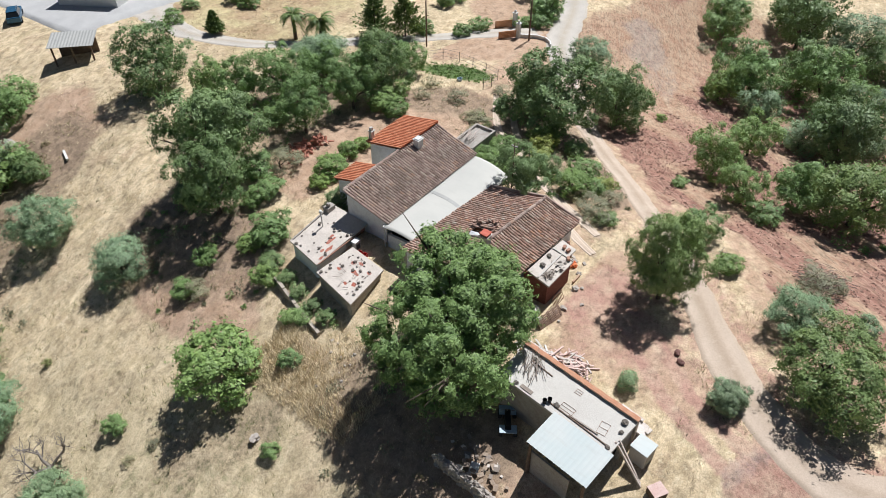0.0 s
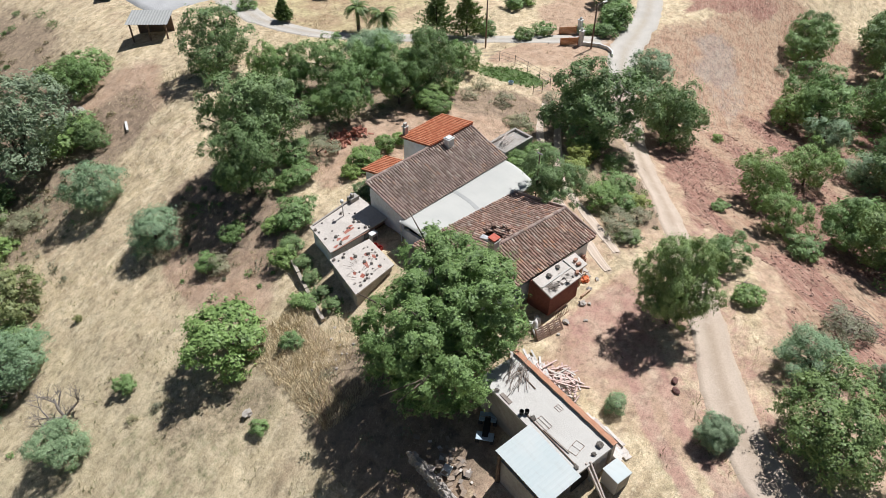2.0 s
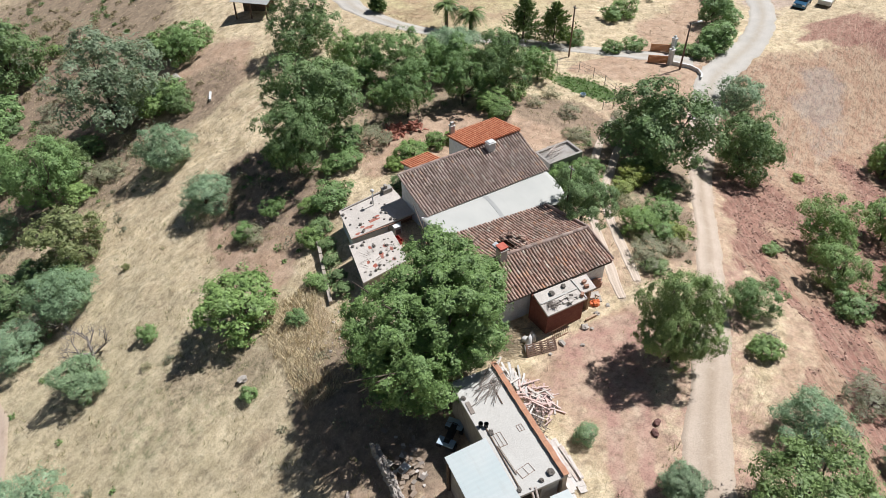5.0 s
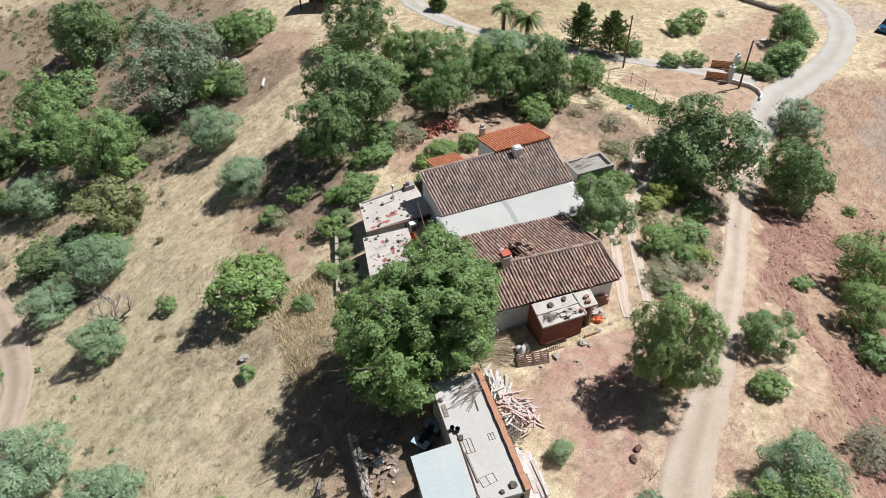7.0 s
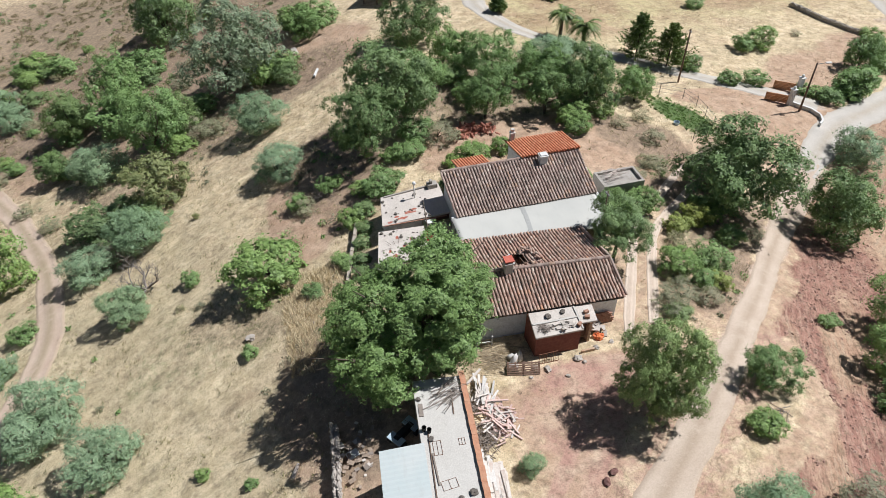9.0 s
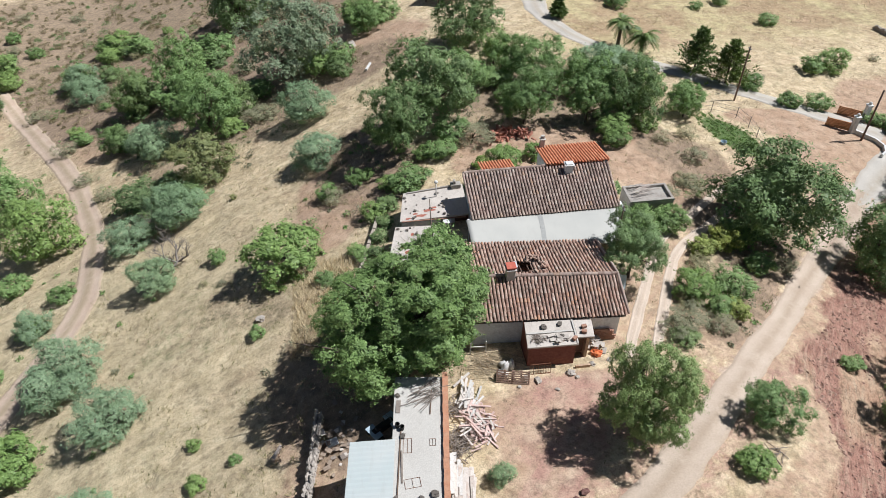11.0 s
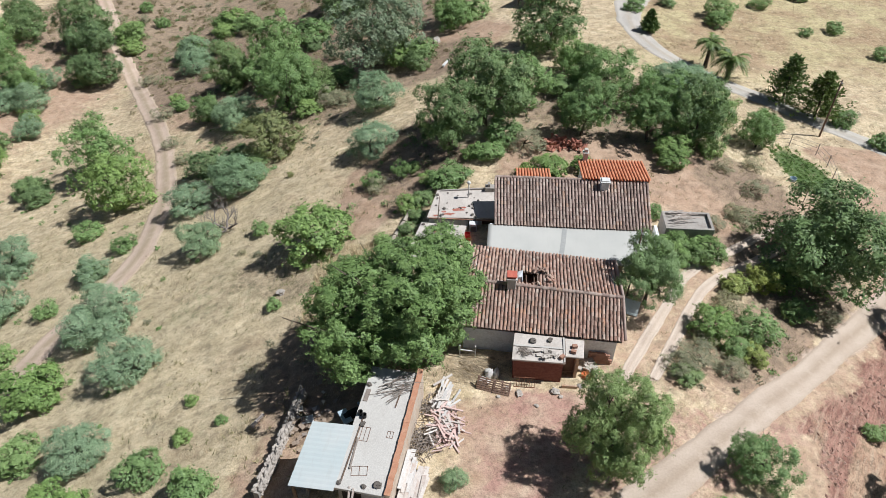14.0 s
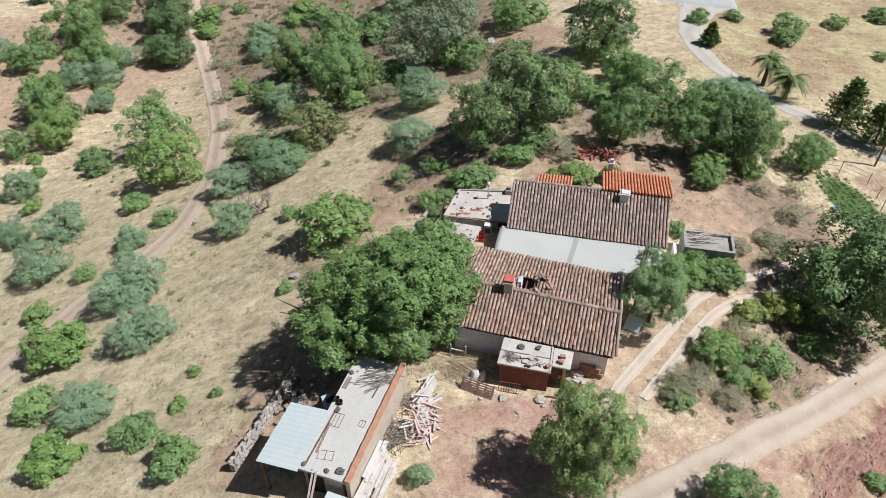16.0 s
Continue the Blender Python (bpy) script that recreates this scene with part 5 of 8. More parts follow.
# back rooms under new red tiles
m = M(HO)
wall(m, (43.5, 32.45), (43.5, 29.06), 0.3, -0.6, 3.50, 4.24)
wall(m, (48.05, 29.06), (48.05, 32.45), 0.3, -0.6, 4.24, 3.50)
wall(m, (47.747, 32.446), (43.803, 32.446), 0.3, -0.6, 3.48, 3.48)
part("back_room_wall", m, WHITEWASH, house, "pale bluish whitewashed back room")
m = M(HO)
wall(m, (38.65, 31.45), (38.65, 29.06), 0.25, -0.8, 3.12, 3.88)
wall(m, (40.85, 29.06), (40.85, 31.45), 0.25, -0.6, 3.88, 3.12)
wall(m, (40.597, 31.446), (38.903, 31.446), 0.25, -0.8, 3.10, 3.10)
part("back_room_wall", m, WHITEWASH, house, "small whitewashed pantry")
# chimneys
m = M(HO)
m.box(44.53, 45.13, 28.2, 28.72, 3.7, 4.62)
part("chimney", m, WHITE_PAINT, house, "squat white chimney", 0.03)
m = M(HO)
m.box(44.47, 45.19, 28.14, 28.78, 4.622, 4.72)
m.box(44.56, 45.10, 28.22, 28.70, 4.72, 4.80)
part("chimney_cap", m, WHITE_PAINT, house, "white slab cap", 0.02)
m = M(HO)
m.box(43.62, 43.98, 32.36, 32.68, 3.3, 4.35)
m.box(43.56, 44.04, 32.30, 32.74, 4.35, 4.42)
m.box(43.66, 43.94, 32.40, 32.64, 4.42, 4.7)
part("chimney", m, CONCRETE, house, "thin grey block chimney", 0.02)
# pale sheet roof over the yard between the two houses
WS = [(36.45, 24.98, 2.94), (36.42, 23.6, 3.17), (36.38, 22.1, 3.10)]
WE = [(47.75, 25.02, 2.92), (47.4, 22.98, 3.15), (46.9, 21.05, 3.02)]
def sheet_at(a, v):
    """A place on the arched sheet: a along it, v across it from the house's eave."""
    w = [Vector(p).lerp(Vector(q), a) for p, q in zip(WS, WE)]
    k = w[0] * (1 - v) ** 2 + (w[1] * 2 - (w[0] + w[2]) * 0.5) * 2 * v * (1 - v) + w[2] * v ** 2
    k.z += 0.012 * math.sin(a * 9 + v * 2) - 0.03 * max(0.0, (v - 0.85) / 0.15) ** 2
    return k


def sheet_strip(a0, a1, cuts, lift_by, thick):
    m, rows = M(HO), 13
    top = [sheet_at(a0 + (a1 - a0) * i / cuts, j / (rows - 1)) + Vector((0, 0, lift_by + 0.004 * (i % 2))) for i in range(cuts + 1) for j in range(rows)]
    n = len(top)
    f = []
    for i in range(cuts):
        for j in range(rows - 1):
            q = (i * rows + j, i * rows + j + 1, (i + 1) * rows + j + 1, (i + 1) * rows + j)
            f += [q, tuple(n + k for k in q[::-1])]
    for j in range(rows - 1):
        f += [(j, n + j, n + j + 1, j + 1), (cuts * rows + j + 1, n + cuts * rows + j + 1, n + cuts * rows + j, cuts * rows + j)]
    for i in range(cuts):
        f += [((i + 1) * rows, n + (i + 1) * rows, n + i * rows, i * rows), ((i + 1) * rows - 1, n + (i + 1) * rows - 1, n + (i + 2) * rows - 1, (i + 2) * rows - 1)]
    return m.add(top + [p - Vector((0, 0, thick)) for p in top], f)


part("sheet_roof", sheet_strip(0.0, 1.0, 34, 0.0, 0.04), SHEET_WHITE, house, "pale painted sheet roof with a soft crest", smooth=True)
part("roof_patch", sheet_strip(0.464, 0.494, 1, 0.012, 0.004), SHEET_GREY, house, "grey translucent strip in the sheet roof")
m = M(HO)
wall(m, (36.85, 24.95), (36.85, 22.35), 0.2, -0.4, 2.05, 2.25)
m.box(36.85, 37.05, 22.35, 22.75, 2.2, 3.0)
part("end_wall", m, WHITEWASH, house, "whitewashed yard wall with an open gap above")
# near-black sheet added as the deep shade behind the wall's open gap
m = M(HO)
m.box(37.6, 37.7, 22.4, 25.2, 0.0, 2.85)
part("shaded_screen", m, DARK, house)
m = M(HO)
m.tube([(36.7, 25.1, 2.85), (36.7, 25.12, 0.2)], [0.05, 0.05], 6)
m.tube([(36.9, 25.12, 2.82), (36.55, 25.1, 2.88)], [0.06, 0.06], 6)
part("drainpipe", m, WHITE_PAINT, house, "white plastic drainpipe")
m = M(HO)
m.box(47.3, 47.55, 22.0, 25.1, 0.0, 2.6)
part("end_wall", m, RENDER_GREY, house, "grey rendered yard wall")
m = M(HO)
m.box(48.0, 48.9, 24.8, 25.0, 0.0, 1.9)
m.box(48.75, 48.95, 24.9, 27.2, 0.0, 1.7)
part("garden_wall", m, WHITEWASH, house, "low stained whitewashed garden wall")

# ---- old lower building ----
LO = (40.0, 17.0, 1.2)
low = thing("old_farm_building", LO, "old whitewashed farm building with a sagging barrel-tile roof", "house")
m = M(LO)
wall(m, (35.15, 14.75), (44.3, 14.1), 0.4, 0.2, 3.68, 3.68)
part("wall", m, WHITEWASH, low, "stained whitewashed front wall")
m = M(LO)
wall(m, (44.3, 14.1), (44.55, 16.75), 0.35, 0.2, 3.68, 4.36)
wall(m, (44.55, 16.75), (44.85, 21.5), 0.35, 0.2, 4.36, 2.95)
part("wall", m, WHITEWASH, low, "whitewashed gable wall")
m = M(LO)
wall(m, (35.5, 22.2), (35.35, 17.5), 0.35, -0.4, 3.0, 4.38)
wall(m, (35.35, 17.5), (35.15, 14.75), 0.35, -0.4, 4.38, 3.68)
part("wall", m, WHITEWASH, low, "whitewashed gable wall")
m = M(LO)
wall(m, (44.85, 21.6), (35.5, 22.3), 0.3, 0.0, 2.98, 2.98)
part("wall", m, RENDER_GREY, low, "grey rear wall")
ridge_tiles(low, (35.1, 17.62, 4.5), (44.72, 16.66, 4.48), LO, TILE_PIECE, 24, 0.14)
m = M(LO)
m.tube([(44.66, 13.8, 3.86), (44.78, 16.7, 4.54)], [0.09, 0.09], 6)
m.tube([(44.78, 16.7, 4.54), (45.05, 21.5, 3.12)], [0.09, 0.09], 6)
part("verge", m, TILE_JOINED, low, "mortared verge tiles", smooth=True)
m = M(LO)
m.box(37.70, 38.24, 16.95, 17.5, 4.0, 5.25)
m.box(37.63, 38.31, 16.88, 17.57, 5.25, 5.33)
part("chimney", m, CONCRETE, low, "grey rendered chimney stack", 0.03)
m = M(LO)
m.box(37.72, 38.22, 16.97, 17.48, 5.33, 5.44)
m.box(37.66, 38.28, 16.92, 17.53, 5.44, 5.52)
part("chimney_cap", m, RED_CAP, low, "red painted chimney cap", 0.02)
m = M(LO)
m.prism([(38.42, 18.0, 3.9), (38.72, 18.0, 3.9), (38.72, 18.9, 3.6), (38.42, 18.9, 3.6)], [(38.42, 18.0, 4.5), (38.64, 18.0, 4.55), (38.72, 18.9, 4.3), (38.42, 18.9, 4.15)])
part("plaster_stub", m, WHITEWASH, low, "broken plastered wall stub in the roof hole")
m = M(LO)
m.box(38.2, 40.4, 17.2, 19.9, 2.9, 3.0)
for x in (38.2, 40.3):
    m.prism([(x, 17.3, 3.0), (x + 0.1, 17.3, 3.0), (x + 0.1, 19.9, 3.0), (x, 19.9, 3.0)], [(x, 17.3, 4.15), (x + 0.1, 17.3, 4.15), (x + 0.1, 19.9, 3.40), (x, 19.9, 3.40)])
m.box(38.3, 40.3, 19.8, 19.9, 3.0, 3.42)
part("attic", m, RAW_BRICK, low, "bare brick inside of the attic")
for k in range(2):
    m = M(LO)
    m.tube([(38.95 + 0.5 * k, 17.4, 4.2), (39.0 + 0.5 * k, 19.5, 3.52)], [0.04, 0.035], 5)
    part("rafter", m, WOOD_DARK, low, "bare rafter in the roof hole")
# loose broken tiles round the roof's hole
debris = thing("tile_debris", (39.6, 18.4, 4.12), "broken orange roof tiles lying round the hole in the roof", "tiles")
rng = random.Random(31)
v, f = half_pipe(0.34, 0.10, 0.085)
broken = bpy.data.meshes.new("broken_tile")
broken.from_pydata(v, [], f)
broken.materials.append(WARM_PIECE)
for i in range(22):
    a = rng.uniform(-2.0, 2.0)
    x, y = 39.75 + math.cos(a) * rng.uniform(0.5, 0.95), 18.3 + math.sin(a) * rng.uniform(0.8, 1.15)
    t = new("broken_tile", broken)
    t.parent = debris
    t.matrix_basis = pose(x - 39.6, y - 18.4, 4.54 - 0.302 * (y - 17.2) + rng.uniform(0.02, 0.16) - 4.12, rng.uniform(-50, 50), rng.uniform(-50, 50), rng.uniform(0, 360))
# repaired end bay with exposed brick
m = M(LO)
for j in range(9):
    for i in range(8 - (j // 4)):
        x = 42.75 + i * 0.175 + (j % 2) * 0.08
        m.box(x, x + 0.16, 14.02 - 0.07 * (x - 42.3), 14.14 - 0.07 * (x - 42.3), 1.45 + j * 0.105, 1.53 + j * 0.105)
part("brick_patch", m, RAW_BRICK, low, "patch of bare red brick")

# ---- brick outhouse against the front ----
BO = (40.0, 12.9, 1.6)
out = thing("brick_outhouse", BO, "small brick outhouse with a concrete slab roof", "outbuilding")
m = M(BO)
wall(m, (38.2, 12.42), (41.05, 12.34), 0.2, 0.9, 3.33, 3.33)
wall(m, (38.2, 14.2), (38.2, 12.42), 0.2, 0.9, 3.66, 3.33)
wall(m, (41.05, 12.34), (41.05, 14.0), 0.2, 0.9, 3.33, 3.62)
part("wall", m, BRICK_WALL, out, "dark red brick wall")
m = M(BO)
wall(m, (41.1, 13.2), (41.95, 13.15), 0.15, 0.9, 3.5, 3.5)
wall(m, (42.0, 12.75), (42.0, 13.9), 0.18, 0.9, 3.4, 3.5)
m.box(41.1, 42.0, 11.9, 12.02, 1.4, 1.72)
part("porch_wall", m, ORANGE_RENDER, out, "ochre rendered porch")
m = M(BO)
m.box(41.2, 41.8, 13.08, 13.13, 1.65, 3.3)
part("door", m, DOOR_BROWN, out, "closed brown plank door")
m = M(BO)
m.prism([(38.05, 12.25, 3.33), (41.14, 12.17, 3.32), (41.15, 13.85, 3.62), (38.2, 14.0, 3.66)], [(38.05, 12.25, 3.47), (41.14, 12.17, 3.46), (41.15, 13.85, 3.76), (38.2, 14.0, 3.80)])
part("slab_roof", m, SLAB, out, "pale concrete slab roof", 0.03)
m = M(BO)
m.prism([(41.16, 12.62, 3.40), (42.2, 12.58, 3.38), (42.3, 13.75, 3.58), (41.17, 13.83, 3.60)], [(41.16, 12.62, 3.53), (42.2, 12.58, 3.51), (42.3, 13.75, 3.72), (41.17, 13.83, 3.74)])
part("slab_roof", m, SLAB, out, "pale concrete porch slab", 0.03)
m = M(BO)
m.prism([(38.2, 13.1, 3.55), (41.0, 13.02, 3.55), (41.0, 13.12, 3.55), (38.2, 13.2, 3.55)], [(38.2, 13.1, 3.70), (41.0, 13.02, 3.69), (41.0, 13.12, 3.71), (38.2, 13.2, 3.72)])
m.prism([(41.04, 12.2, 3.40), (41.13, 12.2, 3.40), (41.13, 13.8, 3.68), (41.04, 13.8, 3.68)], [(41.04, 12.2, 3.53), (41.13, 12.2, 3.53), (41.13, 13.8, 3.83), (41.04, 13.8, 3.83)])
part("kerb", m, CONCRETE, out, "low concrete kerb on the slab")

# ---- flat-roofed annexes ----
AO = (34.4, 28.9, -0.2)
ann = thing("flat_roofed_annex", AO, "whitewashed annex with a flat screed roof strewn with stones", "outbuilding")
A = [(32.35, 30.5, 1.62), (31.8, 27.25, 1.46), (37.08, 27.12, 1.80), (37.08, 30.75, 1.92)]
m = M(AO)
m.prism([Vector(p) - Vector((0, 0, 0.16)) for p in A], [Vector(p) for p in A])
part("roof_slab", m, SLAB, ann, "pale screed roof with red patches", 0.02)
m = M(AO)
wall(m, (32.5, 30.35), (31.95, 27.4), 0.3, -2.2, 1.5, 1.32)
wall(m, (31.95, 27.4), (34.9, 27.32), 0.3, -2.0, 1.32, 1.45)
wall(m, (37.0, 30.6), (32.5, 30.35), 0.3, -1.6, 1.75, 1.5)
part("wall", m, WHITEWASH, ann, "bluish whitewashed wall")
m = M(AO)
m.box(35.0, 36.0, 27.36, 27.42, 0.0, 1.55)
part("panel", m, WHITE_PAINT, ann, "grey-white door panel")
m = M(AO)
m.box(36.0, 37.08, 27.5, 27.56, 0.0, 1.6)
part("door", m, DOOR_BROWN, ann, "open dark brown doorway")
m = M(AO)
m.box(31.95, 36.8, 27.12, 27.2, 1.46, 1.52)
part("roof_edge", m, RAW_BRICK, ann, "broken reddish roof edge")
m = M(AO)
wall(m, (36.9, 30.55), (32.6, 30.32), -0.12, 1.6, 2.05, 1.72)
part("parapet", m, RENDER_GREY, ann, "low crumbling parapet")
m = M(AO)
m.tube([(34.86, 29.6, 1.75), (34.86, 29.6, 3.05)], [0.045, 0.045], 7)
m.tube([(34.86, 29.6, 3.05), (34.86, 29.6, 3.11), (34.86, 29.6, 3.25)], [0.12, 0.16, 0.11], 8)
part("vent_pipe", m, WHITE_PAINT, ann, "white vent pipe with a cowl", smooth=True)
m = M(AO)
m.box(36.1, 36.9, 30.2, 30.75, 1.85, 2.25)
m.box(36.3, 36.5, 30.3, 30.6, 2.25, 2.55)
part("roof_block", m, RENDER_GREY, ann, "broken masonry stub", 0.04)

CO = (32.8, 24.9, -0.4)
ann2 = thing("flat_roofed_annex", CO, "lower annex with a flat screed roof covered in stones and sticks", "outbuilding")
B = [(31.42, 26.92, 1.24), (30.55, 22.82, 1.30), (34.35, 23.2, 1.40), (34.85, 26.6, 1.36)]
m = M(CO)
m.prism([Vector(p) - Vector((0, 0, 0.15)) for p in B], [Vector(p) for p in B])
part("roof_slab", m, SLAB, ann2, "pale cracked screed roof", 0.02)
m = M(CO)
wall(m, (31.55, 26.8), (30.7, 22.95), 0.3, -2.6, 1.1, 1.15)
wall(m, (30.7, 22.95), (34.2, 23.35), 0.3, -2.4, 1.15, 1.22)
wall(m, (34.2, 23.35), (34.7, 26.5), 0.3, -1.4, 1.22, 1.2)
wall(m, (34.7, 26.5), (31.55, 26.8), 0.3, -1.4, 1.2, 1.1)
part("wall", m, RENDER_GREY, ann2, "rough grey-brown rendered wall")

# ---- shed with a concrete roof ----
shed = thing("concrete_shed", (32.0, 3.1, 1.65), "long shed with a flat concrete roof and an ochre parapet", "outbuilding", turn=-6.8)
m = M()
m.box(-2.75, -0.09, 0.0, 7.6, 1.9, 2.08)
part("roof_slab", m, CONCRETE, shed, "pale stained concrete roof", 0.02)
m = M()
m.box(-0.09, 0.16, 0.0, 7.75, -1.0, 2.22)
part("parapet_wall", m, CREAM_RENDER, shed, "pale cream wall with rusty orange runs", 0.02)
m = M()
m.box(-2.65, -2.4, 0.4, 7.45, -1.5, 1.9)
m.box(-2.4, -0.3, 7.2, 7.45, -1.2, 1.9)
m.box(-1.3, -0.3, 0.05, 0.25, -1.0, 1.9)
part("wall", m, RENDER_GREY, shed, "grey rendered shed wall")
# near-black board in the front opening, coloured as the shade inside the shed
m = M()
m.box(-2.4, -0.35, 0.3, 0.34, -1.0, 1.85)
part("shaded_opening", m, DARK, shed)
m = M()
n_r = 26
top = [(x, -0.2 + i * 3.8 / n_r, z + 0.028 * (i % 2)) for i in range(n_r + 1) for x, z in ((-4.95, 1.86), (-2.6, 2.11))]
k = len(top)
m.add(top + [(x, y, z - 0.03) for x, y, z in top], [(2 * i, 2 * i + 1, 2 * i + 3, 2 * i + 2) for i in range(n_r)] + [(k + 2 * i + 2, k + 2 * i + 3, k + 2 * i + 1, k + 2 * i) for i in range(n_r)] + [(2 * i + 2, k + 2 * i + 2, k + 2 * i, 2 * i) for i in range(n_r)])
part("tin_roof", m, TIN, shed, "pale blue-grey corrugated tin sheet")
m = M()
m.tube([(-4.98, -0.1, 1.78), (-2.6, -0.1, 2.03)], [0.05, 0.05], 6)
m.tube([(-4.98, 3.5, 1.78), (-2.6, 3.5, 2.03)], [0.05, 0.05], 6)
m.tube([(-4.85, -0.1, 1.78), (-4.85, 3.5, 1.78)], [0.045, 0.045], 6)
part("roof_beam", m, WOOD_DARK, shed, "dark timber beams")
for y in (0.0, 3.4):
    m = M()
    m.tube([(-4.75, y, -1.6), (-4.8, y, 0.1), (-4.82, y, 1.80)], [0.13, 0.11, 0.09], 7)
    part("post", m, WOOD_DARK, shed)
m = M()
m.box(-4.7, -4.6, 0.9, 3.4, -1.5, 0.9)
part("lean_to_wall", m, RENDER_GREY, shed, "rough grey wall under the tin roof")

# ---- yard clutter ----
def stone_mesh(seed, mat, r=(0.5, 0.4, 0.3)):
    m = M()
    m.lump((0, 0, 0), r, seed, 0.28)
    return m.mesh("stone", mat, False)


STONES = [stone_mesh(i, STONE) for i in range(4)]
DARKS = [stone_mesh(i + 10, DARK_STONE) for i in range(4)]


def stone(x, y, z, s, mesh, label, group, seed=0):
    ob = new("stone", mesh)
    ob.matrix_basis = pose(x, y, z + s * 0.2, 0, 0, seed * 77) @ Matrix.Diagonal((s, s, s * 0.9, 1))
    return tagged(ob, label, "stone", group)


def inside(poly, a, b):
    """A place on a four-cornered slab by its two fractions."""
    p = [Vector(q) for q in poly]
    return p[0].lerp(p[1], a).lerp(p[3].lerp(p[2], a), b)


rng = random.Random(4)
for i in range(26):
    p = inside(A, min(0.97, rng.betavariate(2.2, 1.2)), rng.uniform(0.03, 0.72))
    stone(p.x, p.y, p.z, rng.uniform(0.1, 0.3), DARKS[i % 4], "dark loose stone lying on the flat roof", "stones on the annex roof", i)
for i in range(34):
    p = inside(B, rng.uniform(0.05, 0.95), rng.uniform(0.05, 0.95))
    stone(p.x, p.y, p.z, rng.uniform(0.08, 0.3), (DARKS if i % 3 else STONES)[i % 4], "loose stone lying on the lower flat roof", "stones on the lower annex roof", i)


def splash(parent, o, poly, a, b, ra, rb, mat, seed, name="red_patch"):
    """A thin irregular patch of worn red screed on a slab."""
    m = M(o)
    n = 14
    ring = []
    for k in range(n):
        t = 2 * math.pi * k / n
        w = 0.7 + 0.5 * noise.noise((math.cos(t) * 1.5, math.sin(t) * 1.5, seed))
        ring.append(inside(poly, a + ra * w * math.cos(t), b + rb * w * math.sin(t)) + Vector((0, 0, 0.006)))
    m.add(ring, [tuple(range(n))])
    part(name, m, mat, parent, "worn red screed patch")


for k, (a, b, ra, rb) in enumerate(((0.74, 0.42, 0.07, 0.11), (0.80, 0.22, 0.05, 0.05), (0.88, 0.30, 0.06, 0.10), (0.66, 0.50, 0.05, 0.06), (0.93, 0.12, 0.04, 0.07))):
    splash(ann, AO, A, a, b, ra, rb, RED_PAINT, k)
for k, (a, b, ra, rb) in enumerate(((0.55, 0.55, 0.12, 0.07), (0.75, 0.35, 0.09, 0.06), (0.35, 0.7, 0.07, 0.06), (0.8, 0.75, 0.07, 0.05), (0.25, 0.4, 0.08, 0.05), (0.6, 0.25, 0.06, 0.05), (0.5, 0.8, 0.09, 0.04))):
    splash(ann2, CO, B, a, b, ra, rb, RED_PAINT, k + 9)


def sticks(name, x, y, z, n, length, spread, r, mat, label, category, seed, flat=0.12, turn=None, rise=0.25):
    """A heap of crooked sticks, each a part."""
    rng = random.Random(seed)
    ob = thing(name, (x, y, z), label, category)
    for i in range(n):
        m = M()
        a = rng.uniform(0, math.pi) if turn is None else radians(turn) + rng.gauss(0, 0.25)
        d = Vector((math.cos(a), math.sin(a), rng.uniform(-flat, flat)))
        c = Vector((rng.gauss(0, spread), rng.gauss(0, spread), rise * rng.random()))
        l = length * rng.uniform(0.55, 1.15)
        s = Vector((-d.y, d.x, 0)) * rng.uniform(-0.1, 0.1) * l
        m.tube([c - d * l / 2, c + s, c + d * l / 2], [r, r * 0.85, r * 0.5], 5)
        part("stick", m, mat, ob)
    return ob


sticks("branch_heap", 32.6, 25.0, 1.38, 14, 0.8, 0.7, 0.016, WOOD_GREY, "grey fallen branches strewn over the lower flat roof", "branches", 1, 0.03, rise=0.06)
sticks("branch_heap", 31.9, 9.5, 3.75, 34, 1.6, 0.38, 0.02, WOOD_GREY, "heap of bare sticks at the end of the shed roof", "branches", 2, 0.06, turn=25, rise=0.25)
sticks("branch_heap", 33.35, 7.6, lift(33.35, 7.6), 110, 1.1, 0.45, 0.022, WOOD_GREY, "tangled heap of dry brushwood beside the shed", "branches", 3, 0.3, rise=0.45)
sticks("branch_heap", 33.25, 9.9, lift(33.25, 9.9), 80, 1.0, 0.42, 0.022, WOOD_GREY, "tangled heap of dry brushwood beside the shed", "branches", 6, 0.3, rise=0.4)
sticks("branch_heap", 52.1, -1.7, lift(52.1, -1.7), 130, 1.3, 0.75, 0.018, WOOD_GREY, "wide heap of dry brushwood on the red field", "branches", 14, 0.25, turn=100, rise=0.5)
sticks("branch_heap", 50.4, 5.1, lift(50.4, 5.1), 9, 1.4, 0.3, 0.025, WOOD_GREY, "few fallen sticks on the red field", "branches", 15, 0.08, rise=0.1)
sticks("reed_heap", 36.0, 13.0, lift(36.0, 13.0), 220, 1.3, 0.6, 0.012, speckled("dry_reed", (0.44, 0.35, 0.24), (0.54, 0.45, 0.32), (0.32, 0.25, 0.17), 4.0, 30.0), "flattened heap of dry reeds against the wall", "reeds", 4, 0.04, turn=150, rise=0.18)
sticks("branch_heap", 50.7, 27.6, 2.23, 26, 1.5, 0.35, 0.025, WOOD_PALE, "pale sticks lying inside the open tank", "branches", 5, 0.05, turn=15, rise=0.2)


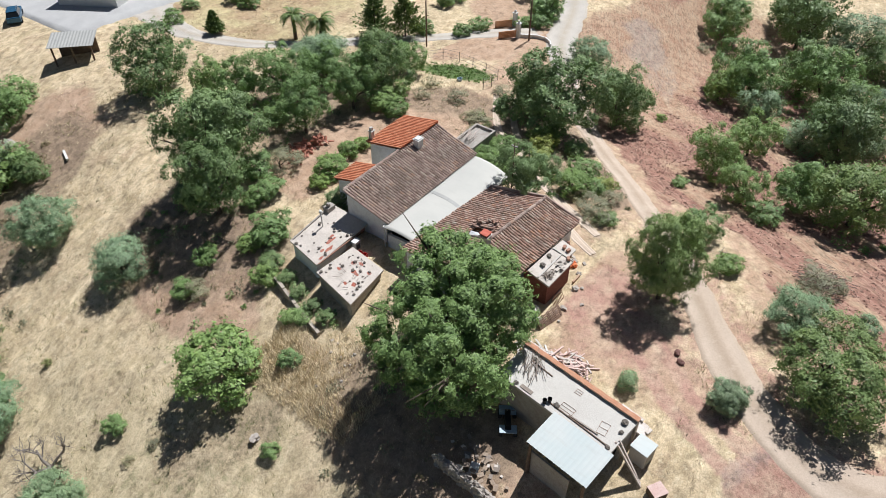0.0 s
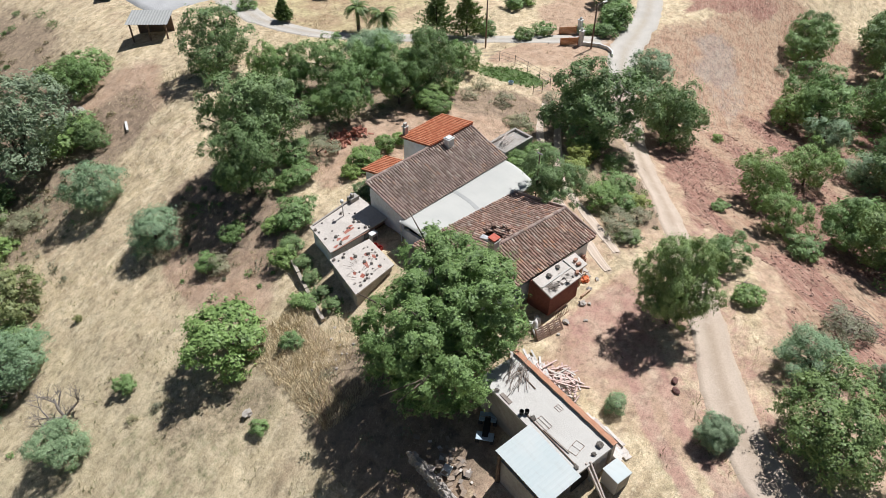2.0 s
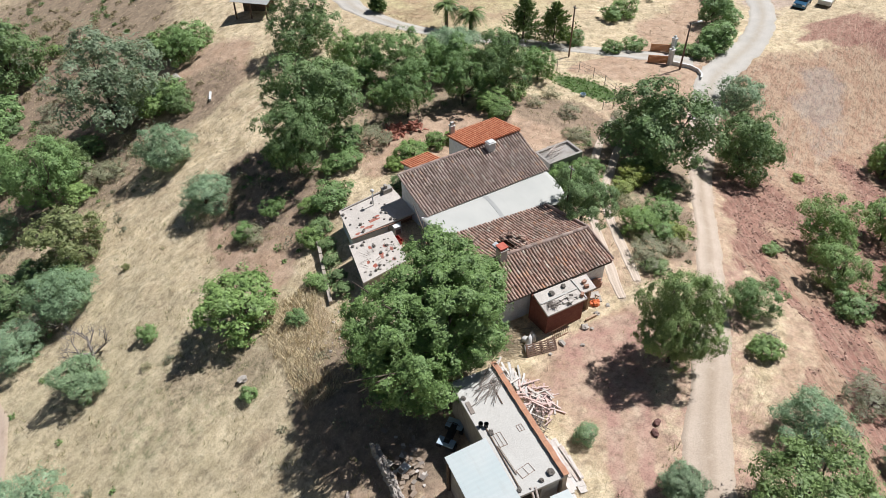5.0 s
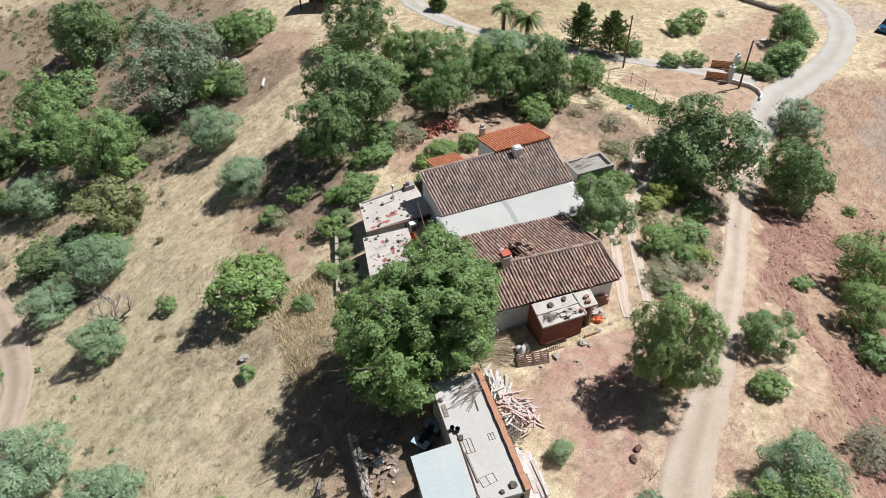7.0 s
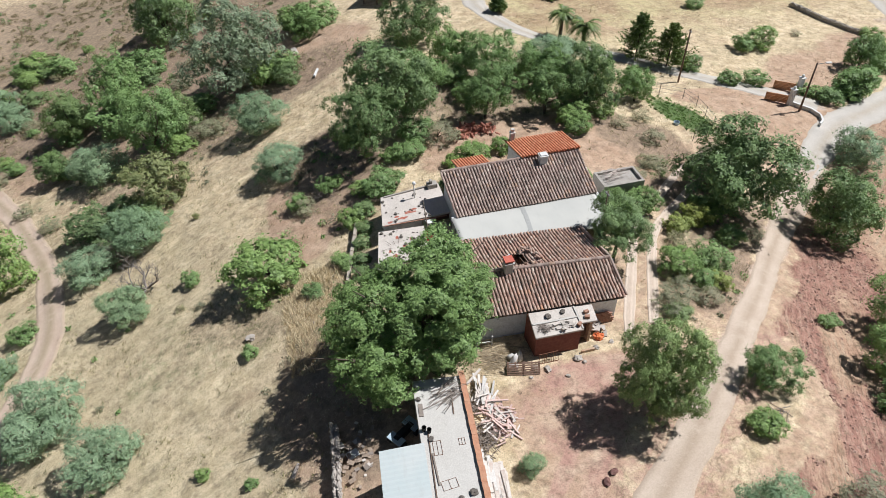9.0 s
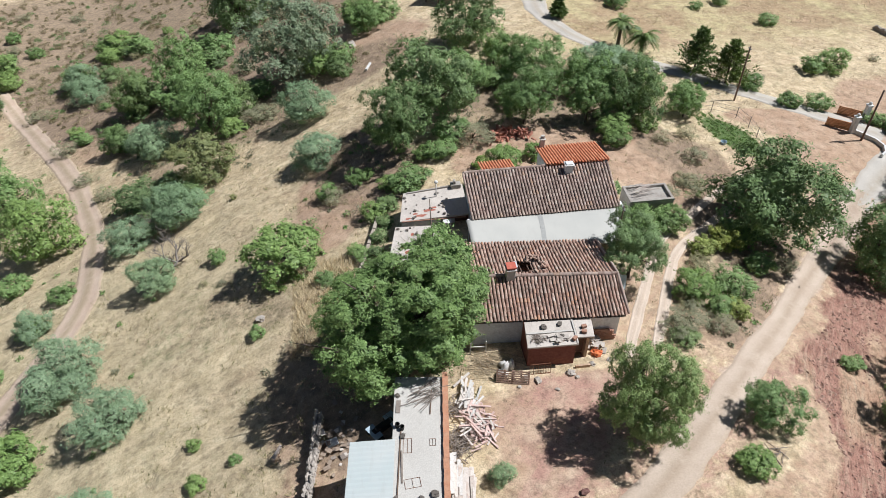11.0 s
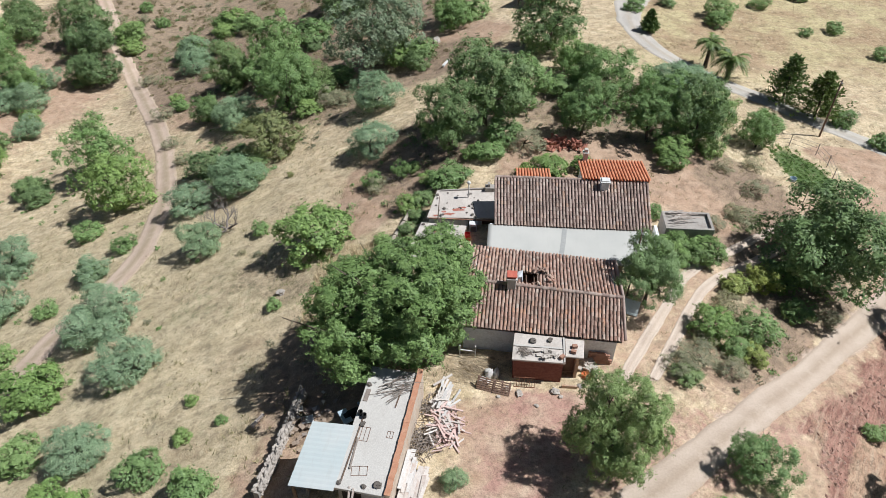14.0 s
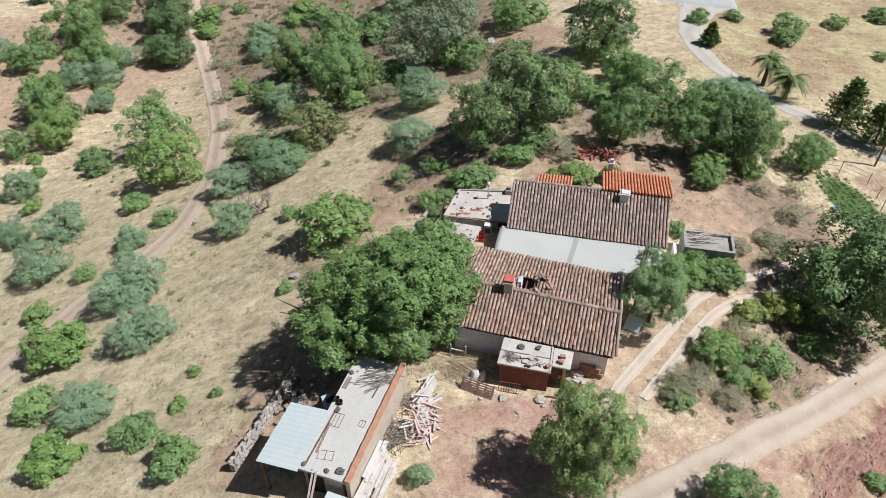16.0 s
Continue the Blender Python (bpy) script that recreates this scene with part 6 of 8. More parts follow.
def boards(name, x, y, z, n, size, spread, mats, label, seed, turn=None, wild=0.5, rise=0.4):
    rng = random.Random(seed)
    ob = thing(name, (x, y, z), label, "timber")
    shared = {}
    for i in range(n):
        k = (i % len(mats), i % 3)
        if k not in shared:
            m = M()
            l, w, t = size[0] * (0.6 + 0.3 * k[1]), size[1] * (0.8 + 0.25 * k[1]), size[2]
            m.box(-l / 2, l / 2, -w / 2, w / 2, -t / 2, t / 2)
            shared[k] = m.mesh("board", mats[k[0]])
        b = new("board", shared[k])
        b.parent = ob
        a = rng.uniform(0, 180) if turn is None else turn + rng.gauss(0, 12 * wild)
        b.matrix_basis = pose(rng.gauss(0, spread[0]), rng.gauss(0, spread[1]), 0.05 + rise * rng.random(), rng.uniform(-14, 14) * wild, rng.uniform(-14, 14) * wild, a)
    return ob


boards("timber_heap", 34.5, 8.6, lift(34.5, 8.6), 105, (0.95, 0.085, 0.035), (0.45, 0.62), [WOOD_PINK, DUSTY_BOARD, WOOD_PINK], "jumbled heap of pinkish broken boards in the yard", 1, wild=1.0)
boards("timber_heap", 34.15, 10.4, lift(34.15, 10.4), 44, (1.1, 0.11, 0.05), (0.28, 0.5), [DUSTY_BOARD, SACK], "heap of pale peeled logs and boards", 2, turn=70, wild=1.0)
boards("plank_stack", 32.75, 4.6, lift(32.75, 4.6), 34, (2.6, 0.2, 0.04), (0.16, 0.42), [DUSTY_BOARD, SACK, DUSTY_BOARD, WOOD_PALE], "long stack of whitish boards and panels along the shed wall", 3, turn=83, wild=0.12, rise=0.75)
boards("plank_stack", 33.35, 4.3, lift(33.35, 4.3), 18, (2.4, 0.2, 0.04), (0.12, 0.3), [DUSTY_BOARD, WOOD_PALE, DUSTY_BOARD], "low stack of pale weathered boards beside the taller one", 13, turn=81, wild=0.15, rise=0.35)
boards("plank_stack", 32.25, 3.2, lift(32.25, 3.2), 22, (1.0, 0.1, 0.06), (0.25, 0.25), [WOOD_PALE, WOOD_PINK], "splintered plank ends beside the shed", 4, turn=80, wild=1.2, rise=0.35)
boards("debris_heap", 40.0, 12.7, 3.53, 18, (0.6, 0.16, 0.05), (0.42, 0.16), [SLAB, STONE], "broken slabs and tiles on the outhouse roof", 5, wild=0.6, rise=0.1)
boards("debris_heap", 27.0, 9.2, lift(27.0, 9.2), 80, (0.34, 0.2, 0.03), (0.8, 1.3), [RUBBLE, WOOD_GREY, RUBBLE, SLAB, RUBBLE], "rubble of slabs, boards and tiles beside the ruin wall", 6, wild=0.6, rise=0.06)
boards("debris_heap", 42.75, 13.5, lift(42.75, 13.5), 18, (0.5, 0.22, 0.1), (0.25, 0.3), [STONE, SLAB], "heap of grey stones and slabs beside the outhouse", 7, wild=1.2, rise=0.5)
sticks("wire_bundle", 38.75, 12.75, 3.60, 70, 0.42, 0.17, 0.014, WOOD_GREY, "dark tangled wire bundle on the outhouse roof", "wire", 8, 0.05, rise=0.12)


def brick_block(x, y, z, turn):
    m = M()
    m.box(-0.15, 0.15, -0.1, 0.1, 0, 0.2)
    return solid("hollow_brick", m, RAW_BRICK, (x, y, z), "red hollow brick lying on the porch slab", "brick", "bricks on the porch", turn=turn, bevel=0.01)


brick_block(41.7, 13.25, 3.63, 10)
brick_block(41.62, 12.9, 3.57, -15)
brick_block(40.95, 12.5, 3.53, 40)
for i, (x, y, s) in enumerate(((39.3, 13.5, 0.4), (40.3, 13.6, 0.36), (40.25, 12.75, 0.35))):
    stone(x, y, 3.52 + 0.17 * (y - 12.4), s, DARKS[i], "grey stone lying on the outhouse slab", "stones on the outhouse", i)


# tile heap behind the house
HEAP_RED = speckled("heap_red", (0.42, 0.16, 0.11), (0.52, 0.25, 0.18), (0.24, 0.10, 0.075), 4.0, 20.0, 0.6)


def tile_heap(x, y, n, seed, label):
    ob = thing("tile_heap", (x, y, lift(x, y)), label, "tiles")
    rng = random.Random(seed)
    v, f = half_pipe(0.42, 0.11, 0.09)
    me = bpy.data.meshes.new("old_tile")
    me.from_pydata(v, [], f)
    me.materials.append(tile_material("red_heap_tile", False, True) if seed == 1 else HEAP_RED)
    for i in range(n):
        t = new("old_tile", me)
        t.parent = ob
        a, r = rng.uniform(0, 6.28), abs(rng.gauss(0, 0.55))
        t.matrix_basis = pose(math.cos(a) * r, math.sin(a) * r * 0.8, 0.05 + max(0, 0.75 - 0.75 * r) * rng.random(), rng.uniform(-60, 60), rng.uniform(-60, 60), rng.uniform(0, 360)) @ Matrix.Scale(1.25, 4)


tile_heap(41.6, 39.3, 110, 2, "heap of broken red roof tiles on bare soil")
tile_heap(42.5, 39.9, 60, 3, "heap of broken red roof tiles on bare soil")
tile_heap(43.9, 39.3, 40, 4, "small heap of broken red roof tiles")


def pallet(x, y, turn, tilt, w=1.35, d=0.9, name="wooden_pallet", label="brown weathered wooden pallet standing in the yard"):
    ob = thing(name, (x, y, lift(x, y)), label, "pallet", "pallets in the yard")
    ob.matrix_basis = pose(x, y, lift(x, y) + 0.02, tilt, 0, turn)
    for i in range(6):
        m = M()
        m.box(-w / 2, w / 2, -0.045 + d * i / 5.5, 0.045 + d * i / 5.5, 0.1, 0.125)
        part("slat", m, PALLET_WOOD, ob)
    for i in range(3):
        m = M()
        m.box(-w / 2 + i * (w / 2 - 0.05), -w / 2 + 0.1 + i * (w / 2 - 0.05), -0.05, d, 0.0, 0.1)
        part("bearer", m, PALLET_WOOD, ob)


pallet(36.6, 11.45, -14, 58, 1.0, 0.75)
pallet(37.55, 11.2, -12, 54, 1.0, 0.75)


def sack(x, y, s, turn, seed, lean=0):
    """A slumped sack: a soft box with a gathered, folded top."""
    m = M()
    rings = []
    for h, w, d in ((0.0, 0.30, 0.20), (0.06, 0.36, 0.25), (0.28, 0.34, 0.24), (0.48, 0.30, 0.19), (0.60, 0.20, 0.09), (0.68, 0.24, 0.05)):
        ring = []
        for k in range(12):
            a = 2 * math.pi * k / 12
            q = 1 / max(abs(math.cos(a)), abs(math.sin(a))) ** 0.55
            f = 1 + 0.16 * noise.noise((math.cos(a) * 1.6, math.sin(a) * 1.6, h * 4 + seed * 3.1))
            ring.append((math.cos(a) * w * q * f * 0.8, math.sin(a) * d * q * f * 0.8, h))
        rings.append(ring)
    n = len(rings)
    m.add([p for r in rings for p in r], [tuple(range(12))[::-1], tuple(range((n - 1) * 12, n * 12))] + [(i * 12 + k, i * 12 + (k + 1) % 12, (i + 1) * 12 + (k + 1) % 12, (i + 1) * 12 + k) for i in range(n - 1) for k in range(12)])
    ob = solid("sack", m, SACK, (x, y, lift(x, y)), "full whitish plastic sack on the ground", "sack", "sacks beside the pallets", turn=turn, smooth=True)
    ob.matrix_basis = pose(x, y, lift(x, y) + 0.12 * (lean > 0), lean, 0, turn) @ Matrix.Scale(s, 4)


sack(36.3, 12.0, 1.0, 60, 1, 70)
sack(36.85, 12.35, 1.0, 35, 2)
sack(37.25, 12.5, 0.95, 80, 3)
sack(36.75, 12.8, 0.85, 10, 4, 60)
m = M()
for k, (x, y, z) in enumerate(((0, 0, 0.12), (0.22, 0.1, 0.1), (-0.12, 0.2, 0.16))):
    m.lump((x, y, z), (0.24, 0.17, 0.15), 6 + k, 0.6)
solid("feed_bag", m, ORANGE_PLASTIC, (42.65, 12.75, lift(42.65, 12.75)), "crumpled orange plastic bag beside the outhouse", "bag")
# leaning wire rack
rack = thing("wire_rack", (38.9, 11.75, lift(38.9, 11.75)), "rusty wire rack leaning against the outhouse", "rack")
for i in range(9):
    m = M()
    m.tube([(-0.6 + i * 0.15, 0, 0.02), (-0.6 + i * 0.15, 0.25, 0.6)], [0.014, 0.014], 5)
    part("bar", m, RUST, rack)
for k in (0, 1):
    m = M()
    m.tube([(-0.62, 0.25 * k, 0.03 + 0.57 * k), (0.62, 0.25 * k, 0.03 + 0.57 * k)], [0.022, 0.022], 5)
    part("rail", m, RUST, rack)
# white frame by the wall
for x, y in ((35.0, 14.05), (35.95, 13.95)):
    m = M()
    m.box(-0.035, 0.035, -0.035, 0.035, -0.1, 1.05)
    solid("post", m, WHITE_PAINT, (x, y, lift(x, y)), "short white upright post by the front wall", "post", "posts by the front wall")
m = M()
m.box(0.04, 0.92, -0.03, 0.03, 0.62, 0.69)
solid("rail", m, WHITE_PAINT, (35.0, 14.05, lift(35.0, 14.05)), "white rail between the two short posts", "rail", turn=-6)
for i, (x, y, s) in enumerate(((37.95, 11.5, 0.45), (38.6, 11.25, 0.5), (40.7, 11.55, 0.6), (41.0, 11.2, 0.35), (39.6, 10.4, 0.3), (43.3, 12.3, 0.35), (42.2, 12.1, 0.4), (37.4, 10.9, 0.3), (34.0, 9.9, 0.45))):
    stone(x, y, lift(x, y) - 0.03, s, STONES[i % 4], "pale loose stone on the yard", "stones in the yard", i)
BOULDERS = [stone_mesh(31, RED_STONE), stone_mesh(32, RED_STONE)]
for i, (x, y) in enumerate(((39.2, 3.68), (38.6, 3.2))):
    stone(x, y, lift(x, y), 0.5, BOULDERS[i], "dark reddish boulder on the yard", "boulders in the yard", i)

# the ac box, crates and drums in the little yard
ac = thing("outdoor_unit", (35.35, 26.75, 0.75), "white outdoor air-conditioning unit by the doorway", "appliance")
m = M()
m.box(-0.28, 0.28, -0.2, 0.2, 0.0, 0.75)
part("case", m, WHITE_PAINT, ac, "", 0.03)
m = M()
m.box(-0.3, 0.3, -0.22, 0.22, 0.752, 0.79)
part("lid", m, WHITE_PAINT, ac)
m = M()
m.box(-0.2, 0.2, -0.215, -0.204, 0.1, 0.55)
part("grille", m, STEEL, ac, "dark grille")
for i, (x, y, z) in enumerate(((34.95, 26.1, 0.75), (35.0, 25.65, 0.75))):
    c = thing("crate", (x, y, z), "red plastic bottle crate", "crate", "red crates")
    for k, (x0, x1, y0, y1) in enumerate(((-0.2, 0.2, -0.15, -0.13), (-0.2, 0.2, 0.13, 0.15), (-0.2, -0.18, -0.13, 0.13), (0.18, 0.2, -0.13, 0.13))):
        m = M()
        m.box(x0, x1, y0, y1, 0, 0.3)
        part("side", m, RED_PLASTIC, c)
    m = M()
    m.box(-0.18, 0.18, -0.13, 0.13, 0, 0.02)
    part("bottom", m, RED_PLASTIC, c)

# ---- things on and around the shed ----
SH = pose(32.0, 3.1, 1.65, 0, 0, -6.8)


def on_shed(x, y, z=2.08):
    p = SH @ Vector((x, y, z))
    return (p.x, p.y, p.z)


m = M()
m.box(-0.03, 0.03, -1.95, 1.95, 0, 0.06)
solid("timber_beam", m, WOOD_DARK, on_shed(-2.35, 2.2), "dark timber beam lying along the tin roof's edge", "beam", turn=-8)
m = M()
m.box(-0.04, 0.04, -0.9, 0.9, 0, 0.07)
solid("timber_beam", m, WOOD_GREY, on_shed(-2.2, 2.0), "grey timber lying on the concrete roof", "beam", turn=-4)
m = M()
m.box(-0.03, 0.03, -0.8, 0.8, 0, 0.05)
solid("timber_beam", m, WOOD_DARK, on_shed(-0.75, 5.9), "short dark batten on the concrete roof", "beam", turn=-10)


def frame_grid(x, y, w, d, turn, label):
    # a flat metal frame of thin bars, filed under racks
    ob = thing("drying_rack", on_shed(x, y, 2.09), label, "rack", "racks on the shed roof", turn=turn)
    for k, (x0, x1, y0, y1) in enumerate(((-w, w, -d, -d + 0.014), (-w, w, d - 0.014, d), (-w, -w + 0.014, -d, d), (w - 0.014, w, -d, d), (-0.006, 0.006, -d, d))):
        m = M()
        m.box(x0, x1, y0, y1, 0.002 * k, 0.016 + 0.002 * k)
        part("bar", m, RUST, ob)


frame_grid(-1.65, 1.1, 0.4, 0.26, 4, "flat rusty frame lying on the concrete roof")
frame_grid(-1.95, 3.2, 0.22, 0.42, -6, "flat grey frame lying on the concrete roof")
frame_grid(-0.65, 3.4, 0.16, 0.2, -6, "small flat wire frame on the concrete roof")


def bucket(x, y, z, mat, label, r=0.16):
    ob = thing("bucket", (x, y, z), label, "bucket", "buckets on the shed roof")
    m = M()
    n = 12
    ring = lambda rr, zz: [(math.cos(2 * math.pi * k / n) * rr, math.sin(2 * math.pi * k / n) * rr, zz) for k in range(n)]
    pts = ring(r * 0.8, 0) + ring(r, 0.28) + ring(r * 0.93, 0.28) + ring(r * 0.74, 0.02)
    m.add(pts, [tuple(range(n))[::-1]] + [(j * n + k, j * n + (k + 1) % n, (j + 1) * n + (k + 1) % n, (j + 1) * n + k) for j in range(3) for k in range(n)] + [tuple(range(3 * n, 4 * n))])
    part("pail", m, mat, ob, smooth=False)


bucket(*on_shed(-2.5, 4.35), BLACK_RUBBER, "black rubber bucket on the roof edge", 0.13)
bucket(*on_shed(-2.25, 4.2), BLACK_RUBBER, "black rubber bucket on the roof edge", 0.13)
for i, (x, y, s) in enumerate(((-0.55, 0.5, 0.42), (-2.2, 3.75, 0.35), (-1.2, 0.3, 0.3), (-2.45, 0.3, 0.3), (-2.55, 6.3, 0.3), (-0.5, 6.6, 0.25))):
    stone(*on_shed(x, y), s, DARKS[i % 4], "dark stone weighing down the shed roof", "stones on the shed roof", i)
m = M()
m.box(-0.12, 0.12, -0.4, 0.4, 0, 0.05)
solid("plank", m, WOOD_GREY, on_shed(-2.5, 5.6), "grey plank lying on the roof edge", "plank", turn=-8)
# broken brick coping
cope = M()
rng = random.Random(12)
for i in range(26):
    y = -0.02 + i * 0.3
    e = 0.012 * math.sin(i * 1.7)
    cope.box(-0.12 + e, 0.19 + e + rng.uniform(-0.012, 0.012), y, y + 0.297, 2.22, 2.262 + rng.uniform(0, 0.012))
part("coping", cope, COPING_BRICK, shed, "worn red brick coping")["kind"] = "stuff"
# leaning planks at the front
for i, (x0, y0, x1, y1) in enumerate(((30.15, 3.5, 30.0, 1.6), (30.35, 3.4, 30.15, 1.7))):
    m = M()
    m.tube([(0, 0, 0), (x1 - x0, y1 - y0, lift(x1, y1) - 3.75)], [0.07, 0.07], 4)
    solid("plank", m, WOOD_PALE, (x0, y0, 3.78), "long pale plank leaning on the shed roof", "plank", "leaning planks")
tankbox = thing("water_box", (31.45, 2.35, lift(31.45, 2.35)), "grey-white metal cabinet standing beside the shed", "cabinet", turn=-8)
m = M()
m.box(-0.5, 0.5, -0.5, 0.5, 0.0, 1.2)
part("body", m, CONCRETE, tankbox, "", 0.03)
m = M()
m.box(-0.54, 0.54, -0.54, 0.54, 1.203, 1.26)
part("lid", m, TIN, tankbox, "pale tin lid", 0.02)
m = M()
m.box(-0.42, 0.42, -0.515, -0.503, 0.15, 1.1)
part("door", m, STEEL, tankbox, "dull steel door")
box2 = thing("crate", (30.05, 0.75, lift(30.05, 0.75)), "brownish wooden box standing in the yard", "crate", turn=-30)
for k, (x0, x1, y0, y1) in enumerate(((-0.4, 0.4, -0.35, -0.31), (-0.4, 0.4, 0.31, 0.35), (-0.4, -0.36, -0.31, 0.31), (0.36, 0.4, -0.31, 0.31))):
    m = M()
    m.box(x0, x1, y0, y1, 0, 0.5)
    part("side", m, WOOD_DARK, box2)
m = M()
m.box(-0.42, 0.42, -0.37, 0.37, 0.5, 0.54)
part("lid", m, WOOD_PINK, box2, "pinkish lid")

# quad bike in the shade
quad = thing("quad_bike", (29.3, 9.45, lift(29.3, 9.45)), "old quad bike with pale blue covers parked in the shade", "quad bike", turn=35)
for sx in (-0.62, 0.62):
    for sy in (-0.42, 0.42):
        w = M()
        w.tube([(sx, sy - 0.11, 0.27), (sx, sy + 0.11, 0.27)], [0.27, 0.27], 14)
        tyre = part("wheel", w, BLACK_RUBBER, quad, "black tyre")
        w = M()
        w.tube([(sx, sy - 0.12, 0.27), (sx, sy + 0.12, 0.27)], [0.13, 0.13], 10)
        part("rim", w, STEEL, tyre)
m = M()
m.prism([(-0.8, -0.2, 0.35), (0.85, -0.2, 0.35), (0.85, 0.2, 0.35), (-0.8, 0.2, 0.35)], [(-0.75, -0.18, 0.68), (0.6, -0.16, 0.75), (0.6, 0.16, 0.75), (-0.75, 0.18, 0.68)])
part("body", m, BLACK_RUBBER, quad, "dark body", 0.04)
m = M()
m.box(-0.55, 0.1, -0.16, 0.16, 0.7, 0.82)
part("seat", m, BLACK_RUBBER, quad, "black seat", 0.05)
for x0, x1 in ((0.3, 0.95), (-0.95, -0.4)):
    m = M()
    m.box(x0, x1, -0.5, 0.5, 0.6, 0.66)
    part("mudguard", m, BLUE_PLASTIC, quad, "pale blue mudguard", 0.03)
m = M()
m.tube([(0.35, -0.4, 0.98), (0.42, 0, 0.95), (0.35, 0.4, 0.98)], [0.018, 0.018, 0.018], 6)
m.tube([(0.42, 0, 0.95), (0.55, 0, 0.66)], [0.025, 0.025], 6)
part("handlebar", m, STEEL, quad)

# ---- ruin walls ----
def rubble_wall(name, line, h, t, label, seed):
    """A dry-stone wall of separate rough blocks."""
    ob = thing(name, (*line[0], lift(*line[0])), label, "wall")
    o = Vector((*line[0], lift(*line[0])))
    rng = random.Random(seed)
    shared = []
    for k in range(5):
        m = M()
        m.lump((0, 0, 0), (0.5, 0.5, 0.5), seed + k * 1.3, 0.42)
        shared.append(m.mesh("block", STONE))
    core = M(o)
    for (x0, y0), (x1, y1) in zip(line, line[1:]):
        L = math.hypot(x1 - x0, y1 - y0)
        ang = math.degrees(math.atan2(y1 - y0, x1 - x0))
        d = Vector(((x1 - x0) / L, (y1 - y0) / L, 0))
        s = Vector((-d.y, d.x, 0)) * t * 0.4
        base = min(lift(x0, y0), lift(x1, y1)) - 0.5
        a, b = Vector((x0, y0, 0)), Vector((x1, y1, 0))
        za, zb = lift(x0, y0) + h * 0.85, lift(x1, y1) + h * 0.85
        up = lambda p, z: Vector((p.x, p.y, z))
        core.prism([up(a - s, base), up(b - s, base), up(b + s, base), up(a + s, base)], [up(a - s, za), up(b - s, zb), up(b + s, zb), up(a + s, za)])
        n = int(L / 0.3)
        for i in range(n):
            for j in range(max(1, int(h / 0.25)) + 1):
                for side in (-0.5, 0.5):
                    f = (i + rng.uniform(-0.3, 0.3)) / n
                    x, y = x0 + (x1 - x0) * f, y0 + (y1 - y0) * f
                    q = new("block", rng.choice(shared))
                    q.parent = ob
                    z = lift(x, y) + min(h, j * 0.25 + rng.uniform(0, 0.08))
                    p = Vector((x, y, z)) + Vector((-d.y, d.x, 0)) * side * t * 0.62
                    q.matrix_basis = Matrix.Translation(p - o) @ pose(0, 0, 0, rng.uniform(-22, 22), rng.uniform(-22, 22), ang + rng.uniform(-25, 25)) @ Matrix.Diagonal((rng.uniform(0.2, 0.55), t * rng.uniform(0.45, 0.75), rng.uniform(0.16, 0.36), 1))
    part("core", core, RENDER_GREY, ob)


rubble_wall("stone_wall", [(25.55, 11.6), (25.3, 9.0), (24.85, 5.9), (24.6, 4.6)], 0.75, 0.4, "crumbling pale stone ruin wall below the shed", 50)
low_wall = thing("garden_wall", (29.2, 27.2, lift(29.2, 27.2)), "low weathered beige rendered wall below the annexes", "wall")
WO = (29.2, 27.2, lift(29.2, 27.2))
for k, ((x0, y0), (x1, y1)) in enumerate((((30.1, 30.2), (29.72, 28.9)), ((29.7, 28.85), (29.2, 27.2)), ((29.18, 27.15), (28.75, 25.6)), ((28.72, 25.5), (28.3, 24.0)))):
    m = M(WO)
    wall(m, (x0, y0), (x1, y1), 0.26, min(lift(x0, y0), lift(x1, y1)) - 0.4, lift(x0, y0) + 0.62 - 0.06 * k, lift(x1, y1) + 0.58 - 0.07 * k)
    part("wall_section", m, BEIGE_RENDER, low_wall, "", 0.03)
m = M()
m.box(-0.35, 0.35, -0.25, 0.25, 0, 0.07)
solid("stone_slab", m, WHITE_PAINT, (26.3, 9.6, lift(26.3, 9.6) + 0.12), "flat whitish slab lying on the rubble", "slab", turn=20)
m = M()
m.tube([(-0.5, 0, 0.12), (0.5, 0.05, 0.14)], [0.13, 0.11], 8)
solid("log", m, WOOD_PALE, (23.0, 10.1, lift(23.0, 10.1)), "short pale log lying in the grass", "log", turn=60)
rng = random.Random(8)
for i in range(18):
    x, y = 27.2 + rng.gauss(0, 1.1), 21.5 + rng.gauss(0, 1.6)
    stone(x, y, lift(x, y) - 0.03, rng.uniform(0.12, 0.3), STONES[i % 4], "pale loose stone in the dry grass", "stones below the annexes", i)
for i, (x, y, s) in enumerate(((21.1, 22.6, 0.7), (29.3, 68.3, 1.3), (27.6, 66.0, 0.8))):
    stone(x, y, lift(x, y), s, STONES[i], "pale weathered boulder on the slope", "boulders on the slope", i)
m = M()
m.box(-0.11, 0.11, -0.85, 0.85, 0, 0.22)
solid("fallen_post", m, WHITE_PAINT, (31.0, 60.6, lift(31.0, 60.6)), "whitewashed marker post lying on the slope", "post", turn=-20)

